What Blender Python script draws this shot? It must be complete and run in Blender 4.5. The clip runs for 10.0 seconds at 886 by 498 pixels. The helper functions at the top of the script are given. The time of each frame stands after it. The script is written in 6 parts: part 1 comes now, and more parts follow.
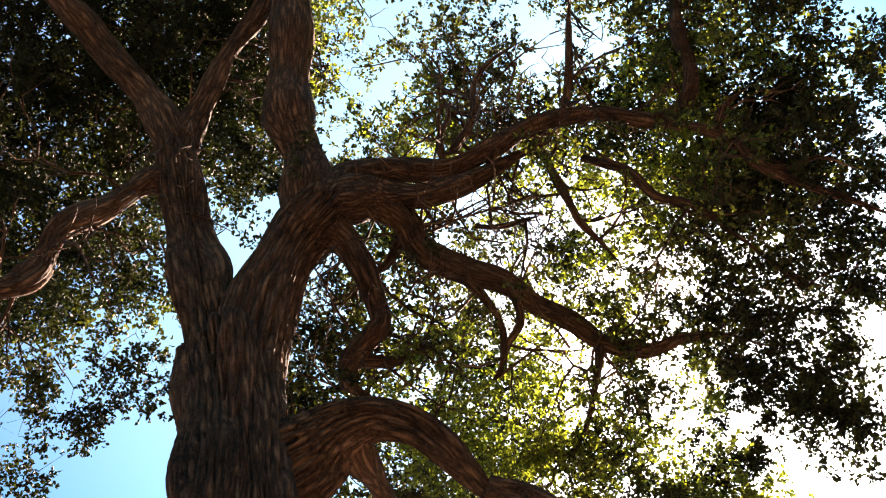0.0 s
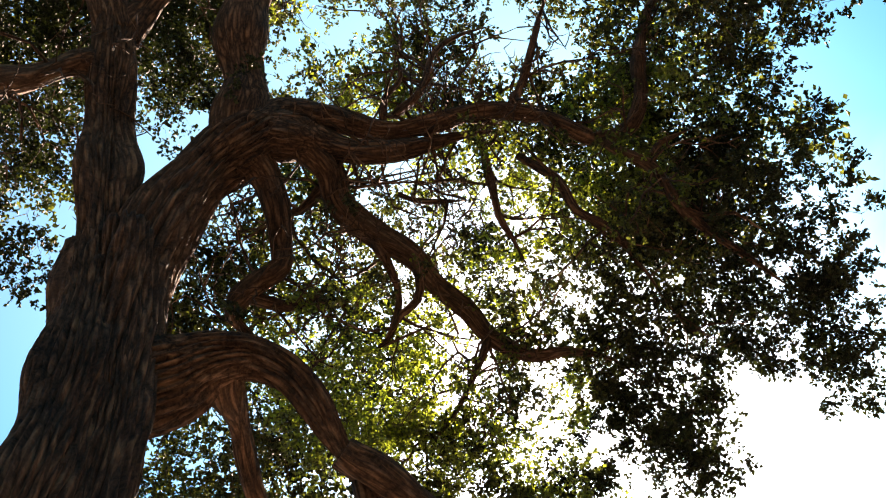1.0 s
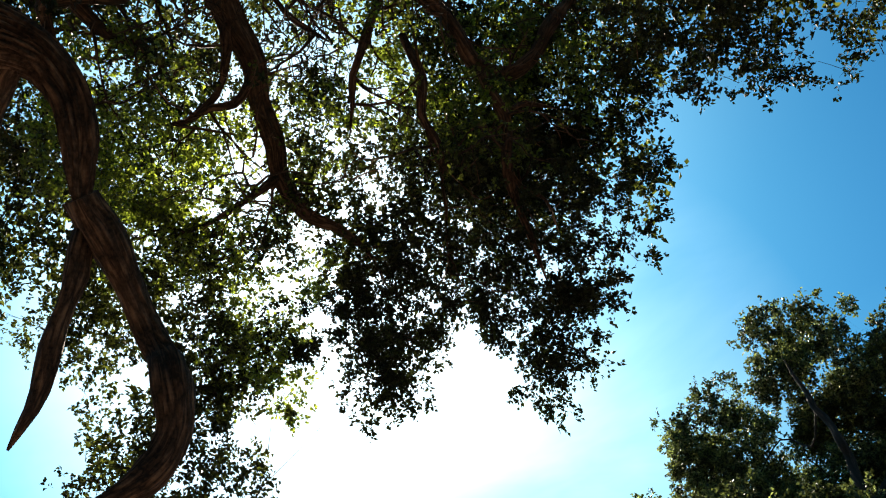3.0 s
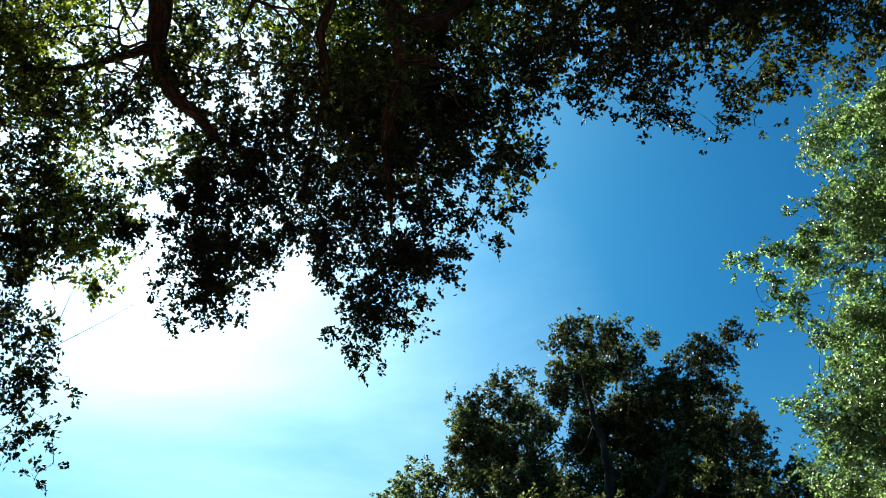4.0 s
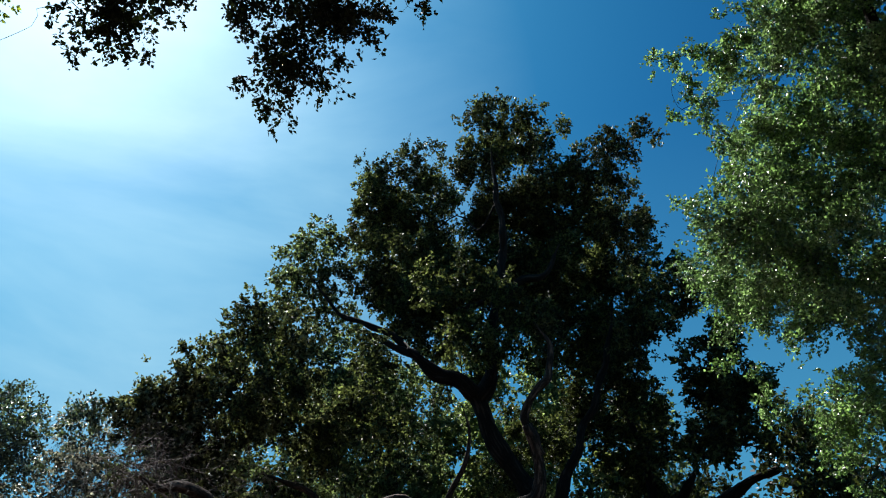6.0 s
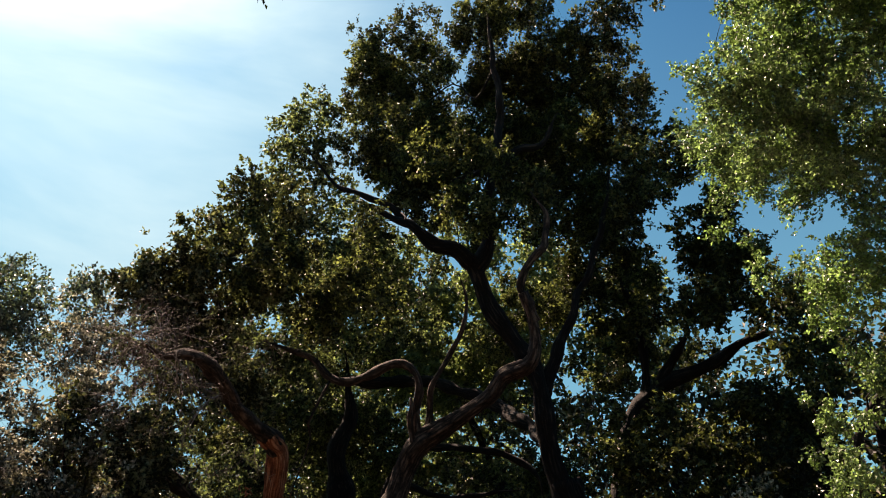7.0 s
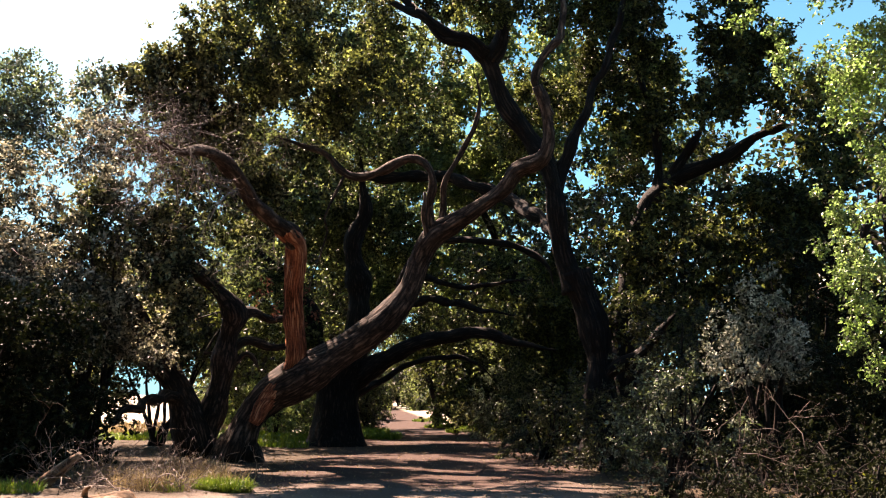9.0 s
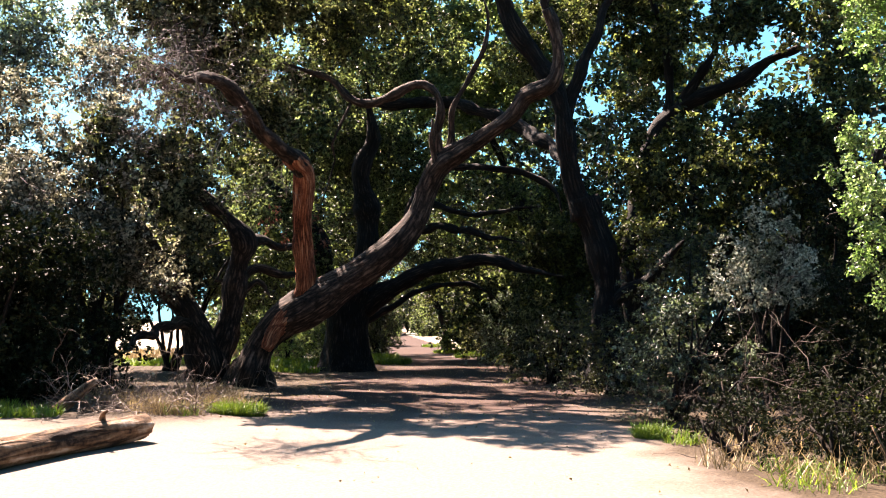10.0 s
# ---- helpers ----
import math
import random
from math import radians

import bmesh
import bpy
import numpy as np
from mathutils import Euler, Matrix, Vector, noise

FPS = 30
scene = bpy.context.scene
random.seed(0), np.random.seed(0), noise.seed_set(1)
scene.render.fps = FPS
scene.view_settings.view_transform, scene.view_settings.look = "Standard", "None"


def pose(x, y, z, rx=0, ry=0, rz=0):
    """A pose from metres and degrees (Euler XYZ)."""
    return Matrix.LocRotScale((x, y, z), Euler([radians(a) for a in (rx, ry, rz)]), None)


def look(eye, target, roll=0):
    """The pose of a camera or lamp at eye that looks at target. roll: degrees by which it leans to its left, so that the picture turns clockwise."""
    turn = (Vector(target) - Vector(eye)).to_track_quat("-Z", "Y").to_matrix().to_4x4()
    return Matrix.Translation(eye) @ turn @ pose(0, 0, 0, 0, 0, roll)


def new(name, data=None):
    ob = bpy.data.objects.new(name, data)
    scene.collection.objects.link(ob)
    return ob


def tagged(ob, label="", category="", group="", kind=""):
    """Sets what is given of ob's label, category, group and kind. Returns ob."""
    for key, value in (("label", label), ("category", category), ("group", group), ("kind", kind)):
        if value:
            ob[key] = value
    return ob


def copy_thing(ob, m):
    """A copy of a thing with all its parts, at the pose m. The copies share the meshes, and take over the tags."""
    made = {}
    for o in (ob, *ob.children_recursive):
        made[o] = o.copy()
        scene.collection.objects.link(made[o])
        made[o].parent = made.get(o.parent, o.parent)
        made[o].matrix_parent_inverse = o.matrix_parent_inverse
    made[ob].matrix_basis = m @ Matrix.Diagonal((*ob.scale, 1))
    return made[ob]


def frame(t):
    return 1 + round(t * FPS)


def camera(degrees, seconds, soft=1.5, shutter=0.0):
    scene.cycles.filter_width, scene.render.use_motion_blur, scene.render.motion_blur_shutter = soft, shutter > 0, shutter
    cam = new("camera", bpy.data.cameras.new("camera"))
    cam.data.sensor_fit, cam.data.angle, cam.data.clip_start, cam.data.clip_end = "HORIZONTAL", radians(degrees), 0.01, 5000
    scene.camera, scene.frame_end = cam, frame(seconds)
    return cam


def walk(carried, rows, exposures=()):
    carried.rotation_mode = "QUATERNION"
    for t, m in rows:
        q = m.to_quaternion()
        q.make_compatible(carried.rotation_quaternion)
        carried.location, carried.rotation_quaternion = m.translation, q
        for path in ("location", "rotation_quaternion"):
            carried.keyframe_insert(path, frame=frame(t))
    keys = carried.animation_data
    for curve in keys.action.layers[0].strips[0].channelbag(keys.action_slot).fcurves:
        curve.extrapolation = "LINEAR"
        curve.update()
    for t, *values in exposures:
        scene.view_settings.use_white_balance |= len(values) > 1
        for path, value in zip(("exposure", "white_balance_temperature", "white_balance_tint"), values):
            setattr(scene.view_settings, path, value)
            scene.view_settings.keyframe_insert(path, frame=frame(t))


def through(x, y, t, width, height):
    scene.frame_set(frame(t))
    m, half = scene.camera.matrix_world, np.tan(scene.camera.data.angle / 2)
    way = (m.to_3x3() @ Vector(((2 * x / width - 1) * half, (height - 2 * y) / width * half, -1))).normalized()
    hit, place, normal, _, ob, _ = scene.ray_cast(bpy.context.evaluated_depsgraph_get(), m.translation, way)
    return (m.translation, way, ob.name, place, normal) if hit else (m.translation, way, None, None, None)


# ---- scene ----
cam = camera(54.9, 10.0, soft=1.1)
PATH = [
    (0.0, pose(0, 0, 1.3, 159.54, 9.00, 76.91)),
    (0.5, pose(0, 0, 1.3, 157.78, 9.12, 69.64)),
    (1.0, pose(0, 0, 1.3, 155.09, 8.84, 61.27)),
    (1.5, pose(0, 0, 1.3, 151.91, 7.91, 53.30)),
    (2.0, pose(0, 0, 1.3, 148.97, 6.68, 45.93)),
    (2.2, pose(0, 0, 1.3, 147.77, 6.12, 42.56)),
    (3.3, pose(0, 0, 1.3, 141.22, 2.52, 20.56)),
    (3.5, pose(0, 0, 1.3, 140.46, 1.82, 16.34)),
    (4.0, pose(0, 0, 1.3, 138.39, 0.34, 7.04)),
    (4.5, pose(0, 0, 1.3, 135.60, -0.54, 0.93)),
    (5.0, pose(0, 0, 1.3, 131.85, -0.82, -1.31)),
    (5.5, pose(0, 0, 1.3, 127.29, -0.88, -1.52)),
    (7.0, pose(0, 0, 1.3, 114.29, -0.16, -1.51)),
    (7.5, pose(0, 0, 1.3, 109.50, -0.29, -1.41)),
    (8.0, pose(0, 0, 1.3, 106.06, -0.24, -1.15)),
    (8.5, pose(0, 0, 1.3, 103.35, -0.12, -0.81)),
    (9.0, pose(0, 0, 1.3, 100.58, -0.15, -0.59)),
    (9.5, pose(0, 0, 1.3, 97.94, -0.18, -0.31)),
    (10.0, pose(0, 0, 1.3, 95.70, -0.00, -0.00)),
]
walk(cam, PATH, exposures=[(0.0, 3.4, 8900, 35), (2.0, 2.64, 7900, 19), (3.5, 1.88, 6700, 13), (4.5, 1.42, 5800, 11), (5.5, 1.0, 5550, 11),
                          (6.5, 1.3, 7100, 22), (7.0, 1.63, 8400, 32), (7.5, 2.17, 9100, 36), (8.5, 2.52, 8700, 39), (9.2, 2.72, 8100, 35), (10.0, 3.02, 7400, 31)])

# ---- world and sun ----
SUN_EL, SUN_AZ = radians(50.2), radians(-37.2)      # azimuth from +y towards +x
world = bpy.data.worlds.new("sky")
scene.world = world
world.use_nodes = True
wt = world.node_tree
wt.nodes.clear()


def node(tree, kind, **values):
    n = tree.nodes.new(kind)
    for k, v in values.items():
        if k in n.inputs:
            n.inputs[k].default_value = v
    return n


sky = wt.nodes.new("ShaderNodeTexSky")
sky.sky_type = "NISHITA"
sky.sun_disc = False
sky.sun_elevation = SUN_EL
sky.sun_rotation = SUN_AZ
sky.air_density = 1.0
sky.dust_density = 1.0
sky.ozone_density = 1.0
coord = wt.nodes.new("ShaderNodeTexCoord")
mapping = wt.nodes.new("ShaderNodeMapping")
mapping.inputs["Rotation"].default_value = (0.0, radians(18), radians(-25))
mapping.inputs["Scale"].default_value = (0.9, 2.8, 3.3)
streak = node(wt, "ShaderNodeTexNoise", Scale=1.3, Detail=6.0, Roughness=0.55, Distortion=0.5)
ramp = wt.nodes.new("ShaderNodeValToRGB")
ramp.color_ramp.elements[0].position, ramp.color_ramp.elements[1].position = 0.36, 0.76
veil = wt.nodes.new("ShaderNodeMixRGB")
veil.inputs[2].default_value = (4.9, 7.4, 8.0, 1)
back = wt.nodes.new("ShaderNodeBackground")
back.inputs["Strength"].default_value = 0.05
outw = wt.nodes.new("ShaderNodeOutputWorld")
wt.links.new(coord.outputs["Generated"], mapping.inputs["Vector"])
wt.links.new(mapping.outputs[0], streak.inputs["Vector"])
wt.links.new(streak.outputs[0], ramp.inputs[0])
# thin cirrus low in the west of the sun, fading out elsewhere
patch = wt.nodes.new("ShaderNodeVectorMath")
patch.operation = "DOT_PRODUCT"
patch.inputs[1].default_value = (-0.37, 0.73, 0.57)
fade = wt.nodes.new("ShaderNodeMapRange")
fade.inputs[1].default_value, fade.inputs[2].default_value, fade.inputs[4].default_value = 0.87, 0.985, 0.85
both = wt.nodes.new("ShaderNodeMath")
both.operation = "MULTIPLY"
deep = wt.nodes.new("ShaderNodeHueSaturation")
deep.inputs["Saturation"].default_value = 1.3
deep.inputs["Hue"].default_value = 0.48
wt.links.new(coord.outputs["Generated"], patch.inputs[0])
wt.links.new(patch.outputs["Value"], fade.inputs[0])
wt.links.new(ramp.outputs[0], both.inputs[0])
wt.links.new(fade.outputs[0], both.inputs[1])
# pale patch painted near the zenith in place of an overexposed sky
overhead = wt.nodes.new("ShaderNodeVectorMath")
overhead.operation = "DOT_PRODUCT"
overhead.inputs[1].default_value = (-0.18, 0.10, 0.98)
washed_out = wt.nodes.new("ShaderNodeMapRange")
washed_out.interpolation_type = "SMOOTHSTEP"
washed_out.inputs[1].default_value, washed_out.inputs[2].default_value, washed_out.inputs[4].default_value = 0.78, 1.0, 0.13
most = wt.nodes.new("ShaderNodeMath")
most.operation = "MAXIMUM"
wt.links.new(coord.outputs["Generated"], overhead.inputs[0])
wt.links.new(overhead.outputs["Value"], washed_out.inputs[0])
glare = wt.nodes.new("ShaderNodeVectorMath")             # white haze round the sun
glare.operation = "DOT_PRODUCT"
glare.inputs[1].default_value = (math.sin(SUN_AZ) * math.cos(SUN_EL), math.cos(SUN_AZ) * math.cos(SUN_EL), math.sin(SUN_EL))
white = wt.nodes.new("ShaderNodeMapRange")
white.inputs[1].default_value, white.inputs[2].default_value = 0.65, 1.0
halo = wt.nodes.new("ShaderNodeValToRGB")
halo.color_ramp.interpolation = "B_SPLINE"
while len(halo.color_ramp.elements) < 7:
    halo.color_ramp.elements.new(0.5)
for e, (p, c) in zip(halo.color_ramp.elements, [(0.0, (0, 0, 0)), (0.3, (0.0, 0.004, 0.004)), (0.6, (0.005, 0.045, 0.05)), (0.79, (0.035, 0.115, 0.14)),
                                               (0.87, (0.17, 0.22, 0.23)), (0.93, (0.42, 0.45, 0.45)), (1.0, (1, 1, 1))]):
    e.position, e.color = p, (*c, 1)
wt.links.new(coord.outputs["Generated"], glare.inputs[0])
wt.links.new(glare.outputs["Value"], white.inputs[0])
wt.links.new(white.outputs[0], halo.inputs[0])
shine = wt.nodes.new("ShaderNodeVectorMath")
shine.operation = "SCALE"
shine.inputs["Scale"].default_value = 8.8
wt.links.new(halo.outputs[0], shine.inputs[0])
wt.links.new(both.outputs[0], most.inputs[0])
wt.links.new(washed_out.outputs[0], most.inputs[1])
wt.links.new(most.outputs[0], veil.inputs[0])
wt.links.new(sky.outputs[0], deep.inputs["Color"])
clear = wt.nodes.new("ShaderNodeMixRGB")
clear.blend_type = "MULTIPLY"
clear.inputs[0].default_value = 1.0
clear.inputs[2].default_value = (0.15, 0.54, 0.75, 1)
wt.links.new(deep.outputs[0], clear.inputs[1])
low_haze = wt.nodes.new("ShaderNodeMixRGB")            # pale haze towards the horizon
low_haze.inputs[2].default_value = (1.2, 4.1, 5.2, 1)
split_up = wt.nodes.new("ShaderNodeSeparateXYZ")
height = wt.nodes.new("ShaderNodeMapRange")
height.inputs[1].default_value, height.inputs[2].default_value, height.inputs[3].default_value, height.inputs[4].default_value = 0.2, 0.66, 0.62, 0.0
wt.links.new(coord.outputs["Generated"], split_up.inputs[0])
wt.links.new(split_up.outputs["Z"], height.inputs[0])
wt.links.new(height.outputs[0], low_haze.inputs[0])
wt.links.new(clear.outputs[0], low_haze.inputs[1])
wt.links.new(low_haze.outputs[0], veil.inputs[1])
total = wt.nodes.new("ShaderNodeVectorMath")
total.operation = "ADD"
wt.links.new(veil.outputs[0], total.inputs[0])
wt.links.new(shine.outputs[0], total.inputs[1])
wt.links.new(total.outputs[0], back.inputs[0])
wt.links.new(back.outputs[0], outw.inputs[0])

sun_data = bpy.data.lights.new("sun", "SUN")
sun_data.energy, sun_data.angle, sun_data.color = 5.0, radians(0.53), (1.0, 0.93, 0.8)
sun = new("sun", sun_data)
to_sun = Vector((math.sin(SUN_AZ) * math.cos(SUN_EL), math.cos(SUN_AZ) * math.cos(SUN_EL), math.sin(SUN_EL)))
sun.matrix_world = look(to_sun * 60, (0, 0, 0))


# ---- materials ----
def material(name):
    m = bpy.data.materials.new(name)
    m.use_nodes = True
    t = m.node_tree
    return m, t, t.nodes["Principled BSDF"], t.nodes["Material Output"]


def ramp_of(t, source, stops):
    r = t.nodes.new("ShaderNodeValToRGB")
    while len(r.color_ramp.elements) < len(stops):
        r.color_ramp.elements.new(0.5)
    for e, (p, c) in zip(r.color_ramp.elements, stops):
        e.position, e.color = p, (*c, 1)
    t.links.new(source, r.inputs[0])
    return r.outputs[0]


def leaf_material(name, dark, mid, light, glow, through=0.45, gloss=0.42, shine=0.3, young=0.3, tuft=2.2):
    """Leaves that vary blade by blade and tuft by tuft; the young growth of some boughs lets more light through."""
    m, t, b, out = material(name)
    geo = t.nodes.new("ShaderNodeNewGeometry")
    tc = t.nodes.new("ShaderNodeTexCoord")
    small = node(t, "ShaderNodeTexNoise", Scale=tuft, Detail=2.0)
    broad_noise = node(t, "ShaderNodeTexNoise", Scale=0.55, Detail=2.0)
    for q in (small, broad_noise):
        t.links.new(tc.outputs["Object"], q.inputs["Vector"])
    shade = t.nodes.new("ShaderNodeMath")
    shade.operation = "MULTIPLY_ADD"
    shade.inputs[1].default_value, shade.inputs[2].default_value = 0.9, -0.2
    t.links.new(small.outputs[0], shade.inputs[0])
    add = t.nodes.new("ShaderNodeMath")
    add.operation = "MULTIPLY_ADD"
    add.inputs[1].default_value = 0.46
    t.links.new(geo.outputs["Random Per Island"], add.inputs[0])
    t.links.new(shade.outputs[0], add.inputs[2])
    # For foliage the light stop also stands in for scattered sun highlights.
    col = ramp_of(t, add.outputs[0], [(0.18, dark), (0.48, mid), (0.84, light)])
    t.links.new(col, b.inputs["Base Color"])
    b.inputs["Roughness"].default_value = gloss
    b.inputs["Specular IOR Level"].default_value = shine
    tr = t.nodes.new("ShaderNodeBsdfTranslucent")
    tint = t.nodes.new("ShaderNodeMixRGB")
    tint.inputs[0].default_value = 0.6
    tint.inputs[2].default_value = (*glow, 1)
    t.links.new(col, tint.inputs[1])
    t.links.new(tint.outputs[0], tr.inputs[0])
    mix = t.nodes.new("ShaderNodeMixShader")
    thin = t.nodes.new("ShaderNodeMapRange")            # thin blades let the light through, old ones hardly
    thin.inputs[1].default_value, thin.inputs[2].default_value = 0.4, 0.85
    thin.inputs[3].default_value, thin.inputs[4].default_value = through * 0.35, min(0.8, through * 1.9)
    t.links.new(geo.outputs["Random Per Island"], thin.inputs[0])
    bough = t.nodes.new("ShaderNodeMapRange")
    bough.inputs[1].default_value, bough.inputs[2].default_value, bough.inputs[3].default_value = 0.42, 0.6, young
    t.links.new(broad_noise.outputs[0], bough.inputs[0])
    glow_through = t.nodes.new("ShaderNodeMath")
    glow_through.operation = "MULTIPLY"
    t.links.new(thin.outputs[0], glow_through.inputs[0])
    t.links.new(bough.outputs[0], glow_through.inputs[1])
    t.links.new(glow_through.outputs[0], mix.inputs[0])
    t.links.new(b.outputs[0], mix.inputs[1])
    t.links.new(tr.outputs[0], mix.inputs[2])
    t.links.new(mix.outputs[0], out.inputs[0])
    return m


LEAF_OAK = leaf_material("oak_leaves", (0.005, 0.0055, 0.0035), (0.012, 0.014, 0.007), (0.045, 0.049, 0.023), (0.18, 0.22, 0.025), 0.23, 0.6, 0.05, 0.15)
# Darker copy of the oak leaves, with shade put into the colour.
LEAF_OAK_SHADED = leaf_material("shaded_oak_leaves", (0.004, 0.005, 0.003), (0.009, 0.012, 0.006), (0.028, 0.034, 0.017), (0.06, 0.09, 0.015), 0.12, 0.6, 0.05, 0.3)
# Brighter copy of the oak leaves, with backlight put into the colour.
LEAF_OAK_BACKLIT = leaf_material("backlit_oak_leaves", (0.012, 0.018, 0.005), (0.035, 0.05, 0.012), (0.1, 0.125, 0.03), (0.38, 0.5, 0.04), 0.46, 0.5, 0.2, 0.5)
# Near-black leaves: the deep shade of thickets and brush is in the colour.
LEAF_SHADE = leaf_material("shade_toned_leaves", (0.004, 0.0055, 0.0025), (0.009, 0.012, 0.0055), (0.035, 0.045, 0.022), (0.03, 0.045, 0.01), 0.1, 0.6, 0.05)
LEAF_FAR = leaf_material("tall_oak_leaves", (0.0035, 0.0045, 0.002), (0.014, 0.02, 0.009), (0.18, 0.2, 0.085), (0.26, 0.33, 0.075), 0.3, 0.5, 0.1, 0.2)
LEAF_MID = leaf_material("broad_oak_leaves", (0.003, 0.004, 0.002), (0.01, 0.0145, 0.0065), (0.18, 0.215, 0.115), (0.32, 0.43, 0.12), 0.34, 0.5, 0.1, 0.2)
LEAF_SAGE = leaf_material("sage_oak_leaves", (0.004, 0.0055, 0.003), (0.014, 0.017, 0.0085), (0.29, 0.3, 0.18), (0.27, 0.32, 0.08), 0.25, 0.5, 0.1, 0.2)
# Shaded copy of the leaf colours, for plants under the canopy.
LEAF_DARK = leaf_material("understory_shaded_leaves", (0.0025, 0.0033, 0.0017), (0.007, 0.0095, 0.004), (0.13, 0.15, 0.068), (0.17, 0.22, 0.035), 0.22, 0.42, 0.35)
# Bright copy of the leaves: sunlight is put into colour and glow.
LEAF_BRIGHT = leaf_material("sunlit_tone_leaves", (0.016, 0.026, 0.009), (0.055, 0.08, 0.03), (0.22, 0.27, 0.13), (0.38, 0.52, 0.14), 0.46, 0.5, 0.2, 0.45)
# Leafy oak's leaves, their colour brightened to look lit by the sun.
LEAF_SUNNY = leaf_material("sun_brightened_leaves", (0.009, 0.018, 0.005), (0.05, 0.1, 0.028), (0.38, 0.46, 0.25), (0.27, 0.5, 0.1), 0.42, 0.36, 0.5, 0.6)
LEAF_DEAD = leaf_material("dead_red_leaves", (0.06, 0.022, 0.014), (0.15, 0.06, 0.038), (0.3, 0.15, 0.1), (0.2, 0.08, 0.05), 0.25, 0.7, 0.1)
# Grey-green leaves whose light stop is raised in place of sun glints.
LEAF_GREY = leaf_material("grey_green_leaves", (0.006, 0.007, 0.0045), (0.045, 0.045, 0.032), (0.62, 0.59, 0.49), (0.42, 0.42, 0.25), 0.32, 0.5, 0.15, 0.25)
# Pale dusty leaves, brightened further to replace sun that doesn't reach them.
LEAF_PALE = leaf_material("pale_dusty_sunlit_leaves", (0.016, 0.02, 0.014), (0.15, 0.165, 0.125), (0.7, 0.7, 0.6), (0.45, 0.5, 0.3), 0.32, 0.5, 0.2)
LEAF_SHRUB = leaf_material("shrub_leaves", (0.003, 0.0045, 0.002), (0.011, 0.018, 0.008), (0.34, 0.4, 0.28), (0.16, 0.25, 0.075), 0.26, 0.38, 0.5, 0.3, 3.2)
GRASS = leaf_material("green_grass", (0.045, 0.0975, 0.01125), (0.0825, 0.165, 0.015), (0.165, 0.225, 0.0375), (0.225, 0.3375, 0.0225), 0.4, 0.5)
STRAW = leaf_material("dry_grass", (0.112, 0.077, 0.0385), (0.21, 0.154, 0.077), (0.315, 0.252, 0.14), (0.28, 0.21, 0.098), 0.3, 0.6)
TWIG_BROWN = leaf_material("brown_twigs", (0.018, 0.011, 0.008), (0.04, 0.026, 0.02), (0.1, 0.07, 0.055), (0.06, 0.04, 0.03), 0.03, 0.8)
TWIG_GREY = leaf_material("grey_dead_twigs", (0.03, 0.02, 0.018), (0.07, 0.05, 0.044), (0.16, 0.125, 0.11), (0.08, 0.06, 0.04), 0.03, 0.8)
TWIG_DRY = leaf_material("dry_twigs", (0.0595, 0.0406, 0.035), (0.119, 0.0875, 0.0756), (0.224, 0.182, 0.1575), (0.14, 0.105, 0.07), 0.03, 0.8)


def bark_material(name, dark, mid, light, scale=1.0, depth=0.6, run=1.0):
    """Furrowed bark that follows the wood; run stretches its plates lengthwise."""
    m, t, b, out = material(name)
    tc = t.nodes.new("ShaderNodeAttribute")
    tc.attribute_name = "grain"
    mp = t.nodes.new("ShaderNodeMapping")
    mp.inputs["Scale"].default_value = (13 * scale, 13 * scale, 2.4 * scale / run)
    t.links.new(tc.outputs["Vector"], mp.inputs["Vector"])
    warp = node(t, "ShaderNodeTexNoise", Scale=2.0, Detail=3.0)
    t.links.new(mp.outputs[0], warp.inputs["Vector"])
    shift = t.nodes.new("ShaderNodeMixRGB")
    shift.blend_type = "ADD"
    shift.inputs[0].default_value = 0.9
    t.links.new(mp.outputs[0], shift.inputs[1])
    t.links.new(warp.outputs[1], shift.inputs[2])
    vor = node(t, "ShaderNodeTexVoronoi", Scale=1.2)
    vor.feature = "DISTANCE_TO_EDGE"
    t.links.new(shift.outputs[0], vor.inputs["Vector"])
    fine = node(t, "ShaderNodeTexNoise", Scale=26.0 * scale, Detail=6.0, Roughness=0.65)
    t.links.new(tc.outputs["Vector"], fine.inputs["Vector"])
    big = node(t, "ShaderNodeTexNoise", Scale=1.6, Detail=3.0)
    t.links.new(tc.outputs["Vector"], big.inputs["Vector"])
    s1 = t.nodes.new("ShaderNodeMath")
    s1.operation = "MULTIPLY_ADD"
    s1.inputs[1].default_value = 0.85
    t.links.new(vor.outputs["Distance"], s1.inputs[0])
    f2 = t.nodes.new("ShaderNodeMath")
    f2.operation = "MULTIPLY_ADD"
    f2.inputs[1].default_value = 0.4
    t.links.new(fine.outputs[0], f2.inputs[0])
    b2 = t.nodes.new("ShaderNodeMath")
    b2.operation = "MULTIPLY"
    b2.inputs[1].default_value = 0.35
    t.links.new(big.outputs[0], b2.inputs[0])
    t.links.new(b2.outputs[0], f2.inputs[2])
    t.links.new(f2.outputs[0], s1.inputs[2])
    t.links.new(ramp_of(t, s1.outputs[0], [(0.34, dark), (0.54, mid), (0.88, light)]), b.inputs["Base Color"])
    b.inputs["Roughness"].default_value = 0.9
    b.inputs["Specular IOR Level"].default_value = 0.2
    bump = node(t, "ShaderNodeBump", Strength=depth, Distance=0.03)
    t.links.new(s1.outputs[0], bump.inputs["Height"])
    t.links.new(bump.outputs[0], b.inputs["Normal"])
    return m


BARK = bark_material("oak_bark", (0.008, 0.0042, 0.0025), (0.052, 0.027, 0.016), (0.18, 0.1, 0.06), 1.5, 1.0, 1.6)
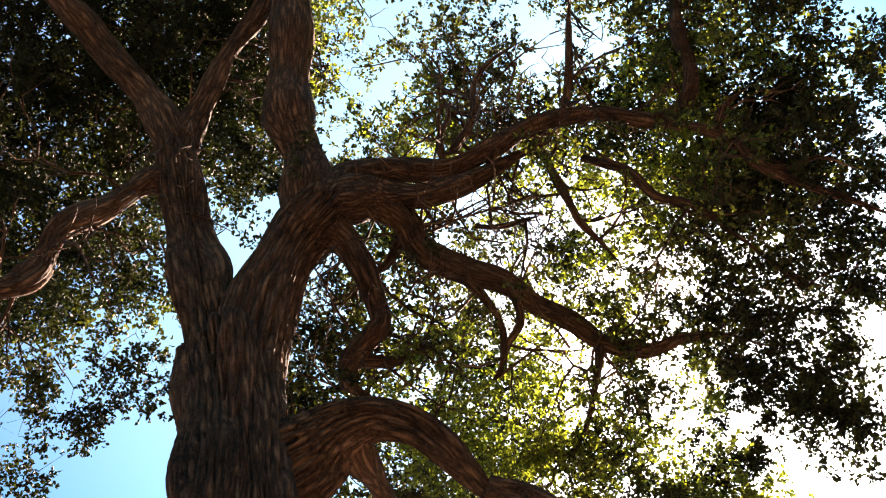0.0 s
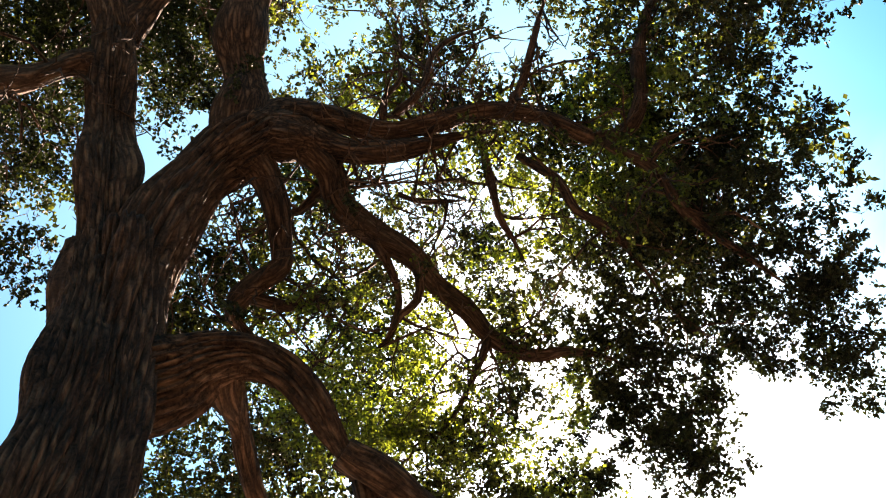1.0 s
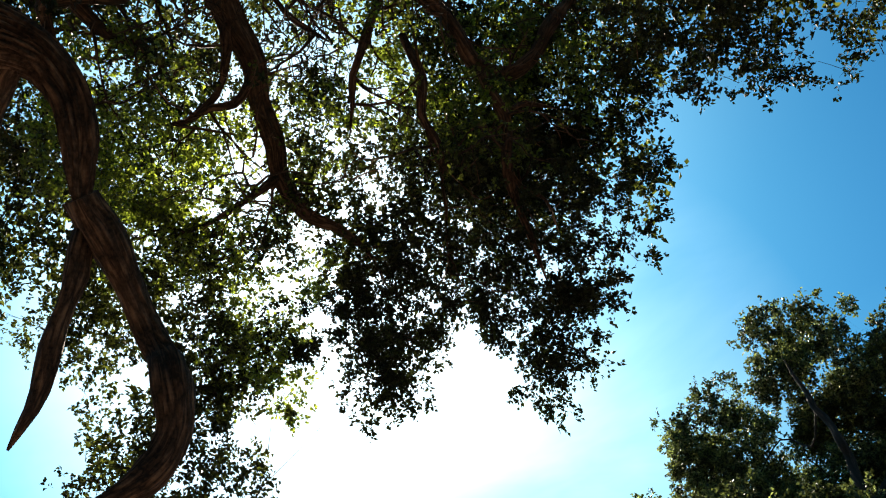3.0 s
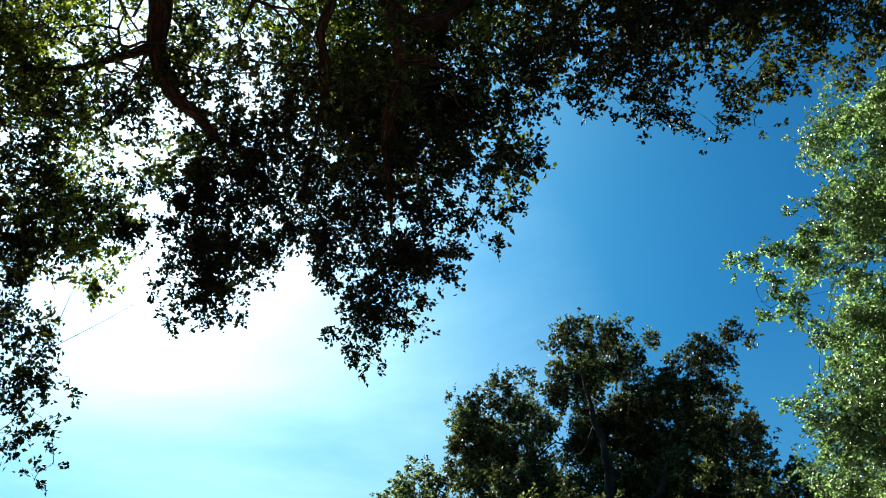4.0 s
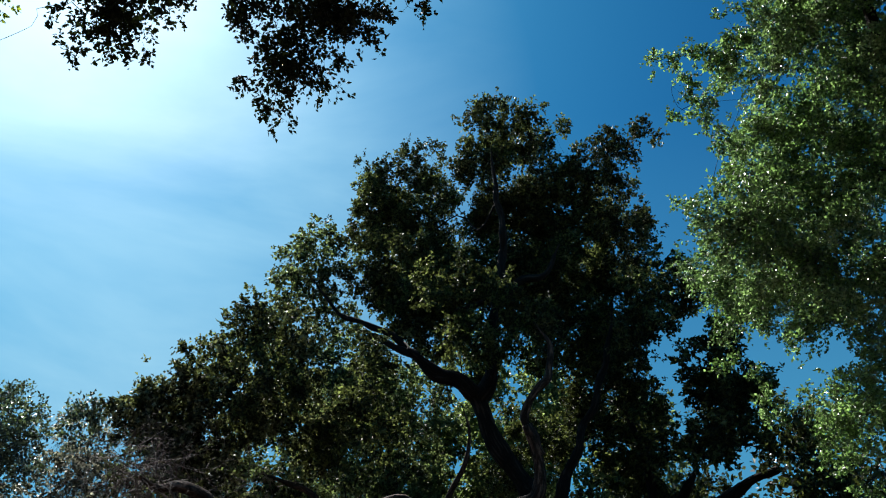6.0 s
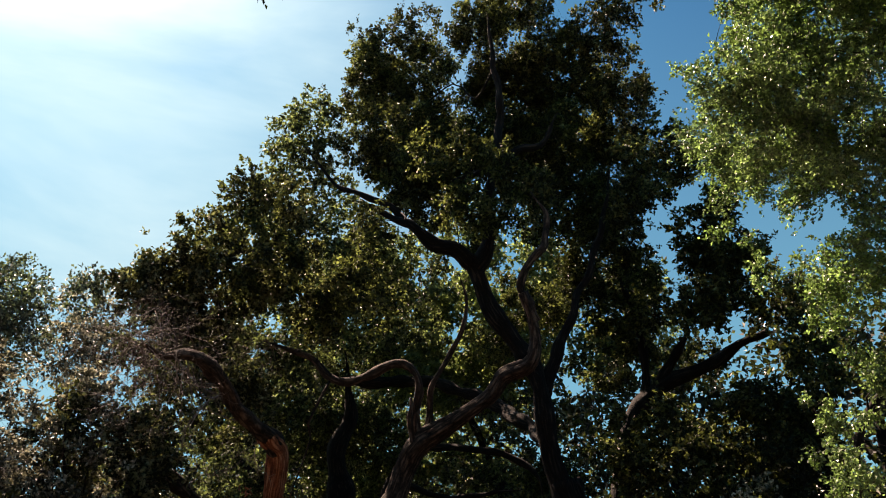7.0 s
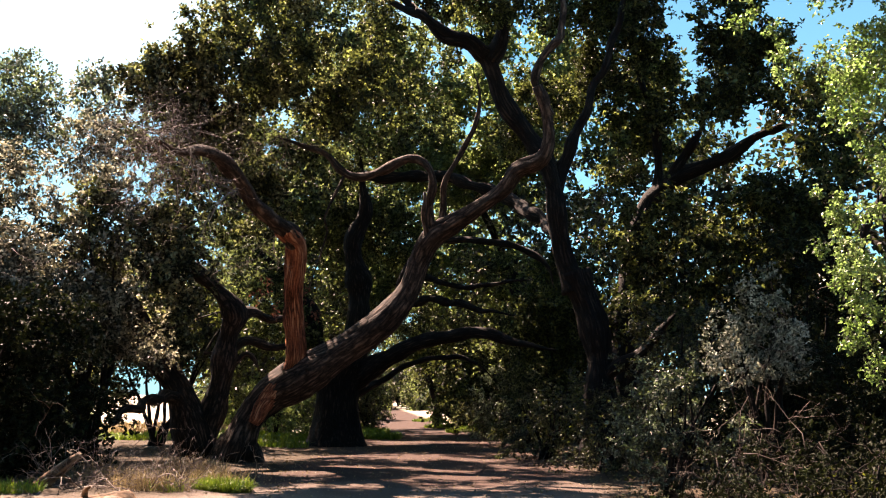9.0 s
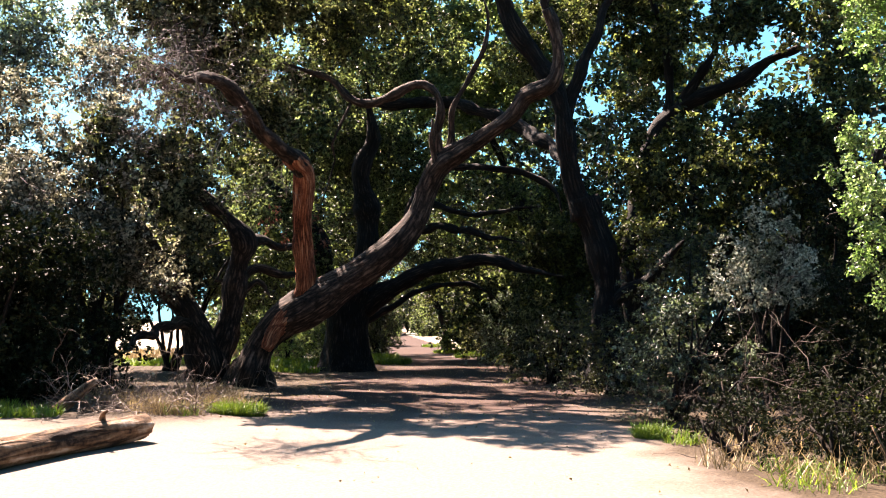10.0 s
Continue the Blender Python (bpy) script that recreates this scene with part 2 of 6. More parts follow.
# Near-black bark: the trunks' shade is put into its colour.
BARK_FAR = bark_material("shaded_oak_bark", (0.003, 0.002, 0.0015), (0.009, 0.006, 0.005), (0.05, 0.034, 0.026), 0.8, 0.8, 1.5)
BARK_LEAN = bark_material("leaning_oak_bark", (0.008, 0.005, 0.004), (0.042, 0.027, 0.021), (0.2, 0.135, 0.105), 0.7, 0.8)
BARK_BARE = bark_material("stripped_red_wood", (0.035, 0.01, 0.006), (0.26, 0.08, 0.04), (0.66, 0.36, 0.22), 1.3, 0.8, 4.0)
BARK_LOG = bark_material("weathered_log_bark", (0.018, 0.009, 0.005), (0.16, 0.092, 0.052), (0.56, 0.48, 0.4), 0.55, 0.9, 1.5)
# Between the far and the leaning bark, with some shade in the colour.
BARK_HALF_SHADE = bark_material("half_shaded_oak_bark", (0.005, 0.0034, 0.0027), (0.026, 0.0165, 0.0125), (0.14, 0.093, 0.072), 0.8, 0.8, 1.5)
WOOD_CUT = bark_material("weathered_end_grain", (0.06, 0.035, 0.02), (0.2, 0.12, 0.07), (0.36, 0.24, 0.15), 2.0, 0.3)


# ---- shape helpers ----
def raw_mesh(name, verts, faces_flat, sizes, mats, smooth=False, grain=None):
    """A mesh from numpy arrays: vertices (n, 3), all corner indices in one row, and the corner count of each face."""
    me = bpy.data.meshes.new(name)
    sizes = np.asarray(sizes, dtype=np.int32)
    me.vertices.add(len(verts))
    me.vertices.foreach_set("co", np.asarray(verts, dtype=np.float32).ravel())
    me.loops.add(len(faces_flat))
    me.loops.foreach_set("vertex_index", np.asarray(faces_flat, dtype=np.int32))
    me.polygons.add(len(sizes))
    me.polygons.foreach_set("loop_start", np.concatenate(([0], np.cumsum(sizes)[:-1])).astype(np.int32))
    me.polygons.foreach_set("use_smooth", np.full(len(sizes), smooth, dtype=bool))
    me.update(calc_edges=True)
    me.validate()
    if grain is not None:
        me.attributes.new("grain", "FLOAT_VECTOR", "POINT").data.foreach_set("vector", np.asarray(grain, dtype=np.float32).ravel())
    me.materials.append(mats)
    return me


def part(name, me, parent, label=""):
    ob = new(name, me)
    ob.parent = parent
    if parent is not None:
        ob.matrix_parent_inverse = Matrix.Translation(-Vector(parent.location))
    if label:
        tagged(ob, label)
    return ob


def curve_through(pts, ring):
    """Points of a smooth line through pts (x, y, z, radius), about ring metres apart."""
    p = np.array(pts, dtype=float)
    p = np.vstack([2 * p[0] - p[1], p, 2 * p[-1] - p[-2]])
    p[:, 3] = np.maximum(p[:, 3], 0.002)
    rows = []
    for i in range(1, len(p) - 2):
        a, b, c, d = p[i - 1], p[i], p[i + 1], p[i + 2]
        n = max(2, int(np.linalg.norm(c[:3] - b[:3]) / ring))
        u = (np.arange(n) / n)[:, None]
        rows.append(0.5 * (2 * b + (c - a) * u + (2 * a - 5 * b + 4 * c - d) * u ** 2 + (3 * b - a - 3 * c + d) * u ** 3))
    rows.append(p[-2][None])
    return np.vstack(rows)


def tube_arrays(line, sides, rough=0.0, seed=0, ridges=0):
    """A closed tube along line (x, y, z, radius), its skin uneven by rough metres."""
    rng = np.random.default_rng(seed)
    pos, rad = line[:, :3], np.maximum(line[:, 3], 0.0015)
    tan = np.gradient(pos, axis=0)
    tan /= np.linalg.norm(tan, axis=1)[:, None] + 1e-9
    ref = np.array([1.0, 0, 0]) if abs(tan[0][0]) < 0.8 else np.array([0, 1.0, 0])
    us = np.empty_like(pos)
    u = ref
    for i in range(len(pos)):
        u = u - tan[i] * np.dot(u, tan[i])
        u /= np.linalg.norm(u) + 1e-9
        us[i] = u
    vs = np.cross(tan, us)
    ang = np.linspace(0, 2 * np.pi, sides, endpoint=False)
    r = np.repeat(rad[:, None], sides, 1)
    if rough:
        along = np.concatenate(([0], np.cumsum(np.linalg.norm(np.diff(pos, axis=0), axis=1))))
        A, S = np.meshgrid(ang, along)
        bump = np.zeros_like(r)
        for k in range(7):                                   # broad swellings
            m, w, ph = rng.integers(1, 5), rng.uniform(0.6, 3.0), rng.uniform(0, 6.28, 2)
            bump += 0.5 * np.sin(m * A + ph[0] + 1.2 * np.sin(w * S + ph[1]))
        if ridges:
            crest = np.zeros_like(r)
            for k in range(2):                               # long bark ridges that wander and fork
                m, ph = int(ridges * (0.8 + 0.45 * k)), rng.uniform(0, 6.28, 4)
                wave = np.sin(m * A + ph[0] + 1.5 * np.sin(1.5 * S * (1 + 0.4 * k) + ph[1] + 2 * A) + 0.9 * np.sin(3.7 * S + ph[2] + 5 * A) + 0.45 * np.sin(8.0 * S + ph[3] + 7 * A))
                crest = np.maximum(crest, np.abs(wave) * (1 - 0.15 * k))
            bump += 2.4 * (crest ** 1.3 - 0.6) + 0.04 * rng.normal(size=r.shape)
        r = r + np.minimum(rough, 0.22 * r) * bump * 0.5
    verts = pos[:, None, :] + r[..., None] * (np.cos(ang)[None, :, None] * us[:, None, :] + np.sin(ang)[None, :, None] * vs[:, None, :])
    n = len(pos)
    i, j = np.meshgrid(np.arange(n - 1), np.arange(sides), indexing="ij")
    k = (j + 1) % sides
    quads = np.stack([i * sides + j, i * sides + k, (i + 1) * sides + k, (i + 1) * sides + j], -1).reshape(-1)
    flat = np.concatenate([quads, np.arange(sides)[::-1], (n - 1) * sides + np.arange(sides)])
    sizes = [4] * ((n - 1) * sides) + [sides, sides]
    return verts.reshape(-1, 3), flat, sizes


def grain_of(line, sides, shift=0.0):
    """Places on the straightened wood, for its bark: round it and along it."""
    along = shift + np.concatenate(([0], np.cumsum(np.linalg.norm(np.diff(line[:, :3], axis=0), axis=1))))
    ang, rad = np.linspace(0, 2 * np.pi, sides, endpoint=False), np.maximum(line[:, 3], 0.0015)
    return np.stack([rad[:, None] * np.cos(ang) + shift, rad[:, None] * np.sin(ang), np.repeat(along[:, None], sides, 1)], -1).reshape(-1, 3)


def tubes_mesh(name, lines, sides, mat, rough=0.0):
    """Many thin tubes in one mesh."""
    vs, fs, ss, gs, off = [], [], [], [], 0
    for q, line in enumerate(lines):
        v, f, s = tube_arrays(line, sides, rough, q)
        vs.append(v), fs.append(f + off), ss.extend(s), gs.append(grain_of(line, sides, 0.37 * q))
        off += len(v)
    return raw_mesh(name, np.vstack(vs), np.concatenate(fs), ss, mat, True, np.vstack(gs))


class Tree:
    def __init__(self, name, base, label, category, bark, group="", seed=1):
        self.root = tagged(new(name), label, category, group)
        self.root.location = base
        self.bark, self.nodes, self.clumps = bark, [], []
        self.rng = np.random.default_rng(seed)
        self.count = 0


def limb(tree, name, pts, sides=12, ring=0.12, rough=0.012, mat=None):
    if tree.bark is BARK and pts[0][3] > 0.1 and sides < 40:      # furrowed bark on the thick boughs
        sides, ring, rough = 44, 0.06, 0.03
    line = curve_through(pts, ring)
    if name == "limb":
        line[:, 3] *= np.clip((1.03 - np.linspace(0, 1, len(line))) / 0.3, 0.1, 1) ** 0.7
    tree.count += 1
    wr = np.random.default_rng(tree.count * 7 + len(pts))
    along = np.concatenate(([0], np.cumsum(np.linalg.norm(np.diff(line[:, :3], axis=0), axis=1))))
    ease = np.clip(np.minimum(along, along[-1] - along) / 0.3, 0, 1) * np.clip(line[:, 3], 0, 0.1)
    for k in range(3):                                       # crooks and swellings along the wood
        w = wr.uniform(3, 9) / (1 + 6 * float(np.mean(line[:, 3])))
        ph = wr.uniform(0, 6.28, 3)
        for axis in range(3):
            line[:, axis] += (0.3 if sides < 20 else (0.14 if sides < 48 else 0.06)) * ease * np.sin(w * along + ph[axis])
        line[:, 3] *= 1 + (0.07 if sides < 48 else 0.035) * np.sin(1.7 * w * along + ph[0])
    v, f, s = tube_arrays(line, sides, rough, tree.count + 40, ridges=17 if sides >= 90 else (7 if sides >= 16 else 0))
    me = raw_mesh(name, v, f, s, mat or tree.bark, True, grain_of(line, sides, 1.7 * tree.count))
    step = max(1, len(line) // 14)
    if name not in ("trunk", "dead_limb"):
        tree.nodes.extend(line[::step])
    return part(name, me, tree.root)


def layer(tree, a, b, c, d, depth, step, size, keep, dens=1.0):
    """Leaf clumps scattered in a slab between the corners a, b, c, d."""
    a, b, c, d = (np.array(q) for q in (a, b, c, d))
    normal = np.cross(c - a, d - b)
    normal /= np.linalg.norm(normal)
    nu = max(1, round((np.linalg.norm(b - a) + np.linalg.norm(c - d)) / 2 / step))
    nv = max(1, round((np.linalg.norm(d - a) + np.linalg.norm(c - b)) / 2 / step))
    for i in range(nu):
        for j in range(nv):
            if tree.rng.random() > keep:
                continue
            u, v = (i + tree.rng.uniform(0.1, 0.9)) / nu, (j + tree.rng.uniform(0.1, 0.9)) / nv
            p = (a * (1 - u) + b * u) * (1 - v) + (d * (1 - u) + c * u) * v + normal * tree.rng.uniform(-depth, depth) / 2
            tree.clumps.append((*p, size * tree.rng.uniform(0.7, 1.2), dens))


def tips(tree, rows, dens=1.0):
    tree.clumps.extend((*r, dens) for r in rows)


def leaf_arrays(pos, way, length, width, rng, oval):
    """Leaf blades at pos that point along way; oval blades have six corners, the others four, folded on the midrib."""
    n = len(pos)
    way = way / (np.linalg.norm(way, axis=1)[:, None] + 1e-9)
    side = np.cross(way, rng.normal(size=(n, 3)) + np.array([0, 0, 1.0]))      # blades tend to face up
    side /= np.linalg.norm(side, axis=1)[:, None] + 1e-9
    up = np.cross(side, way)
    L = (length * rng.uniform(0.6, 1.2, n))[:, None]
    W = (width * rng.uniform(0.7, 1.2, n))[:, None]
    fold = (rng.uniform(0.05, 0.35, n))[:, None] * W
    base, tip = pos, pos + way * L - up * L * rng.uniform(0.0, 0.25, n)[:, None]
    if oval:
        l1, l2 = pos + way * L * 0.3 + side * W * 0.48 + up * fold, pos + way * L * 0.72 + side * W * 0.4 + up * fold
        r1, r2 = pos + way * L * 0.3 - side * W * 0.48 + up * fold, pos + way * L * 0.72 - side * W * 0.4 + up * fold
        v = np.stack([base, l1, l2, tip, r2, r1], 1).reshape(-1, 3)
        k = np.arange(n)[:, None] * 6
        f = np.concatenate([k + np.array([0, 1, 2, 3]), k + np.array([0, 3, 4, 5])], 1).reshape(-1)
        return v, f, np.full(n * 2, 4)
    l1, r1 = pos + way * L * 0.45 + side * W * 0.5 + up * fold, pos + way * L * 0.45 - side * W * 0.5 + up * fold
    v = np.stack([base, l1, tip, r1], 1).reshape(-1, 3)
    k = np.arange(n)[:, None] * 4
    f = np.concatenate([k + np.array([0, 1, 2]), k + np.array([0, 2, 3])], 1).reshape(-1)
    return v, f, np.full(n * 2, 3)


def crown(tree, mat, leaf=0.06, width=0.034, per=1.0, oval=0.0, spray=0.2, twigs=True, label="", grow=True, young=()):
    """Branchlets from the limbs out to each clump, sprays of twigs in it, and their leaves. Clumps inside the young
    spheres take the leaf colour with backlight put in.
    """
    rng, lines, leaves_p, leaves_w, twig_lines = tree.rng, [], [], [], []
    cl = np.array(tree.clumps)
    if grow and tree.nodes:
        nodes = [np.array(q) for q in tree.nodes]
        xyz = np.array([q[:3] for q in nodes])
        gap = [np.min(np.linalg.norm(xyz - c[:3], axis=1)) for c in cl]
        for c in cl[np.argsort(gap)]:
            arr = np.array([q[:3] for q in nodes])
            dist = np.linalg.norm(arr - c[:3], axis=1)
            k = int(np.argmin(dist))
            start, end = nodes[k], c[:3]
            r0 = min(start[3] * 0.7, 0.006 + 0.011 * dist[k])
            mid = (start[:3] + end) / 2 + rng.normal(size=3) * dist[k] * 0.13 + np.array([0, 0, dist[k] * 0.05])
            q1 = start[:3] * 0.7 + end * 0.3 + rng.normal(size=3) * dist[k] * 0.08
            pts = [(*start[:3], r0), (*q1, r0 * 0.8), (*mid, r0 * 0.6), (*end, max(0.004, r0 * 0.3))]
            line = curve_through(pts, max(0.12, dist[k] / 9))
            lines.append(line)
            nodes.extend(line[len(line) // 3::max(1, len(line) // 5)])
    glow_through = []
    for c in cl:
        r = c[3]
        n = max(4, int(per * c[4] * 60 * (r / 0.4) ** 2.2))
        k = max(3, int(8 * (r / 0.4) ** 1.6))
        hub = rng.normal(size=(k, 3))
        hub /= np.linalg.norm(hub, axis=1)[:, None]
        hub = c[:3] + hub * (r * rng.uniform(0.2, 1.1, k) ** 0.6)[:, None]
        if twigs:
            mid = (hub + c[:3]) / 2 + rng.normal(size=(k, 3)) * r * 0.08
            twig_lines.append((np.repeat(c[None, :3], k, 0), mid)), twig_lines.append((mid, hub))
        pick = rng.integers(0, k, n)
        p = hub[pick] + rng.normal(size=(n, 3)) * r * 0.17
        d = p - c[:3] * 0.6 - hub[pick] * 0.4
        d /= np.linalg.norm(d, axis=1)[:, None] + 1e-9
        way = d * 0.7 + rng.normal(size=(n, 3)) * 0.6 + np.array([0, 0, -0.25])
        way /= np.linalg.norm(way, axis=1)[:, None]
        q = p + way * (spray * rng.uniform(0.6, 1.3, n))[:, None]
        if twigs:
            twig_lines.append((p, q))
        m = 9
        u = rng.uniform(0.05, 1.05, (n, m, 1))
        lp = p[:, None] * (1 - u) + q[:, None] * u + rng.normal(size=(n, m, 3)) * spray * 0.12
        lw = way[:, None] * 0.7 + rng.normal(size=(n, m, 3)) * 0.8
        leaves_p.append(lp.reshape(-1, 3)), leaves_w.append(lw.reshape(-1, 3))
        glow_through.append(np.full(n * m, any(np.linalg.norm(c[:3] - np.array(q[:3])) < q[3] for q in young)))
    if lines:
        tagged(part("branchwork", tubes_mesh("branchwork", lines, 5, tree.bark), tree.root), kind="stuff")
    if twigs:
        p, q = (np.vstack([t[i] for t in twig_lines]) for i in (0, 1))
        n = len(p)
        a = np.cross(q - p, rng.normal(size=(n, 3)))
        a /= np.linalg.norm(a, axis=1)[:, None] + 1e-9
        b = np.cross(q - p, a)
        b /= np.linalg.norm(b, axis=1)[:, None] + 1e-9
        w = 0.012 * spray / 0.2
        v = np.stack([p + a * w * 0.3, p - a * w * 0.15 + b * w * 0.26, p - a * w * 0.15 - b * w * 0.26, q], 1).reshape(-1, 3)
        k = np.arange(n)[:, None] * 4
        f = np.concatenate([k + np.array(t) for t in ((0, 1, 3), (1, 2, 3), (2, 0, 3))], 1).reshape(-1)
        tagged(part("twigwork", raw_mesh("twigwork", v, f, np.full(n * 3, 3), tree.bark), tree.root), kind="stuff")
    at, way, glow_through = np.vstack(leaves_p), np.vstack(leaves_w), np.concatenate(glow_through)
    if glow_through.any():
        v, f, s = leaf_arrays(at[glow_through], way[glow_through], leaf * 0.95, width, rng, False)
        tagged(part("backlit_leaves", raw_mesh("backlit_leaves", v, f, s, LEAF_OAK_BACKLIT), tree.root, "oak leaves with backlit yellow-green put into their colour"), kind="stuff")
        at, way = at[~glow_through], way[~glow_through]
    cut = int(len(at) * oval)
    order = rng.permutation(len(at))
    v, f, s = leaf_arrays(at[order[cut:]], way[order[cut:]], leaf, width, rng, False)
    if cut:
        v2, f2, s2 = leaf_arrays(at[order[:cut]], way[order[:cut]], leaf, width, rng, True)
        v, f, s = np.vstack([v, v2]), np.concatenate([f, f2 + len(v)]), np.concatenate([s, s2])
    tagged(part("crown", raw_mesh("crown", v, f, s, mat), tree.root, label), kind="stuff")
    return len(s)


# ---- ground ----
def road_middle(y):
    return -0.05 * y + 0.9 * np.exp(-((y - 18.0) / 14.0) ** 2)


def ground_height(x, y):
    side = np.abs(x - road_middle(y)) - 2.9
    bank = 0.16 * np.clip(side / 3.0, 0, 1) * np.clip((y - 6) / 6, 0, 1)
    far = np.clip((np.hypot(x, y) - 60) / 300, 0, 1) * 6.0
    return bank + 0.02 * np.sin(x * 1.3 + 0.7 * y) * np.sin(0.9 * y) + far


def build_ground():
    u = np.linspace(-1, 1, 131)
    w = 18 * u + 700 * u ** 5
    X, Y = np.meshgrid(w, w + 14)
    Z = ground_height(X, Y)
    v = np.stack([X, Y, Z], -1).reshape(-1, 3)
    n = len(u)
    i, j = np.meshgrid(np.arange(n - 1), np.arange(n - 1), indexing="ij")
    f = np.stack([i * n + j, i * n + j + 1, (i + 1) * n + j + 1, (i + 1) * n + j], -1).reshape(-1)
    m, t, b, out = material("dusty_dirt")
    tc = t.nodes.new("ShaderNodeTexCoord")
    coarse = node(t, "ShaderNodeTexNoise", Scale=0.5, Detail=5.0, Roughness=0.6)
    fine = node(t, "ShaderNodeTexNoise", Scale=28.0, Detail=6.0, Roughness=0.7)
    grit = node(t, "ShaderNodeTexVoronoi", Scale=22.0)
    for q in (coarse, fine, grit):
        t.links.new(tc.outputs["Object"], q.inputs["Vector"])
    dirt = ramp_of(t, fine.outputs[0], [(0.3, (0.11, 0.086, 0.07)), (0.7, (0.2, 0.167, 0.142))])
    # Leaf litter, its colour also lowered for the shade under the trees.
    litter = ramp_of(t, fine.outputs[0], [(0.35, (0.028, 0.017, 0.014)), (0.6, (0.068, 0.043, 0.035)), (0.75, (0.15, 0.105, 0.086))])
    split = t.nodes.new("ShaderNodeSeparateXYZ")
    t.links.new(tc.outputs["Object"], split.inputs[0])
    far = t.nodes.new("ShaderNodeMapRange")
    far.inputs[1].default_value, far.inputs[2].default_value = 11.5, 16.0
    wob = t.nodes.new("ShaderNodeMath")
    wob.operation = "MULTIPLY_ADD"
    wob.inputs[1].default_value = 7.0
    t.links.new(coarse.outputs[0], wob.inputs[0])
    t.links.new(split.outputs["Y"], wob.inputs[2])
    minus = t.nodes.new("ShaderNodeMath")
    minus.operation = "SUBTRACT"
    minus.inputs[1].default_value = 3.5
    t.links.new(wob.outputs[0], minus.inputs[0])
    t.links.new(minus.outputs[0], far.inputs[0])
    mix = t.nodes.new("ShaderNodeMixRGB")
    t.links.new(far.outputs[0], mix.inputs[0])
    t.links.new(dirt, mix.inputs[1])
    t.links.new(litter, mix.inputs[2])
    off = t.nodes.new("ShaderNodeMath")                  # distance from the middle of the road
    off.operation = "MULTIPLY_ADD"
    off.inputs[1].default_value = 0.02
    t.links.new(split.outputs["Y"], off.inputs[0])
    t.links.new(split.outputs["X"], off.inputs[2])
    dist = t.nodes.new("ShaderNodeMath")
    dist.operation = "ABSOLUTE"
    shift = t.nodes.new("ShaderNodeMath")
    shift.operation = "ADD"
    shift.inputs[1].default_value = -0.5
    turn = t.nodes.new("ShaderNodeMapRange")             # the road bends away in the distance
    turn.inputs[1].default_value, turn.inputs[2].default_value, turn.inputs[4].default_value = 45.0, 145.0, 8.0
    t.links.new(split.outputs["Y"], turn.inputs[0])
    bend = t.nodes.new("ShaderNodeMath")
    bend.operation = "ADD"
    t.links.new(off.outputs[0], bend.inputs[0])
    t.links.new(turn.outputs[0], bend.inputs[1])
    pinch = t.nodes.new("ShaderNodeMapRange")            # the near road is narrower on its eastern side
    pinch.inputs[1].default_value, pinch.inputs[2].default_value, pinch.inputs[3].default_value, pinch.inputs[4].default_value = 8.0, 20.0, 1.2, 0.0
    t.links.new(split.outputs["Y"], pinch.inputs[0])
    closer = t.nodes.new("ShaderNodeMath")
    closer.operation = "ADD"
    t.links.new(bend.outputs[0], closer.inputs[0])
    t.links.new(pinch.outputs[0], closer.inputs[1])
    t.links.new(closer.outputs[0], shift.inputs[0])
    t.links.new(shift.outputs[0], dist.inputs[0])
    edge = t.nodes.new("ShaderNodeMath")
    edge.operation = "MULTIPLY_ADD"
    edge.inputs[1].default_value = -2.5
    t.links.new(coarse.outputs[0], edge.inputs[0])
    t.links.new(dist.outputs[0], edge.inputs[2])
    verge = t.nodes.new("ShaderNodeMapRange")
    verge.inputs[1].default_value, verge.inputs[2].default_value = 1.55, 2.3
    t.links.new(edge.outputs[0], verge.inputs[0])
    begin = t.nodes.new("ShaderNodeMapRange")
    begin.inputs[1].default_value, begin.inputs[2].default_value = 10.5, 13.5
    east = t.nodes.new("ShaderNodeMath")
    east.operation = "MAXIMUM"
    east.inputs[1].default_value = 0.0
    t.links.new(split.outputs["X"], east.inputs[0])
    nearer = t.nodes.new("ShaderNodeMath")               # the verge comes nearer on the road's eastern side
    nearer.operation = "MULTIPLY_ADD"
    nearer.inputs[1].default_value = 4.0
    t.links.new(east.outputs[0], nearer.inputs[0])
    t.links.new(minus.outputs[0], nearer.inputs[2])
    t.links.new(nearer.outputs[0], begin.inputs[0])
    wild = t.nodes.new("ShaderNodeMath")
    wild.operation = "MULTIPLY"
    t.links.new(verge.outputs[0], wild.inputs[0])
    t.links.new(begin.outputs[0], wild.inputs[1])
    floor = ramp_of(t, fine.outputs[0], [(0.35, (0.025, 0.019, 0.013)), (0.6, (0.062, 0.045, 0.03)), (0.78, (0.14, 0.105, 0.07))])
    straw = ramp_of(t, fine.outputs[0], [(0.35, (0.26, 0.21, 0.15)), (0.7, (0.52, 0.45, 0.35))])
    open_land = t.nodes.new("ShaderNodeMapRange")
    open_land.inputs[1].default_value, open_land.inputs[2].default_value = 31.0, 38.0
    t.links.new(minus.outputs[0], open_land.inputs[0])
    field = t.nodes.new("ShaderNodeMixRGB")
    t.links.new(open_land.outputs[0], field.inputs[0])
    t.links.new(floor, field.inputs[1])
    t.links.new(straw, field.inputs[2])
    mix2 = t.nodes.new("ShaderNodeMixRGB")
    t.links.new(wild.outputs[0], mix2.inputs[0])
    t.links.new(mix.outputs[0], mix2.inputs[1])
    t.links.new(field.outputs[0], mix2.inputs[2])
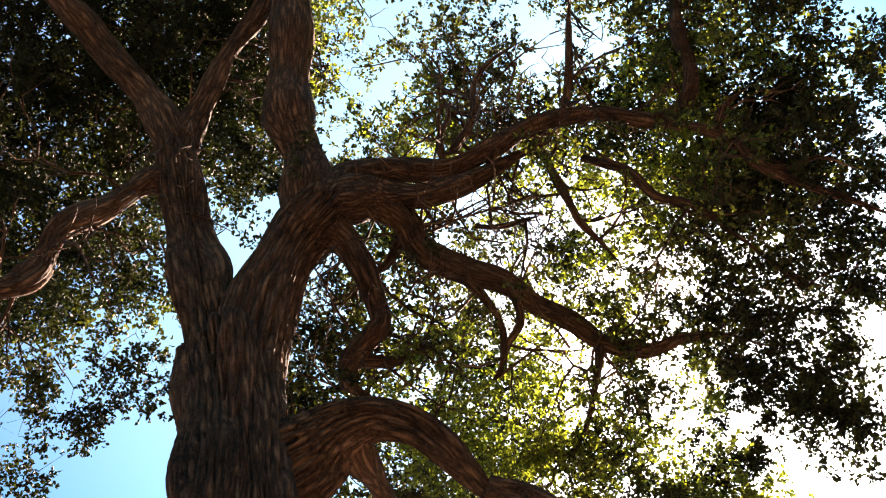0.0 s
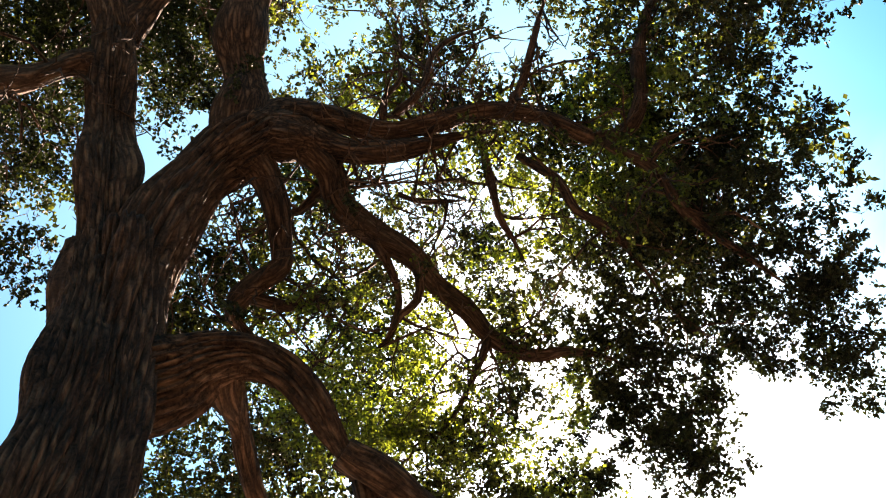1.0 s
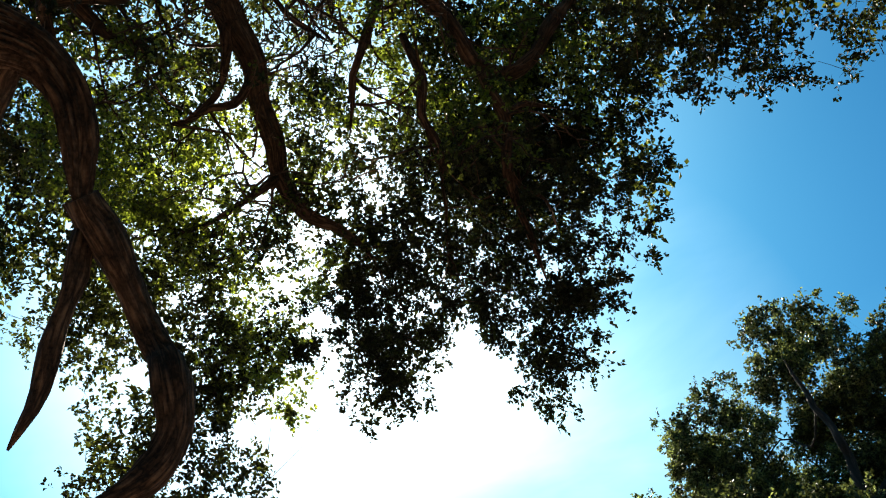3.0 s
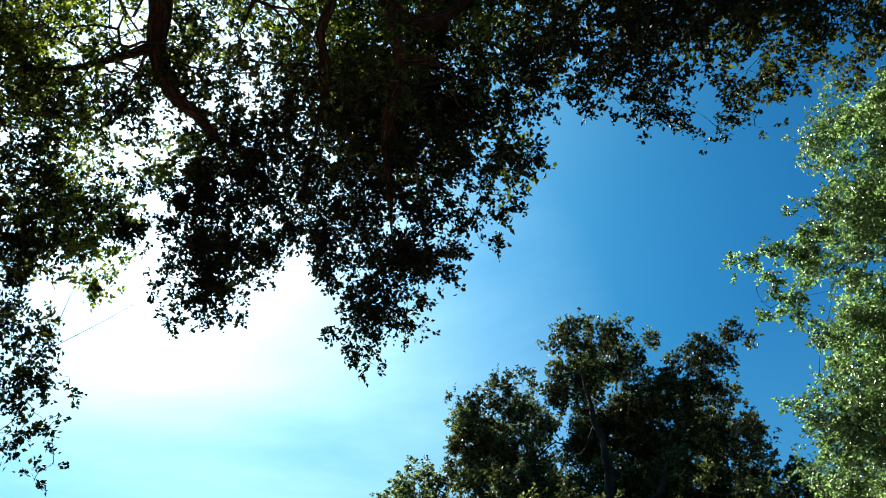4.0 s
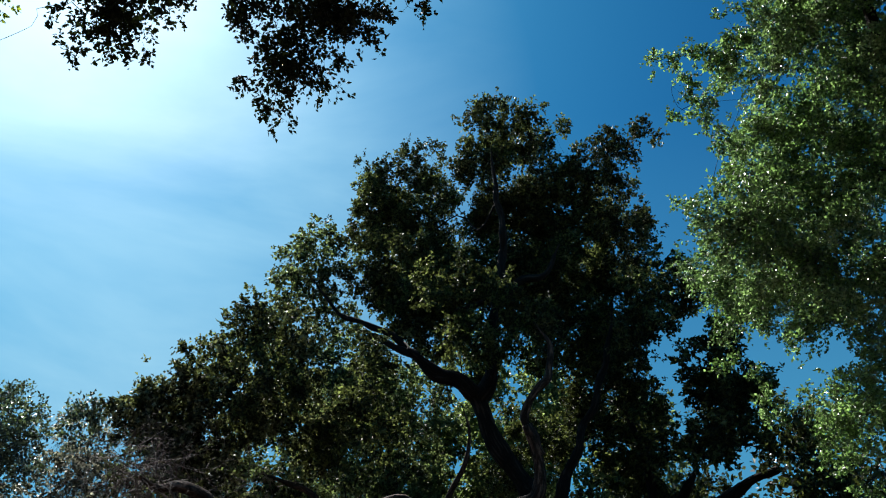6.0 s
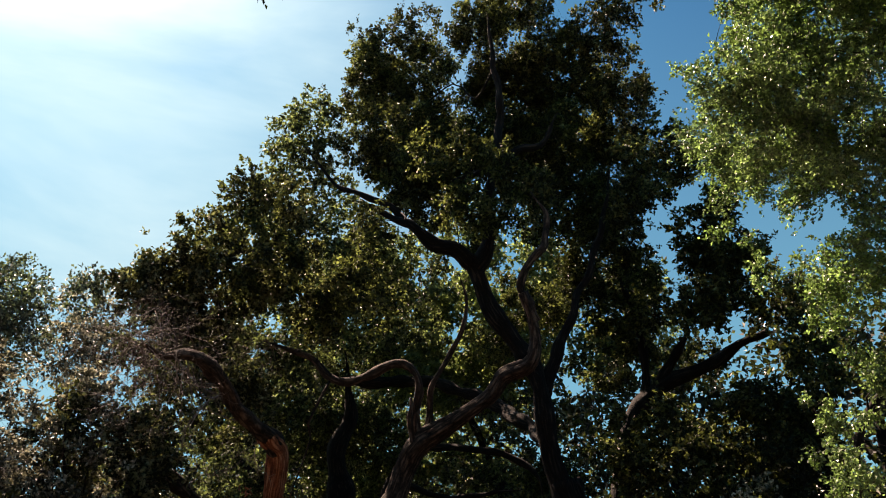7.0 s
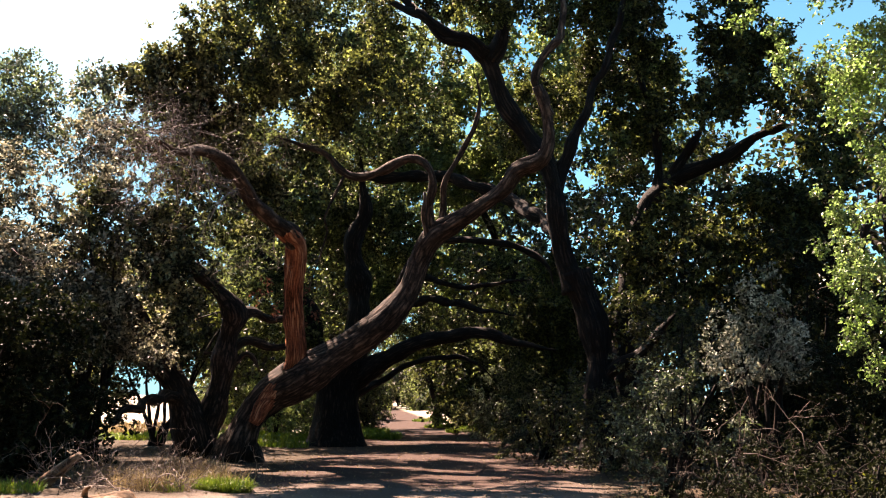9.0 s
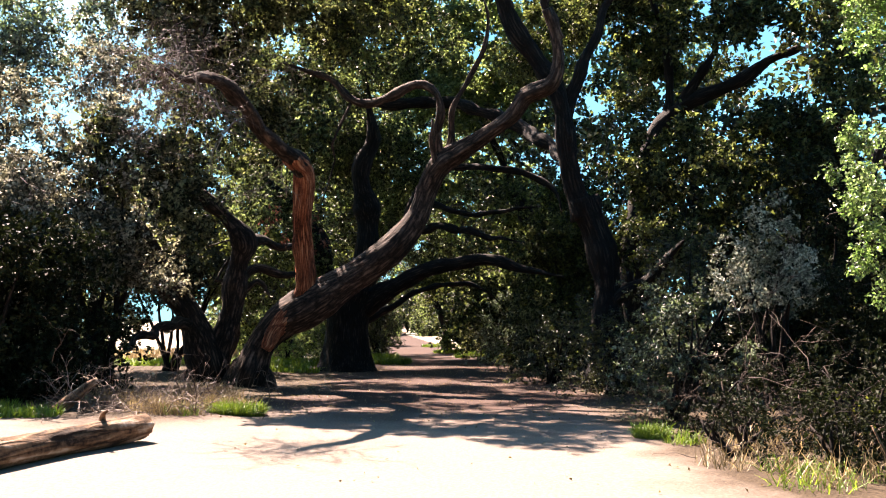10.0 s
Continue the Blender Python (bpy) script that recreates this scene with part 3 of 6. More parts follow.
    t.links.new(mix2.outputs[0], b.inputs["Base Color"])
    b.inputs["Roughness"].default_value = 0.95
    b.inputs["Specular IOR Level"].default_value = 0.1
    bump = node(t, "ShaderNodeBump", Strength=0.5, Distance=0.03)
    t.links.new(fine.outputs[0], bump.inputs["Height"])
    t.links.new(bump.outputs[0], b.inputs["Normal"])
    me = raw_mesh("ground", v, f, np.full((n - 1) ** 2, 4), m, True)
    tagged(new("ground", me), "pale dusty dirt road with reddish leaf litter", "ground", kind="structure")


build_ground()

# ---- the great oak over the camera ----
oak = Tree("oak_tree", (-4.15, 0.15, 0), "huge old oak with furrowed brown bark and spreading limbs", "tree", BARK, seed=3)
limb(oak, "trunk", [(-4.15, 0.15, -0.30, 1.050), (-4.12, 0.15, 0.35, 0.780), (-4.08, 0.16, 1.60, 0.530), (-4.05, 0.2, 3.60, 0.430), (-4.01, 0.25, 6.28, 0.36), (-3.95, 0.2, 6.71, 0.36), (-3.84, 0.13, 7.27, 0.375), (-3.71, 0.05, 7.82, 0.385), (-3.56, -0.02, 8.35, 0.36)], sides=240, ring=.05, rough=.1)
limb(oak, "stem", [(-3.86, 0.04, 3.4, 0.24), (-3.79, 0.07, 6.2, 0.27), (-3.74, -0.01, 7.2, 0.25), (-3.66, -0.13, 8.19, 0.235), (-3.44, -0.31, 8.85, 0.253), (-3.25, -0.50, 9.46, 0.239), (-2.97, -0.68, 9.98, 0.219), (-2.65, -0.83, 10.49, 0.216), (-2.39, -0.96, 10.86, 0.243)], sides=170, ring=.05, rough=.08)
limb(oak, "limb", [(-2.49, -0.91, 10.74, 0.227), (-2.20, -1.24, 11.08, 0.187), (-1.86, -1.67, 11.40, 0.172), (-1.60, -2.05, 11.68, 0.163), (-1.30, -2.50, 11.93, 0.153), (-0.96, -3.00, 12.26, 0.136), (-0.45, -3.76, 12.69, 0.103)])
limb(oak, "limb", [(-2.48, -0.87, 10.74, 0.195), (-2.16, -0.79, 11.03, 0.132), (-1.84, -0.67, 11.31, 0.118), (-1.43, -0.50, 11.69, 0.111), (-1.03, -0.32, 12.05, 0.107), (-0.46, -0.19, 12.49, 0.096), (0.41, 0.01, 13.29, 0.072)])
limb(oak, "limb", [(-2.73, -0.87, 10.36, 0.189), (-2.79, -1.15, 10.20, 0.125), (-2.99, -1.43, 9.99, 0.111), (-3.20, -1.73, 9.75, 0.116), (-3.44, -1.81, 9.53, 0.109), (-3.60, -1.88, 9.33, 0.101), (-3.67, -2.14, 9.12, 0.088), (-3.56, -2.59, 8.92, 0.070)])
limb(oak, "stem", [(-3.86, 0.42, 4.0, 0.2), (-3.78, 0.43, 6.0, 0.21), (-3.74, 0.34, 7.1, 0.24), (-3.66, 0.21, 8.07, 0.285), (-3.43, 0.20, 8.63, 0.317), (-3.20, 0.27, 9.06, 0.292), (-2.97, 0.42, 9.47, 0.303), (-2.76, 0.60, 9.74, 0.310), (-2.53, 0.80, 10.01, 0.253)], sides=190, ring=.05, rough=.09)
limb(oak, "limb", [(-2.60, 0.72, 9.89, 0.268), (-2.34, 0.95, 10.15, 0.189), (-2.15, 1.35, 10.14, 0.134), (-2.00, 1.91, 9.97, 0.096), (-1.67, 2.30, 9.84, 0.092), (-1.28, 2.66, 9.70, 0.085), (-1.03, 3.20, 9.54, 0.080), (-0.98, 3.69, 9.34, 0.074), (-0.71, 4.00, 9.33, 0.075), (-0.39, 4.06, 9.55, 0.076), (-0.11, 3.93, 9.84, 0.075), (0.38, 3.94, 10.27, 0.071), (1.14, 4.20, 10.75, 0.048)], sides=22, rough=.02)
limb(oak, "limb", [(-2.55, 0.80, 9.89, 0.238), (-2.45, 1.33, 9.96, 0.187), (-2.31, 1.68, 9.83, 0.137), (-2.10, 1.96, 9.72, 0.106), (-1.87, 2.26, 9.70, 0.083), (-1.61, 2.64, 9.75, 0.054), (-1.36, 3.02, 9.78, 0.036)], sides=20, rough=.02)
limb(oak, "limb", [(-0.94, 3.79, 9.30, 0.065), (-0.91, 4.21, 8.97, 0.055), (-1.07, 4.51, 8.67, 0.049), (-1.13, 4.87, 8.42, 0.043), (-1.17, 5.25, 8.14, 0.035), (-1.18, 5.69, 7.90, 0.023)])
limb(oak, "limb", [(-2.44, 1.09, 10.00, 0.199), (-2.56, 1.55, 9.79, 0.143), (-2.78, 1.75, 9.57, 0.130), (-2.86, 2.19, 9.33, 0.122), (-2.84, 2.59, 9.11, 0.109), (-2.96, 2.92, 8.94, 0.092), (-3.01, 3.25, 8.78, 0.089), (-3.12, 3.56, 8.60, 0.081), (-3.06, 3.98, 8.41, 0.063), (-2.83, 4.27, 8.33, 0.043), (-2.70, 4.65, 8.26, 0.026), (-2.70, 5.02, 8.14, 0.018), (-2.54, 5.36, 8.07, 0.012)], sides=20, rough=.02)
limb(oak, "limb", [(-3.13, 3.54, 8.60, 0.046), (-3.31, 3.52, 8.42, 0.037), (-3.56, 3.50, 8.30, 0.031), (-3.87, 3.41, 8.06, 0.023), (-4.13, 3.31, 7.95, 0.014)])
limb(oak, "limb", [(-2.87, 2.19, 9.33, 0.076), (-3.07, 2.42, 9.07, 0.046), (-3.28, 2.62, 8.92, 0.040), (-3.57, 2.64, 8.67, 0.028), (-3.86, 2.47, 8.58, 0.020)])
limb(oak, "limb", [(-2.88, 2.66, 9.07, 0.063), (-3.12, 2.76, 8.82, 0.043), (-3.32, 2.70, 8.76, 0.037), (-3.57, 2.62, 8.67, 0.026)])
limb(oak, "limb", [(-2.78, 0.66, 9.73, 0.248), (-2.85, 0.97, 9.57, 0.157), (-3.05, 1.19, 9.36, 0.127), (-3.34, 1.35, 9.22, 0.115), (-3.48, 1.41, 9.04, 0.114), (-3.65, 1.28, 8.98, 0.125), (-3.80, 1.17, 8.81, 0.118), (-3.99, 1.18, 8.71, 0.101), (-4.12, 1.54, 8.57, 0.062)], sides=32, rough=.03)
limb(oak, "limb", [(-3.78, 1.27, 8.81, 0.068), (-3.76, 1.61, 8.86, 0.051), (-3.58, 1.94, 8.99, 0.037), (-3.58, 2.36, 8.98, 0.023)])
limb(oak, "limb", [(-2.75, 0.60, 9.80, 0.267), (-2.35, 0.47, 10.29, 0.234), (-1.97, 0.28, 10.69, 0.229), (-1.45, 0.14, 11.19, 0.232), (-0.76, 0.04, 11.77, 0.216), (-0.15, -0.00, 12.30, 0.182), (0.68, 0.10, 12.88, 0.138)], sides=30, rough=.03)
limb(oak, "limb", [(-2.62, 1.59, 9.76, 0.078), (-2.96, 1.54, 9.77, 0.060), (-3.20, 1.35, 9.82, 0.043), (-3.04, 1.09, 10.13, 0.028)])
limb(oak, "limb", [(-1.55, 2.78, 9.61, 0.053), (-1.71, 2.92, 9.42, 0.050), (-1.86, 3.00, 9.25, 0.046), (-2.07, 3.12, 9.04, 0.043), (-2.17, 3.35, 8.92, 0.037), (-2.34, 3.59, 8.76, 0.028)])
limb(oak, "limb", [(-1.14, 2.91, 9.63, 0.059), (-0.78, 2.92, 9.78, 0.048), (-0.42, 2.84, 10.04, 0.040), (-0.03, 2.88, 10.35, 0.025)])
limb(oak, "limb", [(-1.50, 3.16, 9.48, 0.041), (-1.49, 3.52, 9.12, 0.055), (-1.61, 3.76, 8.87, 0.046), (-1.60, 4.10, 8.69, 0.037), (-1.79, 4.52, 8.52, 0.023)])
limb(oak, "limb", [(-1.81, 1.94, 10.01, 0.054), (-1.44, 2.06, 10.15, 0.043), (-1.11, 2.09, 10.40, 0.034), (-0.79, 2.31, 10.58, 0.025), (-0.55, 2.61, 10.73, 0.016)])
limb(oak, "limb", [(-1.99, 1.91, 9.97, 0.048), (-1.74, 1.82, 10.15, 0.037), (-1.47, 1.89, 10.39, 0.028), (-1.24, 1.72, 10.66, 0.019)])
limb(oak, "limb", [(-1.80, 2.25, 9.72, 0.035), (-1.52, 2.43, 9.73, 0.032), (-1.37, 2.77, 9.75, 0.027), (-1.37, 3.11, 9.63, 0.018)])
limb(oak, "limb", [(-2.41, 2.23, 9.47, 0.029), (-2.32, 2.56, 9.39, 0.026), (-2.13, 2.86, 9.34, 0.017)])
limb(oak, "limb", [(-0.91, 4.21, 8.97, 0.041), (-0.67, 4.27, 9.08, 0.029), (-0.40, 4.49, 9.09, 0.021)])
limb(oak, "limb", [(-1.07, 4.51, 8.67, 0.029), (-1.05, 4.77, 8.50, 0.026), (-0.88, 5.04, 8.46, 0.020), (-0.89, 5.39, 8.33, 0.012)])
limb(oak, "limb", [(-3.93, 0.34, 6.84, 0.338), (-3.77, 0.70, 7.04, 0.279), (-3.57, 0.93, 7.13, 0.217), (-3.45, 1.20, 7.16, 0.174), (-3.37, 1.49, 7.01, 0.149), (-3.40, 1.71, 6.82, 0.138), (-3.47, 1.89, 6.59, 0.131), (-3.54, 2.08, 6.34, 0.125)], sides=160, ring=.05, rough=.08)
limb(oak, "limb", [(-3.51, 1.98, 6.46, 0.128), (-3.55, 2.67, 6.12, 0.113), (-3.44, 3.01, 5.78, 0.119), (-3.33, 3.07, 5.53, 0.127), (-3.37, 3.25, 5.21, 0.117), (-3.54, 3.25, 4.90, 0.099), (-3.75, 3.09, 4.65, 0.078), (-4.04, 2.87, 4.50, 0.051)], sides=30, ring=.05, rough=.025)
limb(oak, "limb", [(-3.63, 2.19, 6.36, 0.087), (-3.75, 2.33, 6.07, 0.078), (-3.88, 2.45, 5.75, 0.076), (-4.02, 2.61, 5.38, 0.067), (-4.20, 2.68, 4.99, 0.041)], sides=20)
limb(oak, "limb", [(-3.62, 1.04, 7.08, 0.137), (-4.01, 1.28, 7.14, 0.086), (-4.44, 1.61, 7.12, 0.079), (-4.93, 2.00, 7.00, 0.067), (-5.03, 2.30, 6.94, 0.063), (-5.25, 2.45, 6.81, 0.048), (-5.45, 2.70, 6.65, 0.032)])
layer(oak, (-0.78, -4.08, 12.13), (0.23, 0.18, 12.90), (-2.64, 0.54, 12.58), (-4.27, -3.70, 11.43), depth=1.4, step=0.56, size=0.5, keep=0.98)
layer(oak, (-0.76, -4.92, 13.53), (0.48, 0.17, 14.49), (-2.68, 0.56, 14.21), (-5.00, -4.48, 12.66), depth=1.4, step=0.6, size=0.55, keep=0.98, dens=1.3)
layer(oak, (-3.78, -3.26, 10.65), (-3.14, -1.05, 11.37), (-4.31, -0.79, 10.95), (-5.09, -3.01, 10.10), depth=1.2, step=0.5, size=0.45, keep=0.95)
layer(oak, (-4.24, -3.99, 12.02), (-3.64, -1.42, 12.86), (-4.70, -1.17, 12.50), (-5.61, -3.74, 11.47), depth=1.2, step=0.6, size=0.5, keep=0.9)
layer(oak, (-4.65, -2.87, 9.67), (-4.30, -0.76, 10.30), (-5.09, -1.08, 9.84), (-5.91, -2.56, 8.95), depth=1.0, step=0.55, size=0.42, keep=0.7)
tips(oak, [(-5.66, -1.70, 9.11, 0.32), (-5.34, -1.36, 9.40, 0.26), (-4.65, -0.78, 9.89, 0.29), (-4.99, -1.11, 9.66, 0.26), (-5.79, -1.86, 8.98, 0.26), (-4.40, -1.00, 10.00, 0.26)])
layer(oak, (-1.97, -0.96, 13.10), (-1.69, 0.45, 13.17), (-3.06, 0.46, 12.89), (-3.48, -0.65, 12.77), depth=1.0, step=0.55, size=0.45, keep=0.8)
tips(oak, [(-2.77, -0.09, 10.70, 0.39), (-2.51, -0.38, 10.77, 0.32), (-3.14, -0.15, 10.58, 0.23), (-2.48, 0.12, 10.78, 0.39), (-2.54, 0.51, 10.75, 0.26), (-2.76, 0.64, 10.68, 0.19)])
layer(oak, (0.03, 0.21, 12.50), (0.71, 3.13, 12.03), (-1.33, 3.64, 11.81), (-1.85, 1.50, 12.25), depth=1.4, step=0.52, size=0.46, keep=0.75)
tips(oak, [(-1.02, 0.65, 11.73, 0.42), (-1.55, 0.68, 11.66, 0.28), (-1.74, 1.06, 11.60, 0.28), (-1.77, 1.55, 11.53, 0.35), (-2.05, 1.81, 11.44, 0.35), (-0.80, 0.48, 11.76, 0.42)])
layer(oak, (-1.62, 1.36, 12.09), (-1.37, 3.59, 11.61), (-2.12, 3.47, 11.52), (-2.50, 1.60, 11.89), depth=1.0, step=0.5, size=0.42, keep=0.85)
layer(oak, (-2.47, 1.90, 11.43), (-1.87, 3.71, 11.05), (-2.93, 3.85, 10.73), (-3.21, 2.25, 11.15), depth=1.2, step=0.5, size=0.4, keep=0.85)
layer(oak, (-3.45, 1.10, 11.48), (-3.28, 1.93, 11.41), (-4.82, 2.18, 10.72), (-4.92, 1.63, 10.77), depth=1.2, step=0.5, size=0.38, keep=0.7)
layer(oak, (0.70, 3.07, 11.84), (1.30, 5.64, 10.65), (-0.86, 6.40, 10.20), (-1.51, 3.62, 11.58), depth=1.4, step=0.55, size=0.44, keep=0.62)
layer(oak, (-1.59, 3.14, 10.87), (-0.80, 5.94, 9.55), (-1.79, 6.24, 9.17), (-2.89, 3.20, 10.54), depth=1.4, step=0.54, size=0.4, keep=0.52)
layer(oak, (-4.05, 0.67, 12.04), (-3.88, 1.59, 12.01), (-5.44, 1.77, 11.28), (-5.64, 0.90, 11.28), depth=1.4, step=0.46, size=0.42, keep=0.95, dens=1.3)
layer(oak, (-3.26, 1.67, 11.03), (-2.77, 3.43, 10.72), (-3.97, 3.75, 10.15), (-4.56, 1.88, 10.46), depth=1.4, step=0.5, size=0.4, keep=0.75)
layer(oak, (-3.95, 0.85, 8.89), (-3.40, 3.22, 8.51), (-4.60, 3.38, 7.73), (-5.27, 1.29, 7.97), depth=1.6, step=0.52, size=0.42, keep=0.72)
layer(oak, (-6.83, 0.75, 9.24), (-5.37, 2.38, 10.00), (-6.27, 4.02, 8.70), (-7.86, 1.77, 8.04), depth=1.6, step=0.5, size=0.44, keep=0.95, dens=1.2)
layer(oak, (-8.02, 0.95, 10.44), (-6.46, 2.67, 11.30), (-7.53, 4.59, 9.73), (-9.13, 2.05, 9.13), depth=1.2, step=0.55, size=0.46, keep=0.8)
layer(oak, (-4.26, 1.91, 8.52), (-3.21, 2.94, 8.72), (-3.92, 3.61, 8.05), (-4.60, 3.10, 7.87), depth=1.2, step=0.5, size=0.4, keep=0.85)
layer(oak, (-4.27, 3.46, 7.92), (-3.12, 4.47, 7.95), (-3.93, 5.02, 7.07), (-4.64, 4.35, 7.09), depth=1.2, step=0.43, size=0.36, keep=0.66)
layer(oak, (-2.89, 3.37, 9.13), (-2.11, 4.10, 9.03), (-2.77, 4.65, 8.49), (-3.43, 3.98, 8.61), depth=1.2, step=0.48, size=0.34, keep=0.65)
layer(oak, (-2.43, 2.56, 10.44), (-1.25, 3.71, 10.28), (-2.34, 4.50, 9.68), (-3.23, 3.41, 9.90), depth=1.2, step=0.5, size=0.38, keep=0.6)
layer(oak, (-2.61, 4.17, 8.60), (-1.70, 5.01, 8.34), (-2.63, 5.66, 7.50), (-3.28, 5.21, 7.59), depth=1.3, step=0.42, size=0.36, keep=0.95, dens=1.2)
tips(oak, [(-3.09, 5.40, 7.24, 0.23), (-3.04, 5.23, 7.41, 0.23), (-2.76, 5.48, 7.33, 0.20), (-2.93, 5.01, 7.64, 0.23), (-2.64, 5.26, 7.57, 0.23), (-2.32, 5.21, 7.74, 0.23), (-2.40, 5.47, 7.49, 0.15)])
layer(oak, (-3.15, 3.54, 9.30), (-2.21, 4.43, 9.17), (-3.16, 5.05, 8.44), (-3.91, 4.42, 8.49), depth=1.0, step=0.5, size=0.32, keep=0.55)
layer(oak, (-0.49, 3.97, 10.68), (0.91, 5.29, 9.98), (-0.31, 6.72, 8.97), (-2.30, 5.59, 9.52), depth=1.4, step=0.55, size=0.42, keep=0.52)
layer(oak, (-1.70, 5.09, 8.53), (-0.50, 5.94, 8.04), (-1.13, 6.31, 7.61), (-2.14, 5.58, 8.03), depth=1.3, step=0.43, size=0.36, keep=0.92, dens=1.2)
tips(oak, [(-1.52, 6.37, 7.33, 0.27), (-1.47, 6.10, 7.61, 0.27), (-0.90, 6.08, 7.74, 0.24), (-1.82, 5.75, 7.85, 0.21), (-0.31, 5.72, 8.11, 0.24), (0.02, 5.50, 8.30, 0.21), (0.23, 5.11, 8.58, 0.21), (0.51, 4.77, 8.80, 0.18)])
layer(oak, (-1.19, 3.45, 10.61), (-0.47, 4.14, 10.39), (-2.06, 5.64, 9.29), (-2.83, 4.72, 9.65), depth=1.2, step=0.52, size=0.4, keep=0.55)
layer(oak, (0.49, 3.61, 10.61), (1.87, 4.85, 9.84), (1.25, 5.18, 9.76), (0.09, 4.34, 10.31), depth=1.0, step=0.55, size=0.42, keep=0.75)
tips(oak, [(1.59, 5.16, 9.24, 0.29), (1.87, 5.25, 9.12, 0.25), (1.12, 5.12, 9.34, 0.19)])
layer(oak, (-4.60, 1.56, 8.64), (-2.89, 2.34, 9.27), (-3.51, 3.36, 8.64), (-5.14, 2.80, 7.87), depth=1.4, step=0.52, size=0.42, keep=0.85)
layer(oak, (-5.00, 2.93, 7.38), (-3.32, 3.56, 8.15), (-3.75, 4.89, 7.01), (-4.69, 4.71, 6.43), depth=1.4, step=0.52, size=0.4, keep=0.62)
layer(oak, (-5.08, 3.82, 6.16), (-4.36, 4.19, 6.54), (-4.08, 5.21, 5.79), (-5.23, 4.69, 5.13), depth=1.4, step=0.42, size=0.36, keep=0.92)
layer(oak, (-2.90, 2.53, 9.44), (-1.63, 3.00, 9.63), (-2.27, 4.72, 8.62), (-3.28, 4.66, 8.27), depth=1.4, step=0.48, size=0.38, keep=0.75)
layer(oak, (-4.62, 3.60, 8.40), (-3.57, 4.03, 8.76), (-4.11, 5.35, 7.55), (-4.96, 5.20, 7.05), depth=1.2, step=0.48, size=0.38, keep=0.6)
tips(oak, [(-3.98, 4.92, 6.03, 0.21), (-3.81, 4.78, 6.31, 0.18), (-3.63, 4.62, 6.58, 0.18), (-4.10, 5.10, 5.72, 0.21), (-4.24, 5.19, 5.48, 0.24), (-3.97, 5.06, 5.89, 0.13)])
layer(oak, (-1.78, 3.11, 10.32), (0.55, 3.78, 10.22), (-0.18, 6.31, 8.66), (-2.52, 5.71, 8.73), depth=1.5, step=0.52, size=0.44, keep=0.92)
layer(oak, (-3.18, 4.66, 8.05), (-2.31, 5.07, 8.11), (-2.66, 5.80, 7.36), (-3.38, 5.49, 7.29), depth=1.0, step=0.46, size=0.36, keep=0.85)
tips(oak, [(-3.16, 5.59, 7.17, 0.22), (-2.79, 5.67, 7.28, 0.18), (-3.32, 5.35, 7.31, 0.16)])
layer(oak, (-2.11, 5.38, 7.94), (-0.74, 5.69, 7.97), (-0.99, 6.07, 7.59), (-1.78, 6.07, 7.42), depth=1.0, step=0.46, size=0.36, keep=0.9)
tips(oak, [(-1.55, 6.26, 7.14, 0.18), (-1.69, 6.14, 7.23, 0.18), (-1.39, 6.15, 7.30, 0.17), (-1.58, 6.37, 7.01, 0.10), (-0.85, 5.97, 7.57, 0.14), (-0.93, 5.85, 7.68, 0.17), (-0.27, 5.73, 7.84, 0.17), (-0.05, 5.50, 8.04, 0.15), (0.13, 5.12, 8.33, 0.14), (0.31, 4.78, 8.56, 0.17)])
layer(oak, (0.58, 3.46, 10.02), (3.13, 3.76, 9.33), (3.10, 4.51, 8.94), (0.51, 4.67, 9.44), depth=1.4, step=0.42, size=0.4, keep=0.97)
tips(oak, [(0.79, 4.78, 9.12, 0.21), (1.05, 4.88, 9.03, 0.16), (1.33, 5.00, 8.91, 0.16), (1.68, 5.12, 8.76, 0.16), (1.92, 4.91, 8.84, 0.22), (2.29, 5.16, 8.57, 0.17), (2.58, 4.84, 8.69, 0.22), (1.63, 4.77, 8.99, 0.24), (3.00, 4.59, 8.69, 0.22), (3.19, 4.52, 8.65, 0.24)])
layer(oak, (2.32, 4.38, 9.75), (4.20, 3.84, 9.28), (4.06, 4.62, 8.93), (2.52, 5.04, 9.32), depth=0.9, step=0.5, size=0.36, keep=0.8)
tips(oak, [(2.34, 5.39, 8.89, 0.13), (3.17, 4.86, 8.95, 0.19), (3.51, 4.73, 8.88, 0.19), (2.83, 4.78, 9.13, 0.19)])
layer(oak, (-2.97, 3.80, 9.14), (-1.43, 3.98, 9.47), (-1.50, 5.71, 8.35), (-3.04, 5.23, 8.23), depth=1.2, step=0.48, size=0.38, keep=0.85)
layer(oak, (-4.42, 3.40, 8.36), (-3.60, 3.59, 8.73), (-3.91, 4.79, 7.84), (-4.60, 4.97, 7.23), depth=1.2, step=0.48, size=0.38, keep=0.8)
layer(oak, (-3.37, 4.68, 7.95), (-2.29, 4.90, 8.24), (-2.53, 5.72, 7.49), (-3.27, 5.54, 7.30), depth=0.9, step=0.42, size=0.34, keep=0.85)
tips(oak, [(-3.14, 5.58, 7.19, 0.17), (-2.81, 5.71, 7.24, 0.16), (-2.60, 5.59, 7.43, 0.15), (-3.28, 5.35, 7.33, 0.15), (-1.21, 5.98, 7.50, 0.17), (-0.98, 5.92, 7.60, 0.15), (-1.60, 6.21, 7.18, 0.20), (-1.76, 6.07, 7.28, 0.21)])
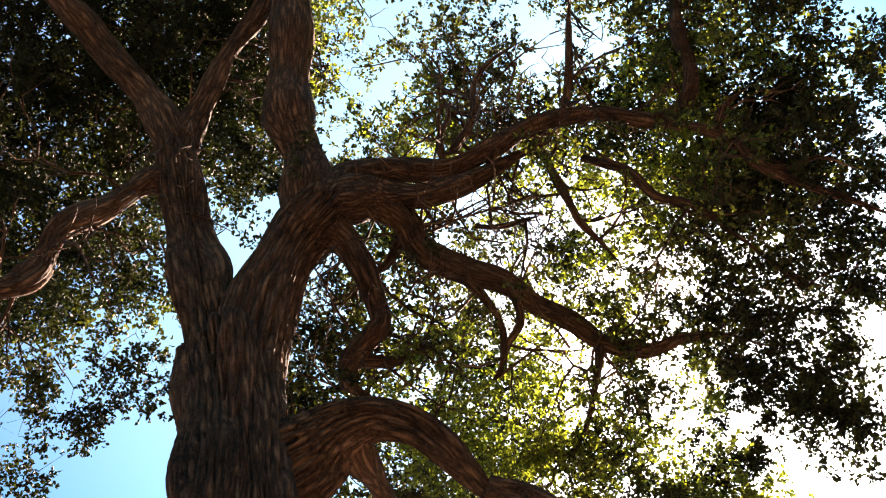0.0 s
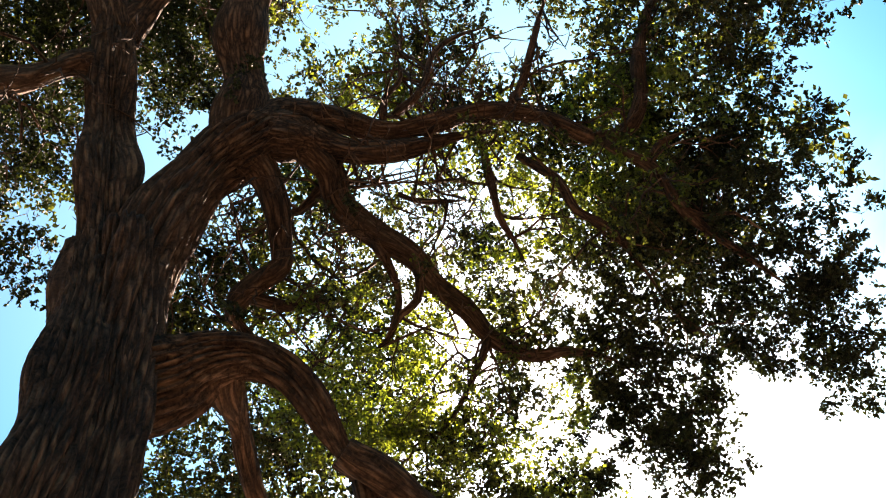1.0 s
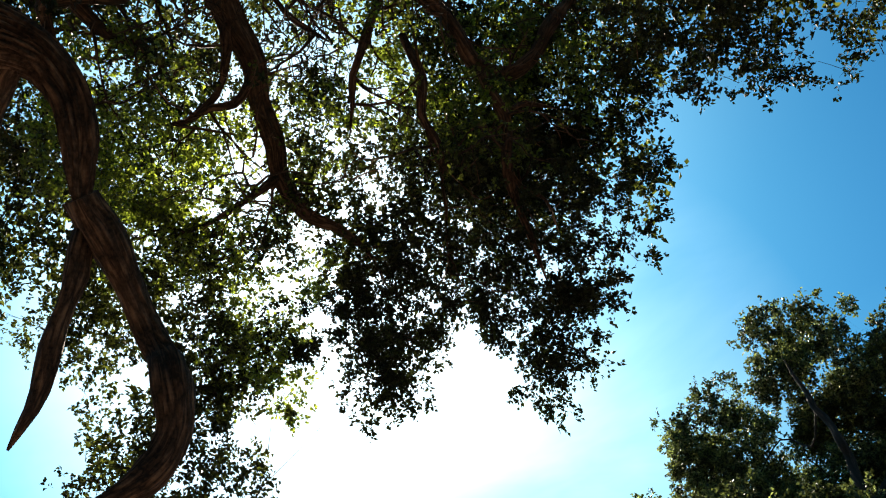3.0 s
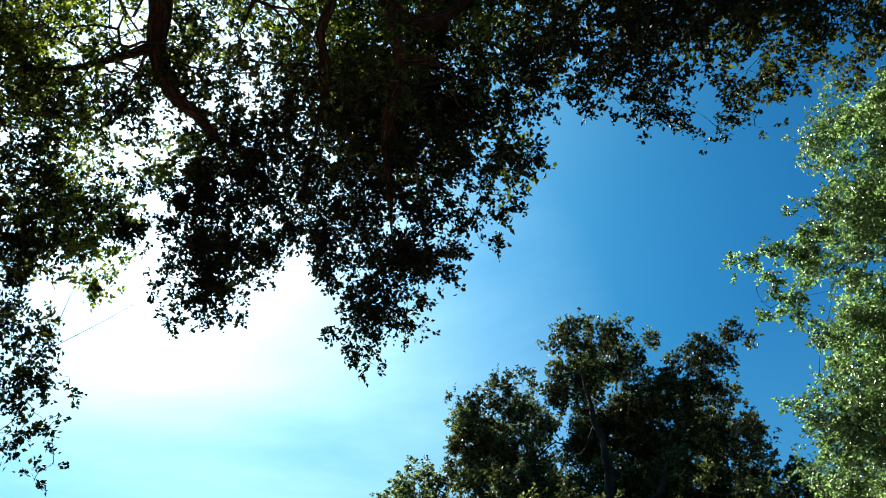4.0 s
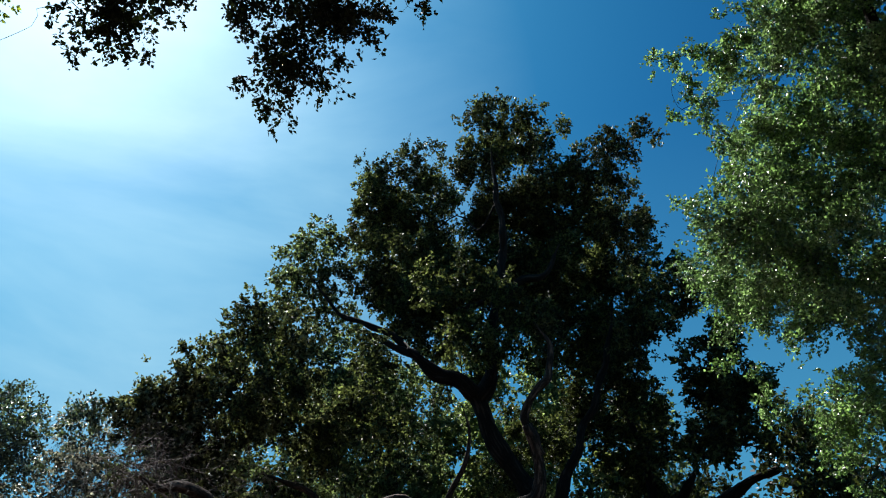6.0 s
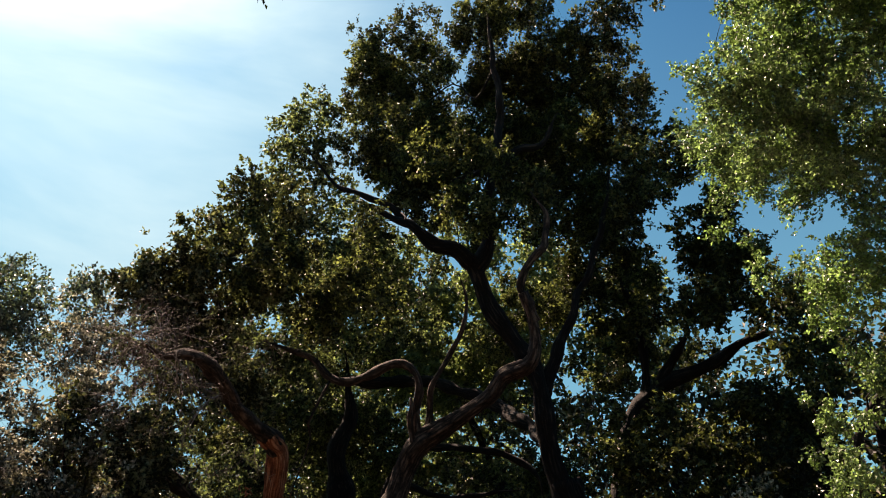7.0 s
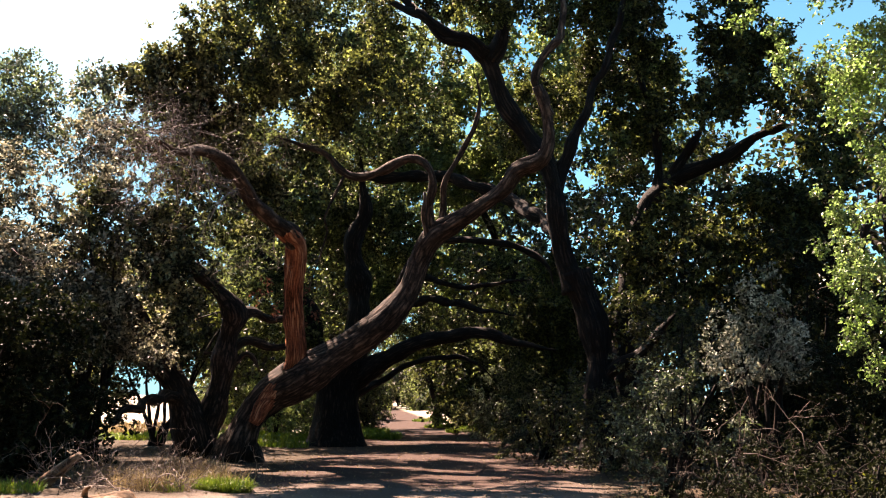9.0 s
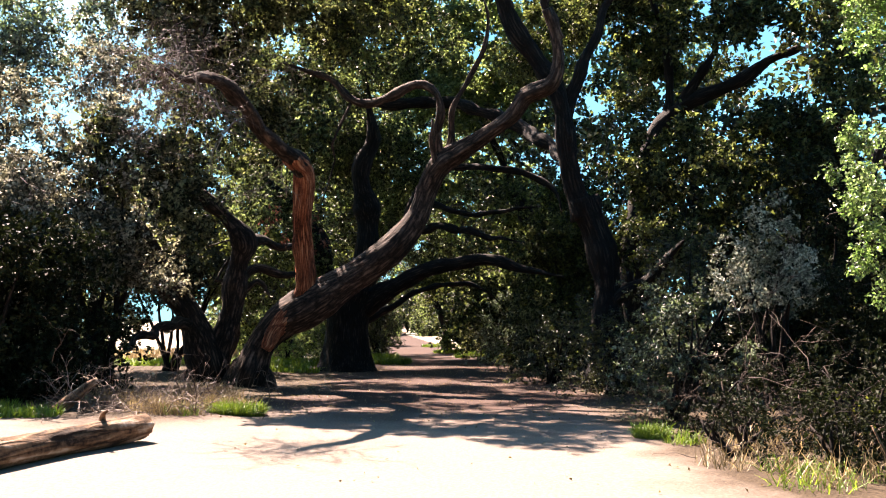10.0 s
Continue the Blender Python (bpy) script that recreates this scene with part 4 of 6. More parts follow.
layer(oak, (-1.77, 0.47, 9.40), (-1.52, 1.63, 9.30), (-1.93, 1.71, 9.19), (-2.19, 0.76, 9.27), depth=0.6, step=0.4, size=0.26, keep=0.3)
layer(oak, (-2.30, 1.18, 8.77), (-1.96, 2.78, 8.43), (-2.71, 2.90, 8.13), (-2.99, 1.41, 8.47), depth=0.8, step=0.4, size=0.26, keep=0.36)
layer(oak, (-3.10, 0.69, 8.21), (-2.83, 2.34, 7.95), (-3.52, 2.72, 7.46), (-3.80, 1.20, 7.77), depth=0.8, step=0.4, size=0.27, keep=0.42)
layer(oak, (-1.06, 1.89, 8.90), (-0.17, 4.37, 7.88), (-1.37, 4.76, 7.46), (-1.86, 2.76, 8.47), depth=0.8, step=0.45, size=0.27, keep=0.3)
layer(oak, (-0.81, -0.29, 9.96), (-0.74, 0.52, 9.95), (-2.35, 0.81, 9.64), (-2.44, 0.03, 9.65), depth=0.7, step=0.42, size=0.28, keep=0.4)
layer(oak, (-5.33, 3.07, 9.93), (-2.42, 3.84, 10.88), (-3.04, 5.04, 10.11), (-5.68, 4.48, 9.05), depth=1.0, step=0.5, size=0.4, keep=0.6)
layer(oak, (-1.92, 3.94, 10.95), (0.31, 4.24, 11.01), (-0.12, 5.72, 10.22), (-1.95, 5.81, 9.95), depth=1.0, step=0.5, size=0.4, keep=0.6)
tips(oak, [(-3.13, 5.36, 7.26, 0.21), (-2.96, 5.26, 7.43, 0.21), (-2.98, 5.59, 7.12, 0.15), (-1.34, 6.16, 7.15, 0.19), (-1.47, 6.36, 6.90, 0.11), (-1.18, 6.04, 7.30, 0.18), (2.40, 4.78, 8.04, 0.15), (2.34, 4.64, 8.15, 0.17)])
layer(oak, (-2.08, 3.59, 10.94), (-1.68, 4.95, 10.40), (-2.61, 5.13, 10.08), (-3.05, 3.77, 10.62), depth=1.0, step=0.45, size=0.34, keep=0.5)
layer(oak, (-1.37, 3.98, 10.59), (0.29, 4.19, 10.59), (0.06, 5.08, 10.15), (-1.41, 5.11, 10.01), depth=1.0, step=0.5, size=0.36, keep=0.6)
layer(oak, (-5.59, 1.83, 10.36), (-3.16, 2.91, 11.21), (-3.74, 4.06, 10.58), (-6.19, 3.15, 9.57), depth=1.0, step=0.52, size=0.44, keep=0.8)
layer(oak, (-5.73, 2.92, 8.96), (-4.84, 3.44, 9.34), (-5.37, 4.98, 8.10), (-6.26, 4.46, 7.70), depth=1.0, step=0.5, size=0.4, keep=0.8)
layer(oak, (-4.15, 4.06, 8.95), (-3.39, 4.31, 9.18), (-3.66, 4.90, 8.70), (-4.29, 4.63, 8.53), depth=0.9, step=0.48, size=0.34, keep=0.45)
layer(oak, (-5.69, 4.23, 6.84), (-4.90, 4.71, 7.20), (-5.04, 5.78, 6.02), (-5.87, 5.20, 5.72), depth=1.0, step=0.46, size=0.38, keep=0.85)
layer(oak, (-5.49, 4.27, 6.35), (-4.72, 4.64, 6.79), (-4.86, 5.55, 5.72), (-5.62, 5.02, 5.45), depth=0.9, step=0.4, size=0.38, keep=0.95, dens=1.5)
layer(oak, (-4.71, 4.44, 6.96), (-4.17, 4.73, 7.14), (-4.42, 5.34, 6.39), (-4.82, 5.11, 6.26), depth=0.8, step=0.42, size=0.34, keep=0.55)
layer(oak, (-4.94, 1.75, 9.35), (-3.93, 2.23, 9.77), (-4.50, 3.33, 9.10), (-5.41, 2.81, 8.72), depth=0.9, step=0.48, size=0.4, keep=0.7, dens=1.3)
layer(oak, (-5.36, 3.14, 8.09), (-4.70, 3.55, 8.37), (-4.98, 4.37, 7.68), (-5.63, 3.93, 7.43), depth=0.8, step=0.45, size=0.38, keep=0.7, dens=1.3)
layer(oak, (-3.50, 4.59, 9.71), (-0.71, 4.90, 10.22), (-1.40, 5.99, 9.43), (-3.36, 5.55, 9.17), depth=1.0, step=0.46, size=0.4, keep=0.6)
layer(oak, (-4.77, 3.99, 8.87), (-4.00, 4.18, 9.21), (-4.30, 5.07, 8.50), (-4.90, 5.14, 8.05), depth=0.9, step=0.46, size=0.4, keep=0.7)
rng = np.random.default_rng(14)
picks = [oak.nodes[k] for k in rng.permutation(len(oak.nodes)) if oak.nodes[k][3] < 0.16 and oak.nodes[k][2] > 8.5 and oak.nodes[k][1] < 2.0][:60]
branch_starts = [(q[:3], rng.normal(size=3) * np.array([1, 1, 0.7])) for q in picks]
outer = [oak.nodes[k] for k in rng.permutation(len(oak.nodes)) if oak.nodes[k][3] < 0.12 and 1.4 < oak.nodes[k][1] < 4.6 and oak.nodes[k][2] > 7.5][:70]
outer_starts = [(q[:3], rng.normal(size=3) + np.array([0.1, 0.2, -0.15])) for q in outer]
layer(oak, (-5.10, 3.52, 8.63), (-2.78, 4.01, 9.57), (-3.06, 5.34, 8.67), (-5.30, 5.14, 7.44), depth=1.2, step=0.48, size=0.4, keep=0.9, dens=1.3)
layer(oak, (-4.82, 4.23, 7.33), (-3.90, 4.45, 7.81), (-3.72, 5.13, 7.41), (-4.87, 5.21, 6.45), depth=0.9, step=0.42, size=0.34, keep=0.8, dens=1.3)
layer(oak, (0.58, 4.37, 10.50), (4.50, 3.96, 9.55), (4.22, 4.81, 9.24), (0.72, 5.35, 9.96), depth=1.0, step=0.5, size=0.4, keep=0.95, dens=1.4)
layer(oak, (-2.49, 0.74, 11.78), (-0.77, 2.61, 11.75), (-1.58, 3.34, 11.45), (-3.32, 1.40, 11.48), depth=1.0, step=0.45, size=0.42, keep=1.0, dens=1.9)
layer(oak, (-4.31, 0.27, 11.20), (-3.37, 1.44, 11.46), (-4.39, 2.28, 10.90), (-5.29, 1.04, 10.66), depth=1.0, step=0.5, size=0.4, keep=0.8)
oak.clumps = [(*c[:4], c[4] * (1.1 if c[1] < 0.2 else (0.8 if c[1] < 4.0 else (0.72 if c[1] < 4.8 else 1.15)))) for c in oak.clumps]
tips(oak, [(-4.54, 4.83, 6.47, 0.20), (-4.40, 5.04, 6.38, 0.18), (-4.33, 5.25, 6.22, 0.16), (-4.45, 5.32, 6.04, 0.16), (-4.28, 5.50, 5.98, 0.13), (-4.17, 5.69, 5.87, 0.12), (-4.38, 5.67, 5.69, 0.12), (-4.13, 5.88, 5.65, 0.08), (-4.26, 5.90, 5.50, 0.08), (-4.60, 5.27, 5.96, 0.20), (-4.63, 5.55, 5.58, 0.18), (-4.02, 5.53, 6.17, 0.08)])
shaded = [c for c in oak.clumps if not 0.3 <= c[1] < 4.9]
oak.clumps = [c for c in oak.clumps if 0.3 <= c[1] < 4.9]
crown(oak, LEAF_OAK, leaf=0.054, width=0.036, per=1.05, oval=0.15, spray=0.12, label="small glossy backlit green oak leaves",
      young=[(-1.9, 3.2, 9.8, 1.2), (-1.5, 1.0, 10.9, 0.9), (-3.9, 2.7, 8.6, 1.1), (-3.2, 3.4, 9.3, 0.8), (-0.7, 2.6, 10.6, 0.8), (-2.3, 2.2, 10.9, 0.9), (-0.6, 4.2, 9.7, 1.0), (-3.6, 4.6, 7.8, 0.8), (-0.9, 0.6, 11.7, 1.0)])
# The outer boughs take the oak leaf colour darkened for shade.
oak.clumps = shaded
crown(oak, LEAF_OAK_SHADED, leaf=0.054, width=0.036, per=1.12, oval=0.1, spray=0.13, label="oak leaves with shade put into their colour")
# the thick top of the crown, above the boughs
oak.clumps = []
layer(oak, (-5.48, 0.23, 10.83), (-4.42, 1.25, 11.29), (-5.28, 1.95, 10.75), (-6.18, 0.80, 10.36), depth=0.8, step=0.5, size=0.45, keep=0.95, dens=1.3)
layer(oak, (-8.16, 1.46, 9.28), (-7.63, 2.52, 9.53), (-8.17, 3.06, 8.80), (-8.67, 2.00, 8.59), depth=0.8, step=0.5, size=0.45, keep=0.9)
layer(oak, (-5.24, 0.03, 12.54), (-2.92, 1.87, 13.20), (-4.45, 3.35, 12.38), (-6.87, 0.82, 11.59), depth=1.0, step=0.7, size=0.6, keep=0.62)
layer(oak, (-8.68, 0.76, 11.48), (-5.62, 4.31, 12.67), (-7.66, 6.25, 10.35), (-10.15, 2.21, 9.77), depth=1.0, step=0.75, size=0.65, keep=0.62)
layer(oak, (-4.81, -4.71, 12.89), (-4.04, -1.24, 14.02), (-5.75, -0.94, 13.37), (-6.66, -4.34, 12.08), depth=1.2, step=0.75, size=0.7, keep=0.9)
layer(oak, (-0.36, -5.90, 15.09), (1.12, -0.27, 16.26), (-3.27, 0.48, 15.93), (-5.99, -5.36, 13.96), depth=1.2, step=0.75, size=0.75, keep=1.0)
layer(oak, (-1.75, 3.56, 11.77), (0.66, 4.25, 11.64), (-0.13, 6.83, 10.17), (-2.56, 6.22, 10.25), depth=1.0, step=0.62, size=0.6, keep=0.95)
layer(oak, (0.71, 3.94, 11.55), (3.58, 4.28, 10.78), (3.44, 5.09, 10.42), (0.67, 5.17, 10.99), depth=1.0, step=0.6, size=0.55, keep=0.95)
# Leaf layers out of view, added to block skylight from behind the camera.
for z in (8.5, 10.5):
    layer(oak, (-13, -11, z), (7, -11, z), (7, -4.4, z), (-13, -4.4, z), depth=1.6, step=1.5, size=1.0, keep=0.95, dens=0.35)
layer(oak, (-16, -8, 6.5), (-16, 8, 6.5), (-13, 6, 11), (-13, -8, 11), depth=1.6, step=1.5, size=1.0, keep=0.8, dens=0.35)
crown(oak, LEAF_OAK, leaf=0.1, width=0.064, per=0.42, spray=0.26, twigs=False, grow=False)

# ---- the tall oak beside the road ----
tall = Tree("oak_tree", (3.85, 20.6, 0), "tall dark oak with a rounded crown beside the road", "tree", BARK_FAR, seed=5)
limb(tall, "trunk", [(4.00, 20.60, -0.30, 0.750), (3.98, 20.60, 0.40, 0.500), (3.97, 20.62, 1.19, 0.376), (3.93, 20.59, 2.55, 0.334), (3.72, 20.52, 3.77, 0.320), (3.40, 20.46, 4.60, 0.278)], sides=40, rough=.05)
limb(tall, "stem", [(3.43, 20.53, 4.09, 0.306), (3.08, 20.55, 5.49, 0.239), (2.84, 20.42, 7.04, 0.220), (2.28, 20.39, 8.06, 0.229), (1.64, 20.32, 9.01, 0.217), (1.24, 20.16, 10.01, 0.204)], sides=28, rough=.03)
limb(tall, "limb", [(1.33, 20.21, 9.88, 0.219), (1.64, 20.06, 10.66, 0.162), (1.76, 19.89, 11.68, 0.149), (1.83, 19.75, 12.55, 0.136)])
limb(tall, "limb", [(1.93, 19.74, 12.55, 0.136), (2.46, 19.64, 13.02, 0.107), (3.15, 19.58, 13.35, 0.077), (3.54, 19.38, 14.12, 0.047)])
limb(tall, "limb", [(1.81, 19.81, 12.24, 0.135), (2.03, 19.54, 14.20, 0.109), (1.83, 19.40, 16.15, 0.073), (1.70, 19.13, 17.31, 0.041)])
limb(tall, "limb", [(1.24, 20.16, 10.01, 0.219), (0.78, 20.04, 10.34, 0.160), (0.06, 19.91, 10.66, 0.131), (-0.66, 19.90, 11.11, 0.103), (-1.81, 19.90, 11.65, 0.067)])
limb(tall, "limb", [(2.07, 19.58, 12.80, 0.106), (1.47, 19.60, 12.46, 0.075), (0.72, 19.60, 12.11, 0.052)])
limb(tall, "limb", [(2.98, 20.60, 6.67, 0.214), (3.76, 20.38, 8.67, 0.117), (4.65, 20.38, 10.90, 0.091), (5.10, 20.35, 12.96, 0.064)])
limb(tall, "limb", [(1.40, 20.18, 9.96, 0.175), (0.15, 19.99, 10.49, 0.117), (-1.05, 19.97, 11.61, 0.089), (-2.28, 20.13, 12.18, 0.061), (-3.23, 19.96, 13.28, 0.047)])
limb(tall, "limb", [(4.10, 20.58, 2.07, 0.181), (4.70, 19.92, 2.50, 0.136), (5.13, 19.25, 3.04, 0.099), (5.35, 18.63, 3.42, 0.058)])
layer(tall, (0.88, 20.90, 20.06), (4.02, 21.13, 19.38), (4.24, 22.36, 17.79), (1.13, 22.53, 18.05), depth=2.2, step=1.32, size=0.71, keep=0.81, dens=1.5)
tips(tall, [(1.76, 20.22, 19.85, 0.58), (2.50, 20.47, 19.49, 0.47), (3.12, 20.23, 19.66, 0.40), (3.94, 20.62, 19.07, 0.44), (1.42, 20.67, 19.38, 0.62), (4.30, 20.97, 18.56, 0.36), (5.86, 20.61, 18.54, 0.62), (6.61, 20.12, 18.85, 0.40), (5.42, 20.46, 18.86, 0.44), (6.94, 20.11, 18.73, 0.18)])
layer(tall, (-2.45, 24.36, 20.31), (1.01, 24.12, 20.75), (1.32, 26.83, 16.76), (-2.49, 26.82, 16.65), depth=2.5, step=1.44, size=0.82, keep=0.78, dens=1.5)
tips(tall, [(-0.02, 23.63, 20.58, 0.53), (-1.02, 23.76, 20.39, 0.53), (-2.11, 23.98, 20.02, 0.53), (-2.58, 24.56, 19.19, 0.48), (-2.34, 25.15, 18.40, 0.48)])
layer(tall, (0.91, 21.62, 18.27), (6.38, 20.96, 17.93), (6.68, 23.05, 14.73), (1.17, 23.81, 15.02), depth=3.0, step=1.32, size=0.76, keep=0.82, dens=1.5)
tips(tall, [(6.43, 21.37, 16.50, 0.36), (6.59, 21.91, 15.63, 0.39), (5.93, 20.86, 17.39, 0.47), (6.73, 22.33, 14.90, 0.43)])
layer(tall, (-0.91, 22.05, 15.79), (6.35, 21.35, 15.47), (6.59, 22.18, 14.02), (-0.89, 22.86, 14.47), depth=2.5, step=1.32, size=0.71, keep=0.77, dens=1.5)
layer(tall, (4.10, 21.59, 13.83), (6.62, 21.18, 13.45), (6.68, 22.46, 10.83), (4.17, 23.47, 9.79), depth=2.5, step=1.32, size=0.67, keep=0.75, dens=1.5)
layer(tall, (-1.05, 22.51, 14.07), (0.83, 22.50, 14.10), (0.86, 23.51, 12.12), (-1.02, 23.59, 11.94), depth=1.5, step=1.32, size=0.59, keep=0.42, dens=1.5)
layer(tall, (-0.92, 23.20, 15.08), (4.37, 22.87, 14.98), (4.42, 23.95, 12.96), (-0.89, 24.29, 13.05), depth=1.5, step=1.32, size=0.63, keep=0.59, dens=1.5)
layer(tall, (0.54, 24.29, 13.07), (4.42, 23.95, 12.96), (4.44, 25.49, 9.03), (2.36, 25.75, 9.08), depth=1.5, step=1.32, size=0.63, keep=0.36, dens=1.5)
tips(tall, [(4.74, 20.68, 17.99, 0.54), (5.26, 20.98, 17.46, 0.61), (4.50, 21.10, 17.53, 0.61), (5.10, 21.53, 16.78, 0.72), (4.42, 21.94, 16.41, 0.72)])
layer(tall, (-1.12, 23.25, 15.94), (6.64, 22.52, 15.62), (6.89, 23.52, 13.77), (-1.10, 24.33, 14.07), depth=2.0, step=1.15, size=0.8, keep=0.77, dens=1.3)
layer(tall, (-2.49, 23.87, 18.45), (7.03, 23.13, 18.21), (7.14, 25.26, 14.77), (-2.32, 26.06, 14.94), depth=2.0, step=1.2, size=0.85, keep=0.77, dens=1.3)
layer(tall, (-4.13, 17.23, 10.58), (-0.94, 17.57, 10.82), (-0.76, 18.81, 8.05), (-4.44, 18.53, 7.37), depth=1.6, step=0.95, size=0.62, keep=0.72, dens=1.2)
layer(tall, (0.11, 18.68, 12.92), (5.45, 18.05, 12.63), (5.53, 19.25, 10.39), (0.73, 19.72, 11.02), depth=1.6, step=1.1, size=0.65, keep=0.6, dens=1.2)
crown(tall, LEAF_FAR, leaf=0.11, width=0.075, per=1.05, spray=0.2, label="dense olive-green leaves")

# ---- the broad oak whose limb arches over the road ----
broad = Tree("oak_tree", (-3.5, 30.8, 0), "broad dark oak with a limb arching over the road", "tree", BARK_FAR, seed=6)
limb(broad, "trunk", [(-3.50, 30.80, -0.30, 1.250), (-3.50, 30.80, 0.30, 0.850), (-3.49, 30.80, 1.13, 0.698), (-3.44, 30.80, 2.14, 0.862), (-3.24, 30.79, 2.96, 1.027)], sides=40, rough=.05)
limb(broad, "limb", [(-3.84, 30.74, 2.35, 0.452), (-4.25, 30.62, 3.56, 0.370), (-4.45, 30.50, 4.57, 0.349), (-4.97, 30.50, 5.59, 0.269), (-5.81, 30.53, 6.42, 0.188), (-6.69, 30.71, 7.29, 0.127)])
limb(broad, "limb", [(-3.14, 30.81, 2.76, 0.616), (-2.74, 30.72, 4.39, 0.452), (-2.78, 30.51, 6.01, 0.411), (-2.93, 30.29, 7.21, 0.329), (-2.53, 30.22, 8.64, 0.248), (-2.74, 30.17, 10.30, 0.167)], sides=16)
limb(broad, "limb", [(-2.54, 30.80, 3.78, 0.370), (-1.52, 30.74, 5.01, 0.287), (-0.80, 30.56, 6.43, 0.246), (0.12, 30.58, 7.47, 0.186), (1.36, 30.58, 8.73, 0.136)])
limb(broad, "limb", [(-2.94, 30.84, 2.35, 0.534), (-1.89, 30.40, 2.84, 0.343), (-0.87, 29.91, 3.41, 0.278), (0.31, 29.40, 3.76, 0.234), (1.46, 28.86, 3.78, 0.211), (2.74, 28.29, 3.43, 0.170), (3.96, 27.66, 3.16, 0.111)], sides=16)
limb(broad, "limb", [(-1.31, 30.77, 4.80, 0.144), (-0.28, 29.76, 5.05, 0.139), (0.70, 29.27, 4.87, 0.137), (1.65, 28.77, 4.58, 0.096), (2.74, 28.21, 4.32, 0.057)])
limb(broad, "limb", [(-0.90, 30.59, 6.23, 0.123), (0.32, 29.69, 5.58, 0.099), (1.87, 29.14, 5.50, 0.078), (3.35, 28.48, 5.60, 0.048)])
limb(broad, "limb", [(0.33, 30.41, 7.33, 0.123), (1.70, 29.39, 7.07, 0.119), (3.02, 28.84, 6.73, 0.117), (3.82, 28.37, 5.96, 0.096), (4.01, 28.44, 5.30, 0.048)])
limb(broad, "limb", [(-2.64, 30.25, 9.69, 0.167), (-1.70, 29.85, 9.48, 0.226), (-0.49, 29.87, 9.59, 0.205), (0.90, 28.95, 9.13, 0.199), (2.20, 28.03, 8.40, 0.211), (3.10, 26.14, 7.29, 0.233), (3.52, 24.26, 6.20, 0.248)], sides=14)
layer(broad, (-4.37, 30.00, 14.33), (0.31, 30.08, 14.86), (0.55, 31.26, 11.87), (-4.41, 30.99, 11.75), depth=3, step=1.3, size=1.0, keep=0.75)
layer(broad, (-4.83, 30.93, 11.73), (-1.41, 31.24, 11.85), (-1.39, 32.27, 8.08), (-4.83, 31.95, 7.99), depth=3, step=1.4, size=1.0, keep=0.7)
layer(broad, (-8.83, 33.15, 12.21), (-1.05, 34.89, 10.09), (-1.04, 35.36, 8.00), (-8.83, 34.25, 7.99), depth=3, step=1.4, size=1.1, keep=0.9)
layer(broad, (-1.99, 35.28, 8.18), (5.08, 34.98, 8.12), (5.10, 35.48, 4.63), (-1.52, 35.68, 5.84), depth=4, step=1.6, size=1.0, keep=0.6)
layer(broad, (-7.54, 32.70, 6.79), (-4.11, 33.36, 6.45), (-4.33, 33.61, 4.00), (-7.55, 33.04, 3.96), depth=3, step=1.5, size=0.9, keep=0.6)
layer(broad, (-10.47, 28.64, 6.89), (-4.53, 30.06, 7.37), (-4.55, 30.61, 3.15), (-10.15, 29.26, 2.68), depth=3, step=1.4, size=0.95, keep=0.75)
layer(broad, (-8.72, 35.23, 12.55), (-2.54, 35.89, 13.51), (-3.10, 37.27, 8.06), (-8.42, 36.54, 7.43), depth=4, step=1.7, size=1.2, keep=0.7)
layer(broad, (-6.77, 24.58, 12.89), (-2.98, 25.17, 13.20), (-3.02, 26.55, 9.68), (-6.54, 25.97, 9.47), depth=2.5, step=1.2, size=0.9, keep=0.8)
layer(broad, (-14.33, 36.40, 9.64), (-5.83, 38.63, 9.89), (-5.87, 39.44, 4.47), (-13.99, 37.41, 3.56), depth=3, step=1.7, size=1.2, keep=0.9)
layer(broad, (-6.41, 42.43, 11.03), (5.07, 42.79, 10.23), (5.09, 43.42, 6.25), (-6.46, 43.28, 5.94), depth=3, step=1.9, size=1.2, keep=0.6)
layer(broad, (-4.99, 26.57, 18.42), (-2.45, 26.44, 19.15), (-2.30, 28.37, 15.93), (-5.31, 27.99, 15.88), depth=2.5, step=1.3, size=1.0, keep=0.9)
tips(broad, [(-5.09, 26.29, 17.88, 0.46), (-4.52, 26.09, 18.36, 0.46), (-3.63, 26.01, 18.70, 0.42), (-5.56, 27.23, 16.13, 0.38), (-5.23, 26.79, 17.02, 0.42)])
layer(broad, (-5.61, 27.83, 16.07), (-1.07, 28.22, 16.35), (-1.04, 29.49, 13.68), (-5.80, 28.71, 14.19), depth=2.5, step=1.3, size=1.0, keep=0.8)
limb(broad, "limb", [(-3.1, 31.6, 1.7, 0.17), (-2.2, 32.6, 2.2, 0.13), (-1.50, 32.94, 2.64, 0.11), (-0.63, 32.95, 3.07, 0.1), (0.57, 32.94, 3.23, 0.09), (1.55, 32.92, 3.03, 0.075), (2.35, 32.90, 2.31, 0.05)])
layer(broad, (-1.65, 38.62, 6.48), (5.52, 38.16, 7.19), (5.01, 38.67, 2.10), (-0.62, 38.98, 2.50), depth=4, step=1.3, size=0.85, keep=0.75)
# Extra leaf layer added to throw dappled shade on the road.
layer(broad, (-9.5, 25.5, 8.6), (-3.5, 25.0, 7.6), (-3.5, 30.0, 11.8), (-9.5, 30.5, 12.6), depth=1.6, step=1.1, size=0.7, keep=0.65)
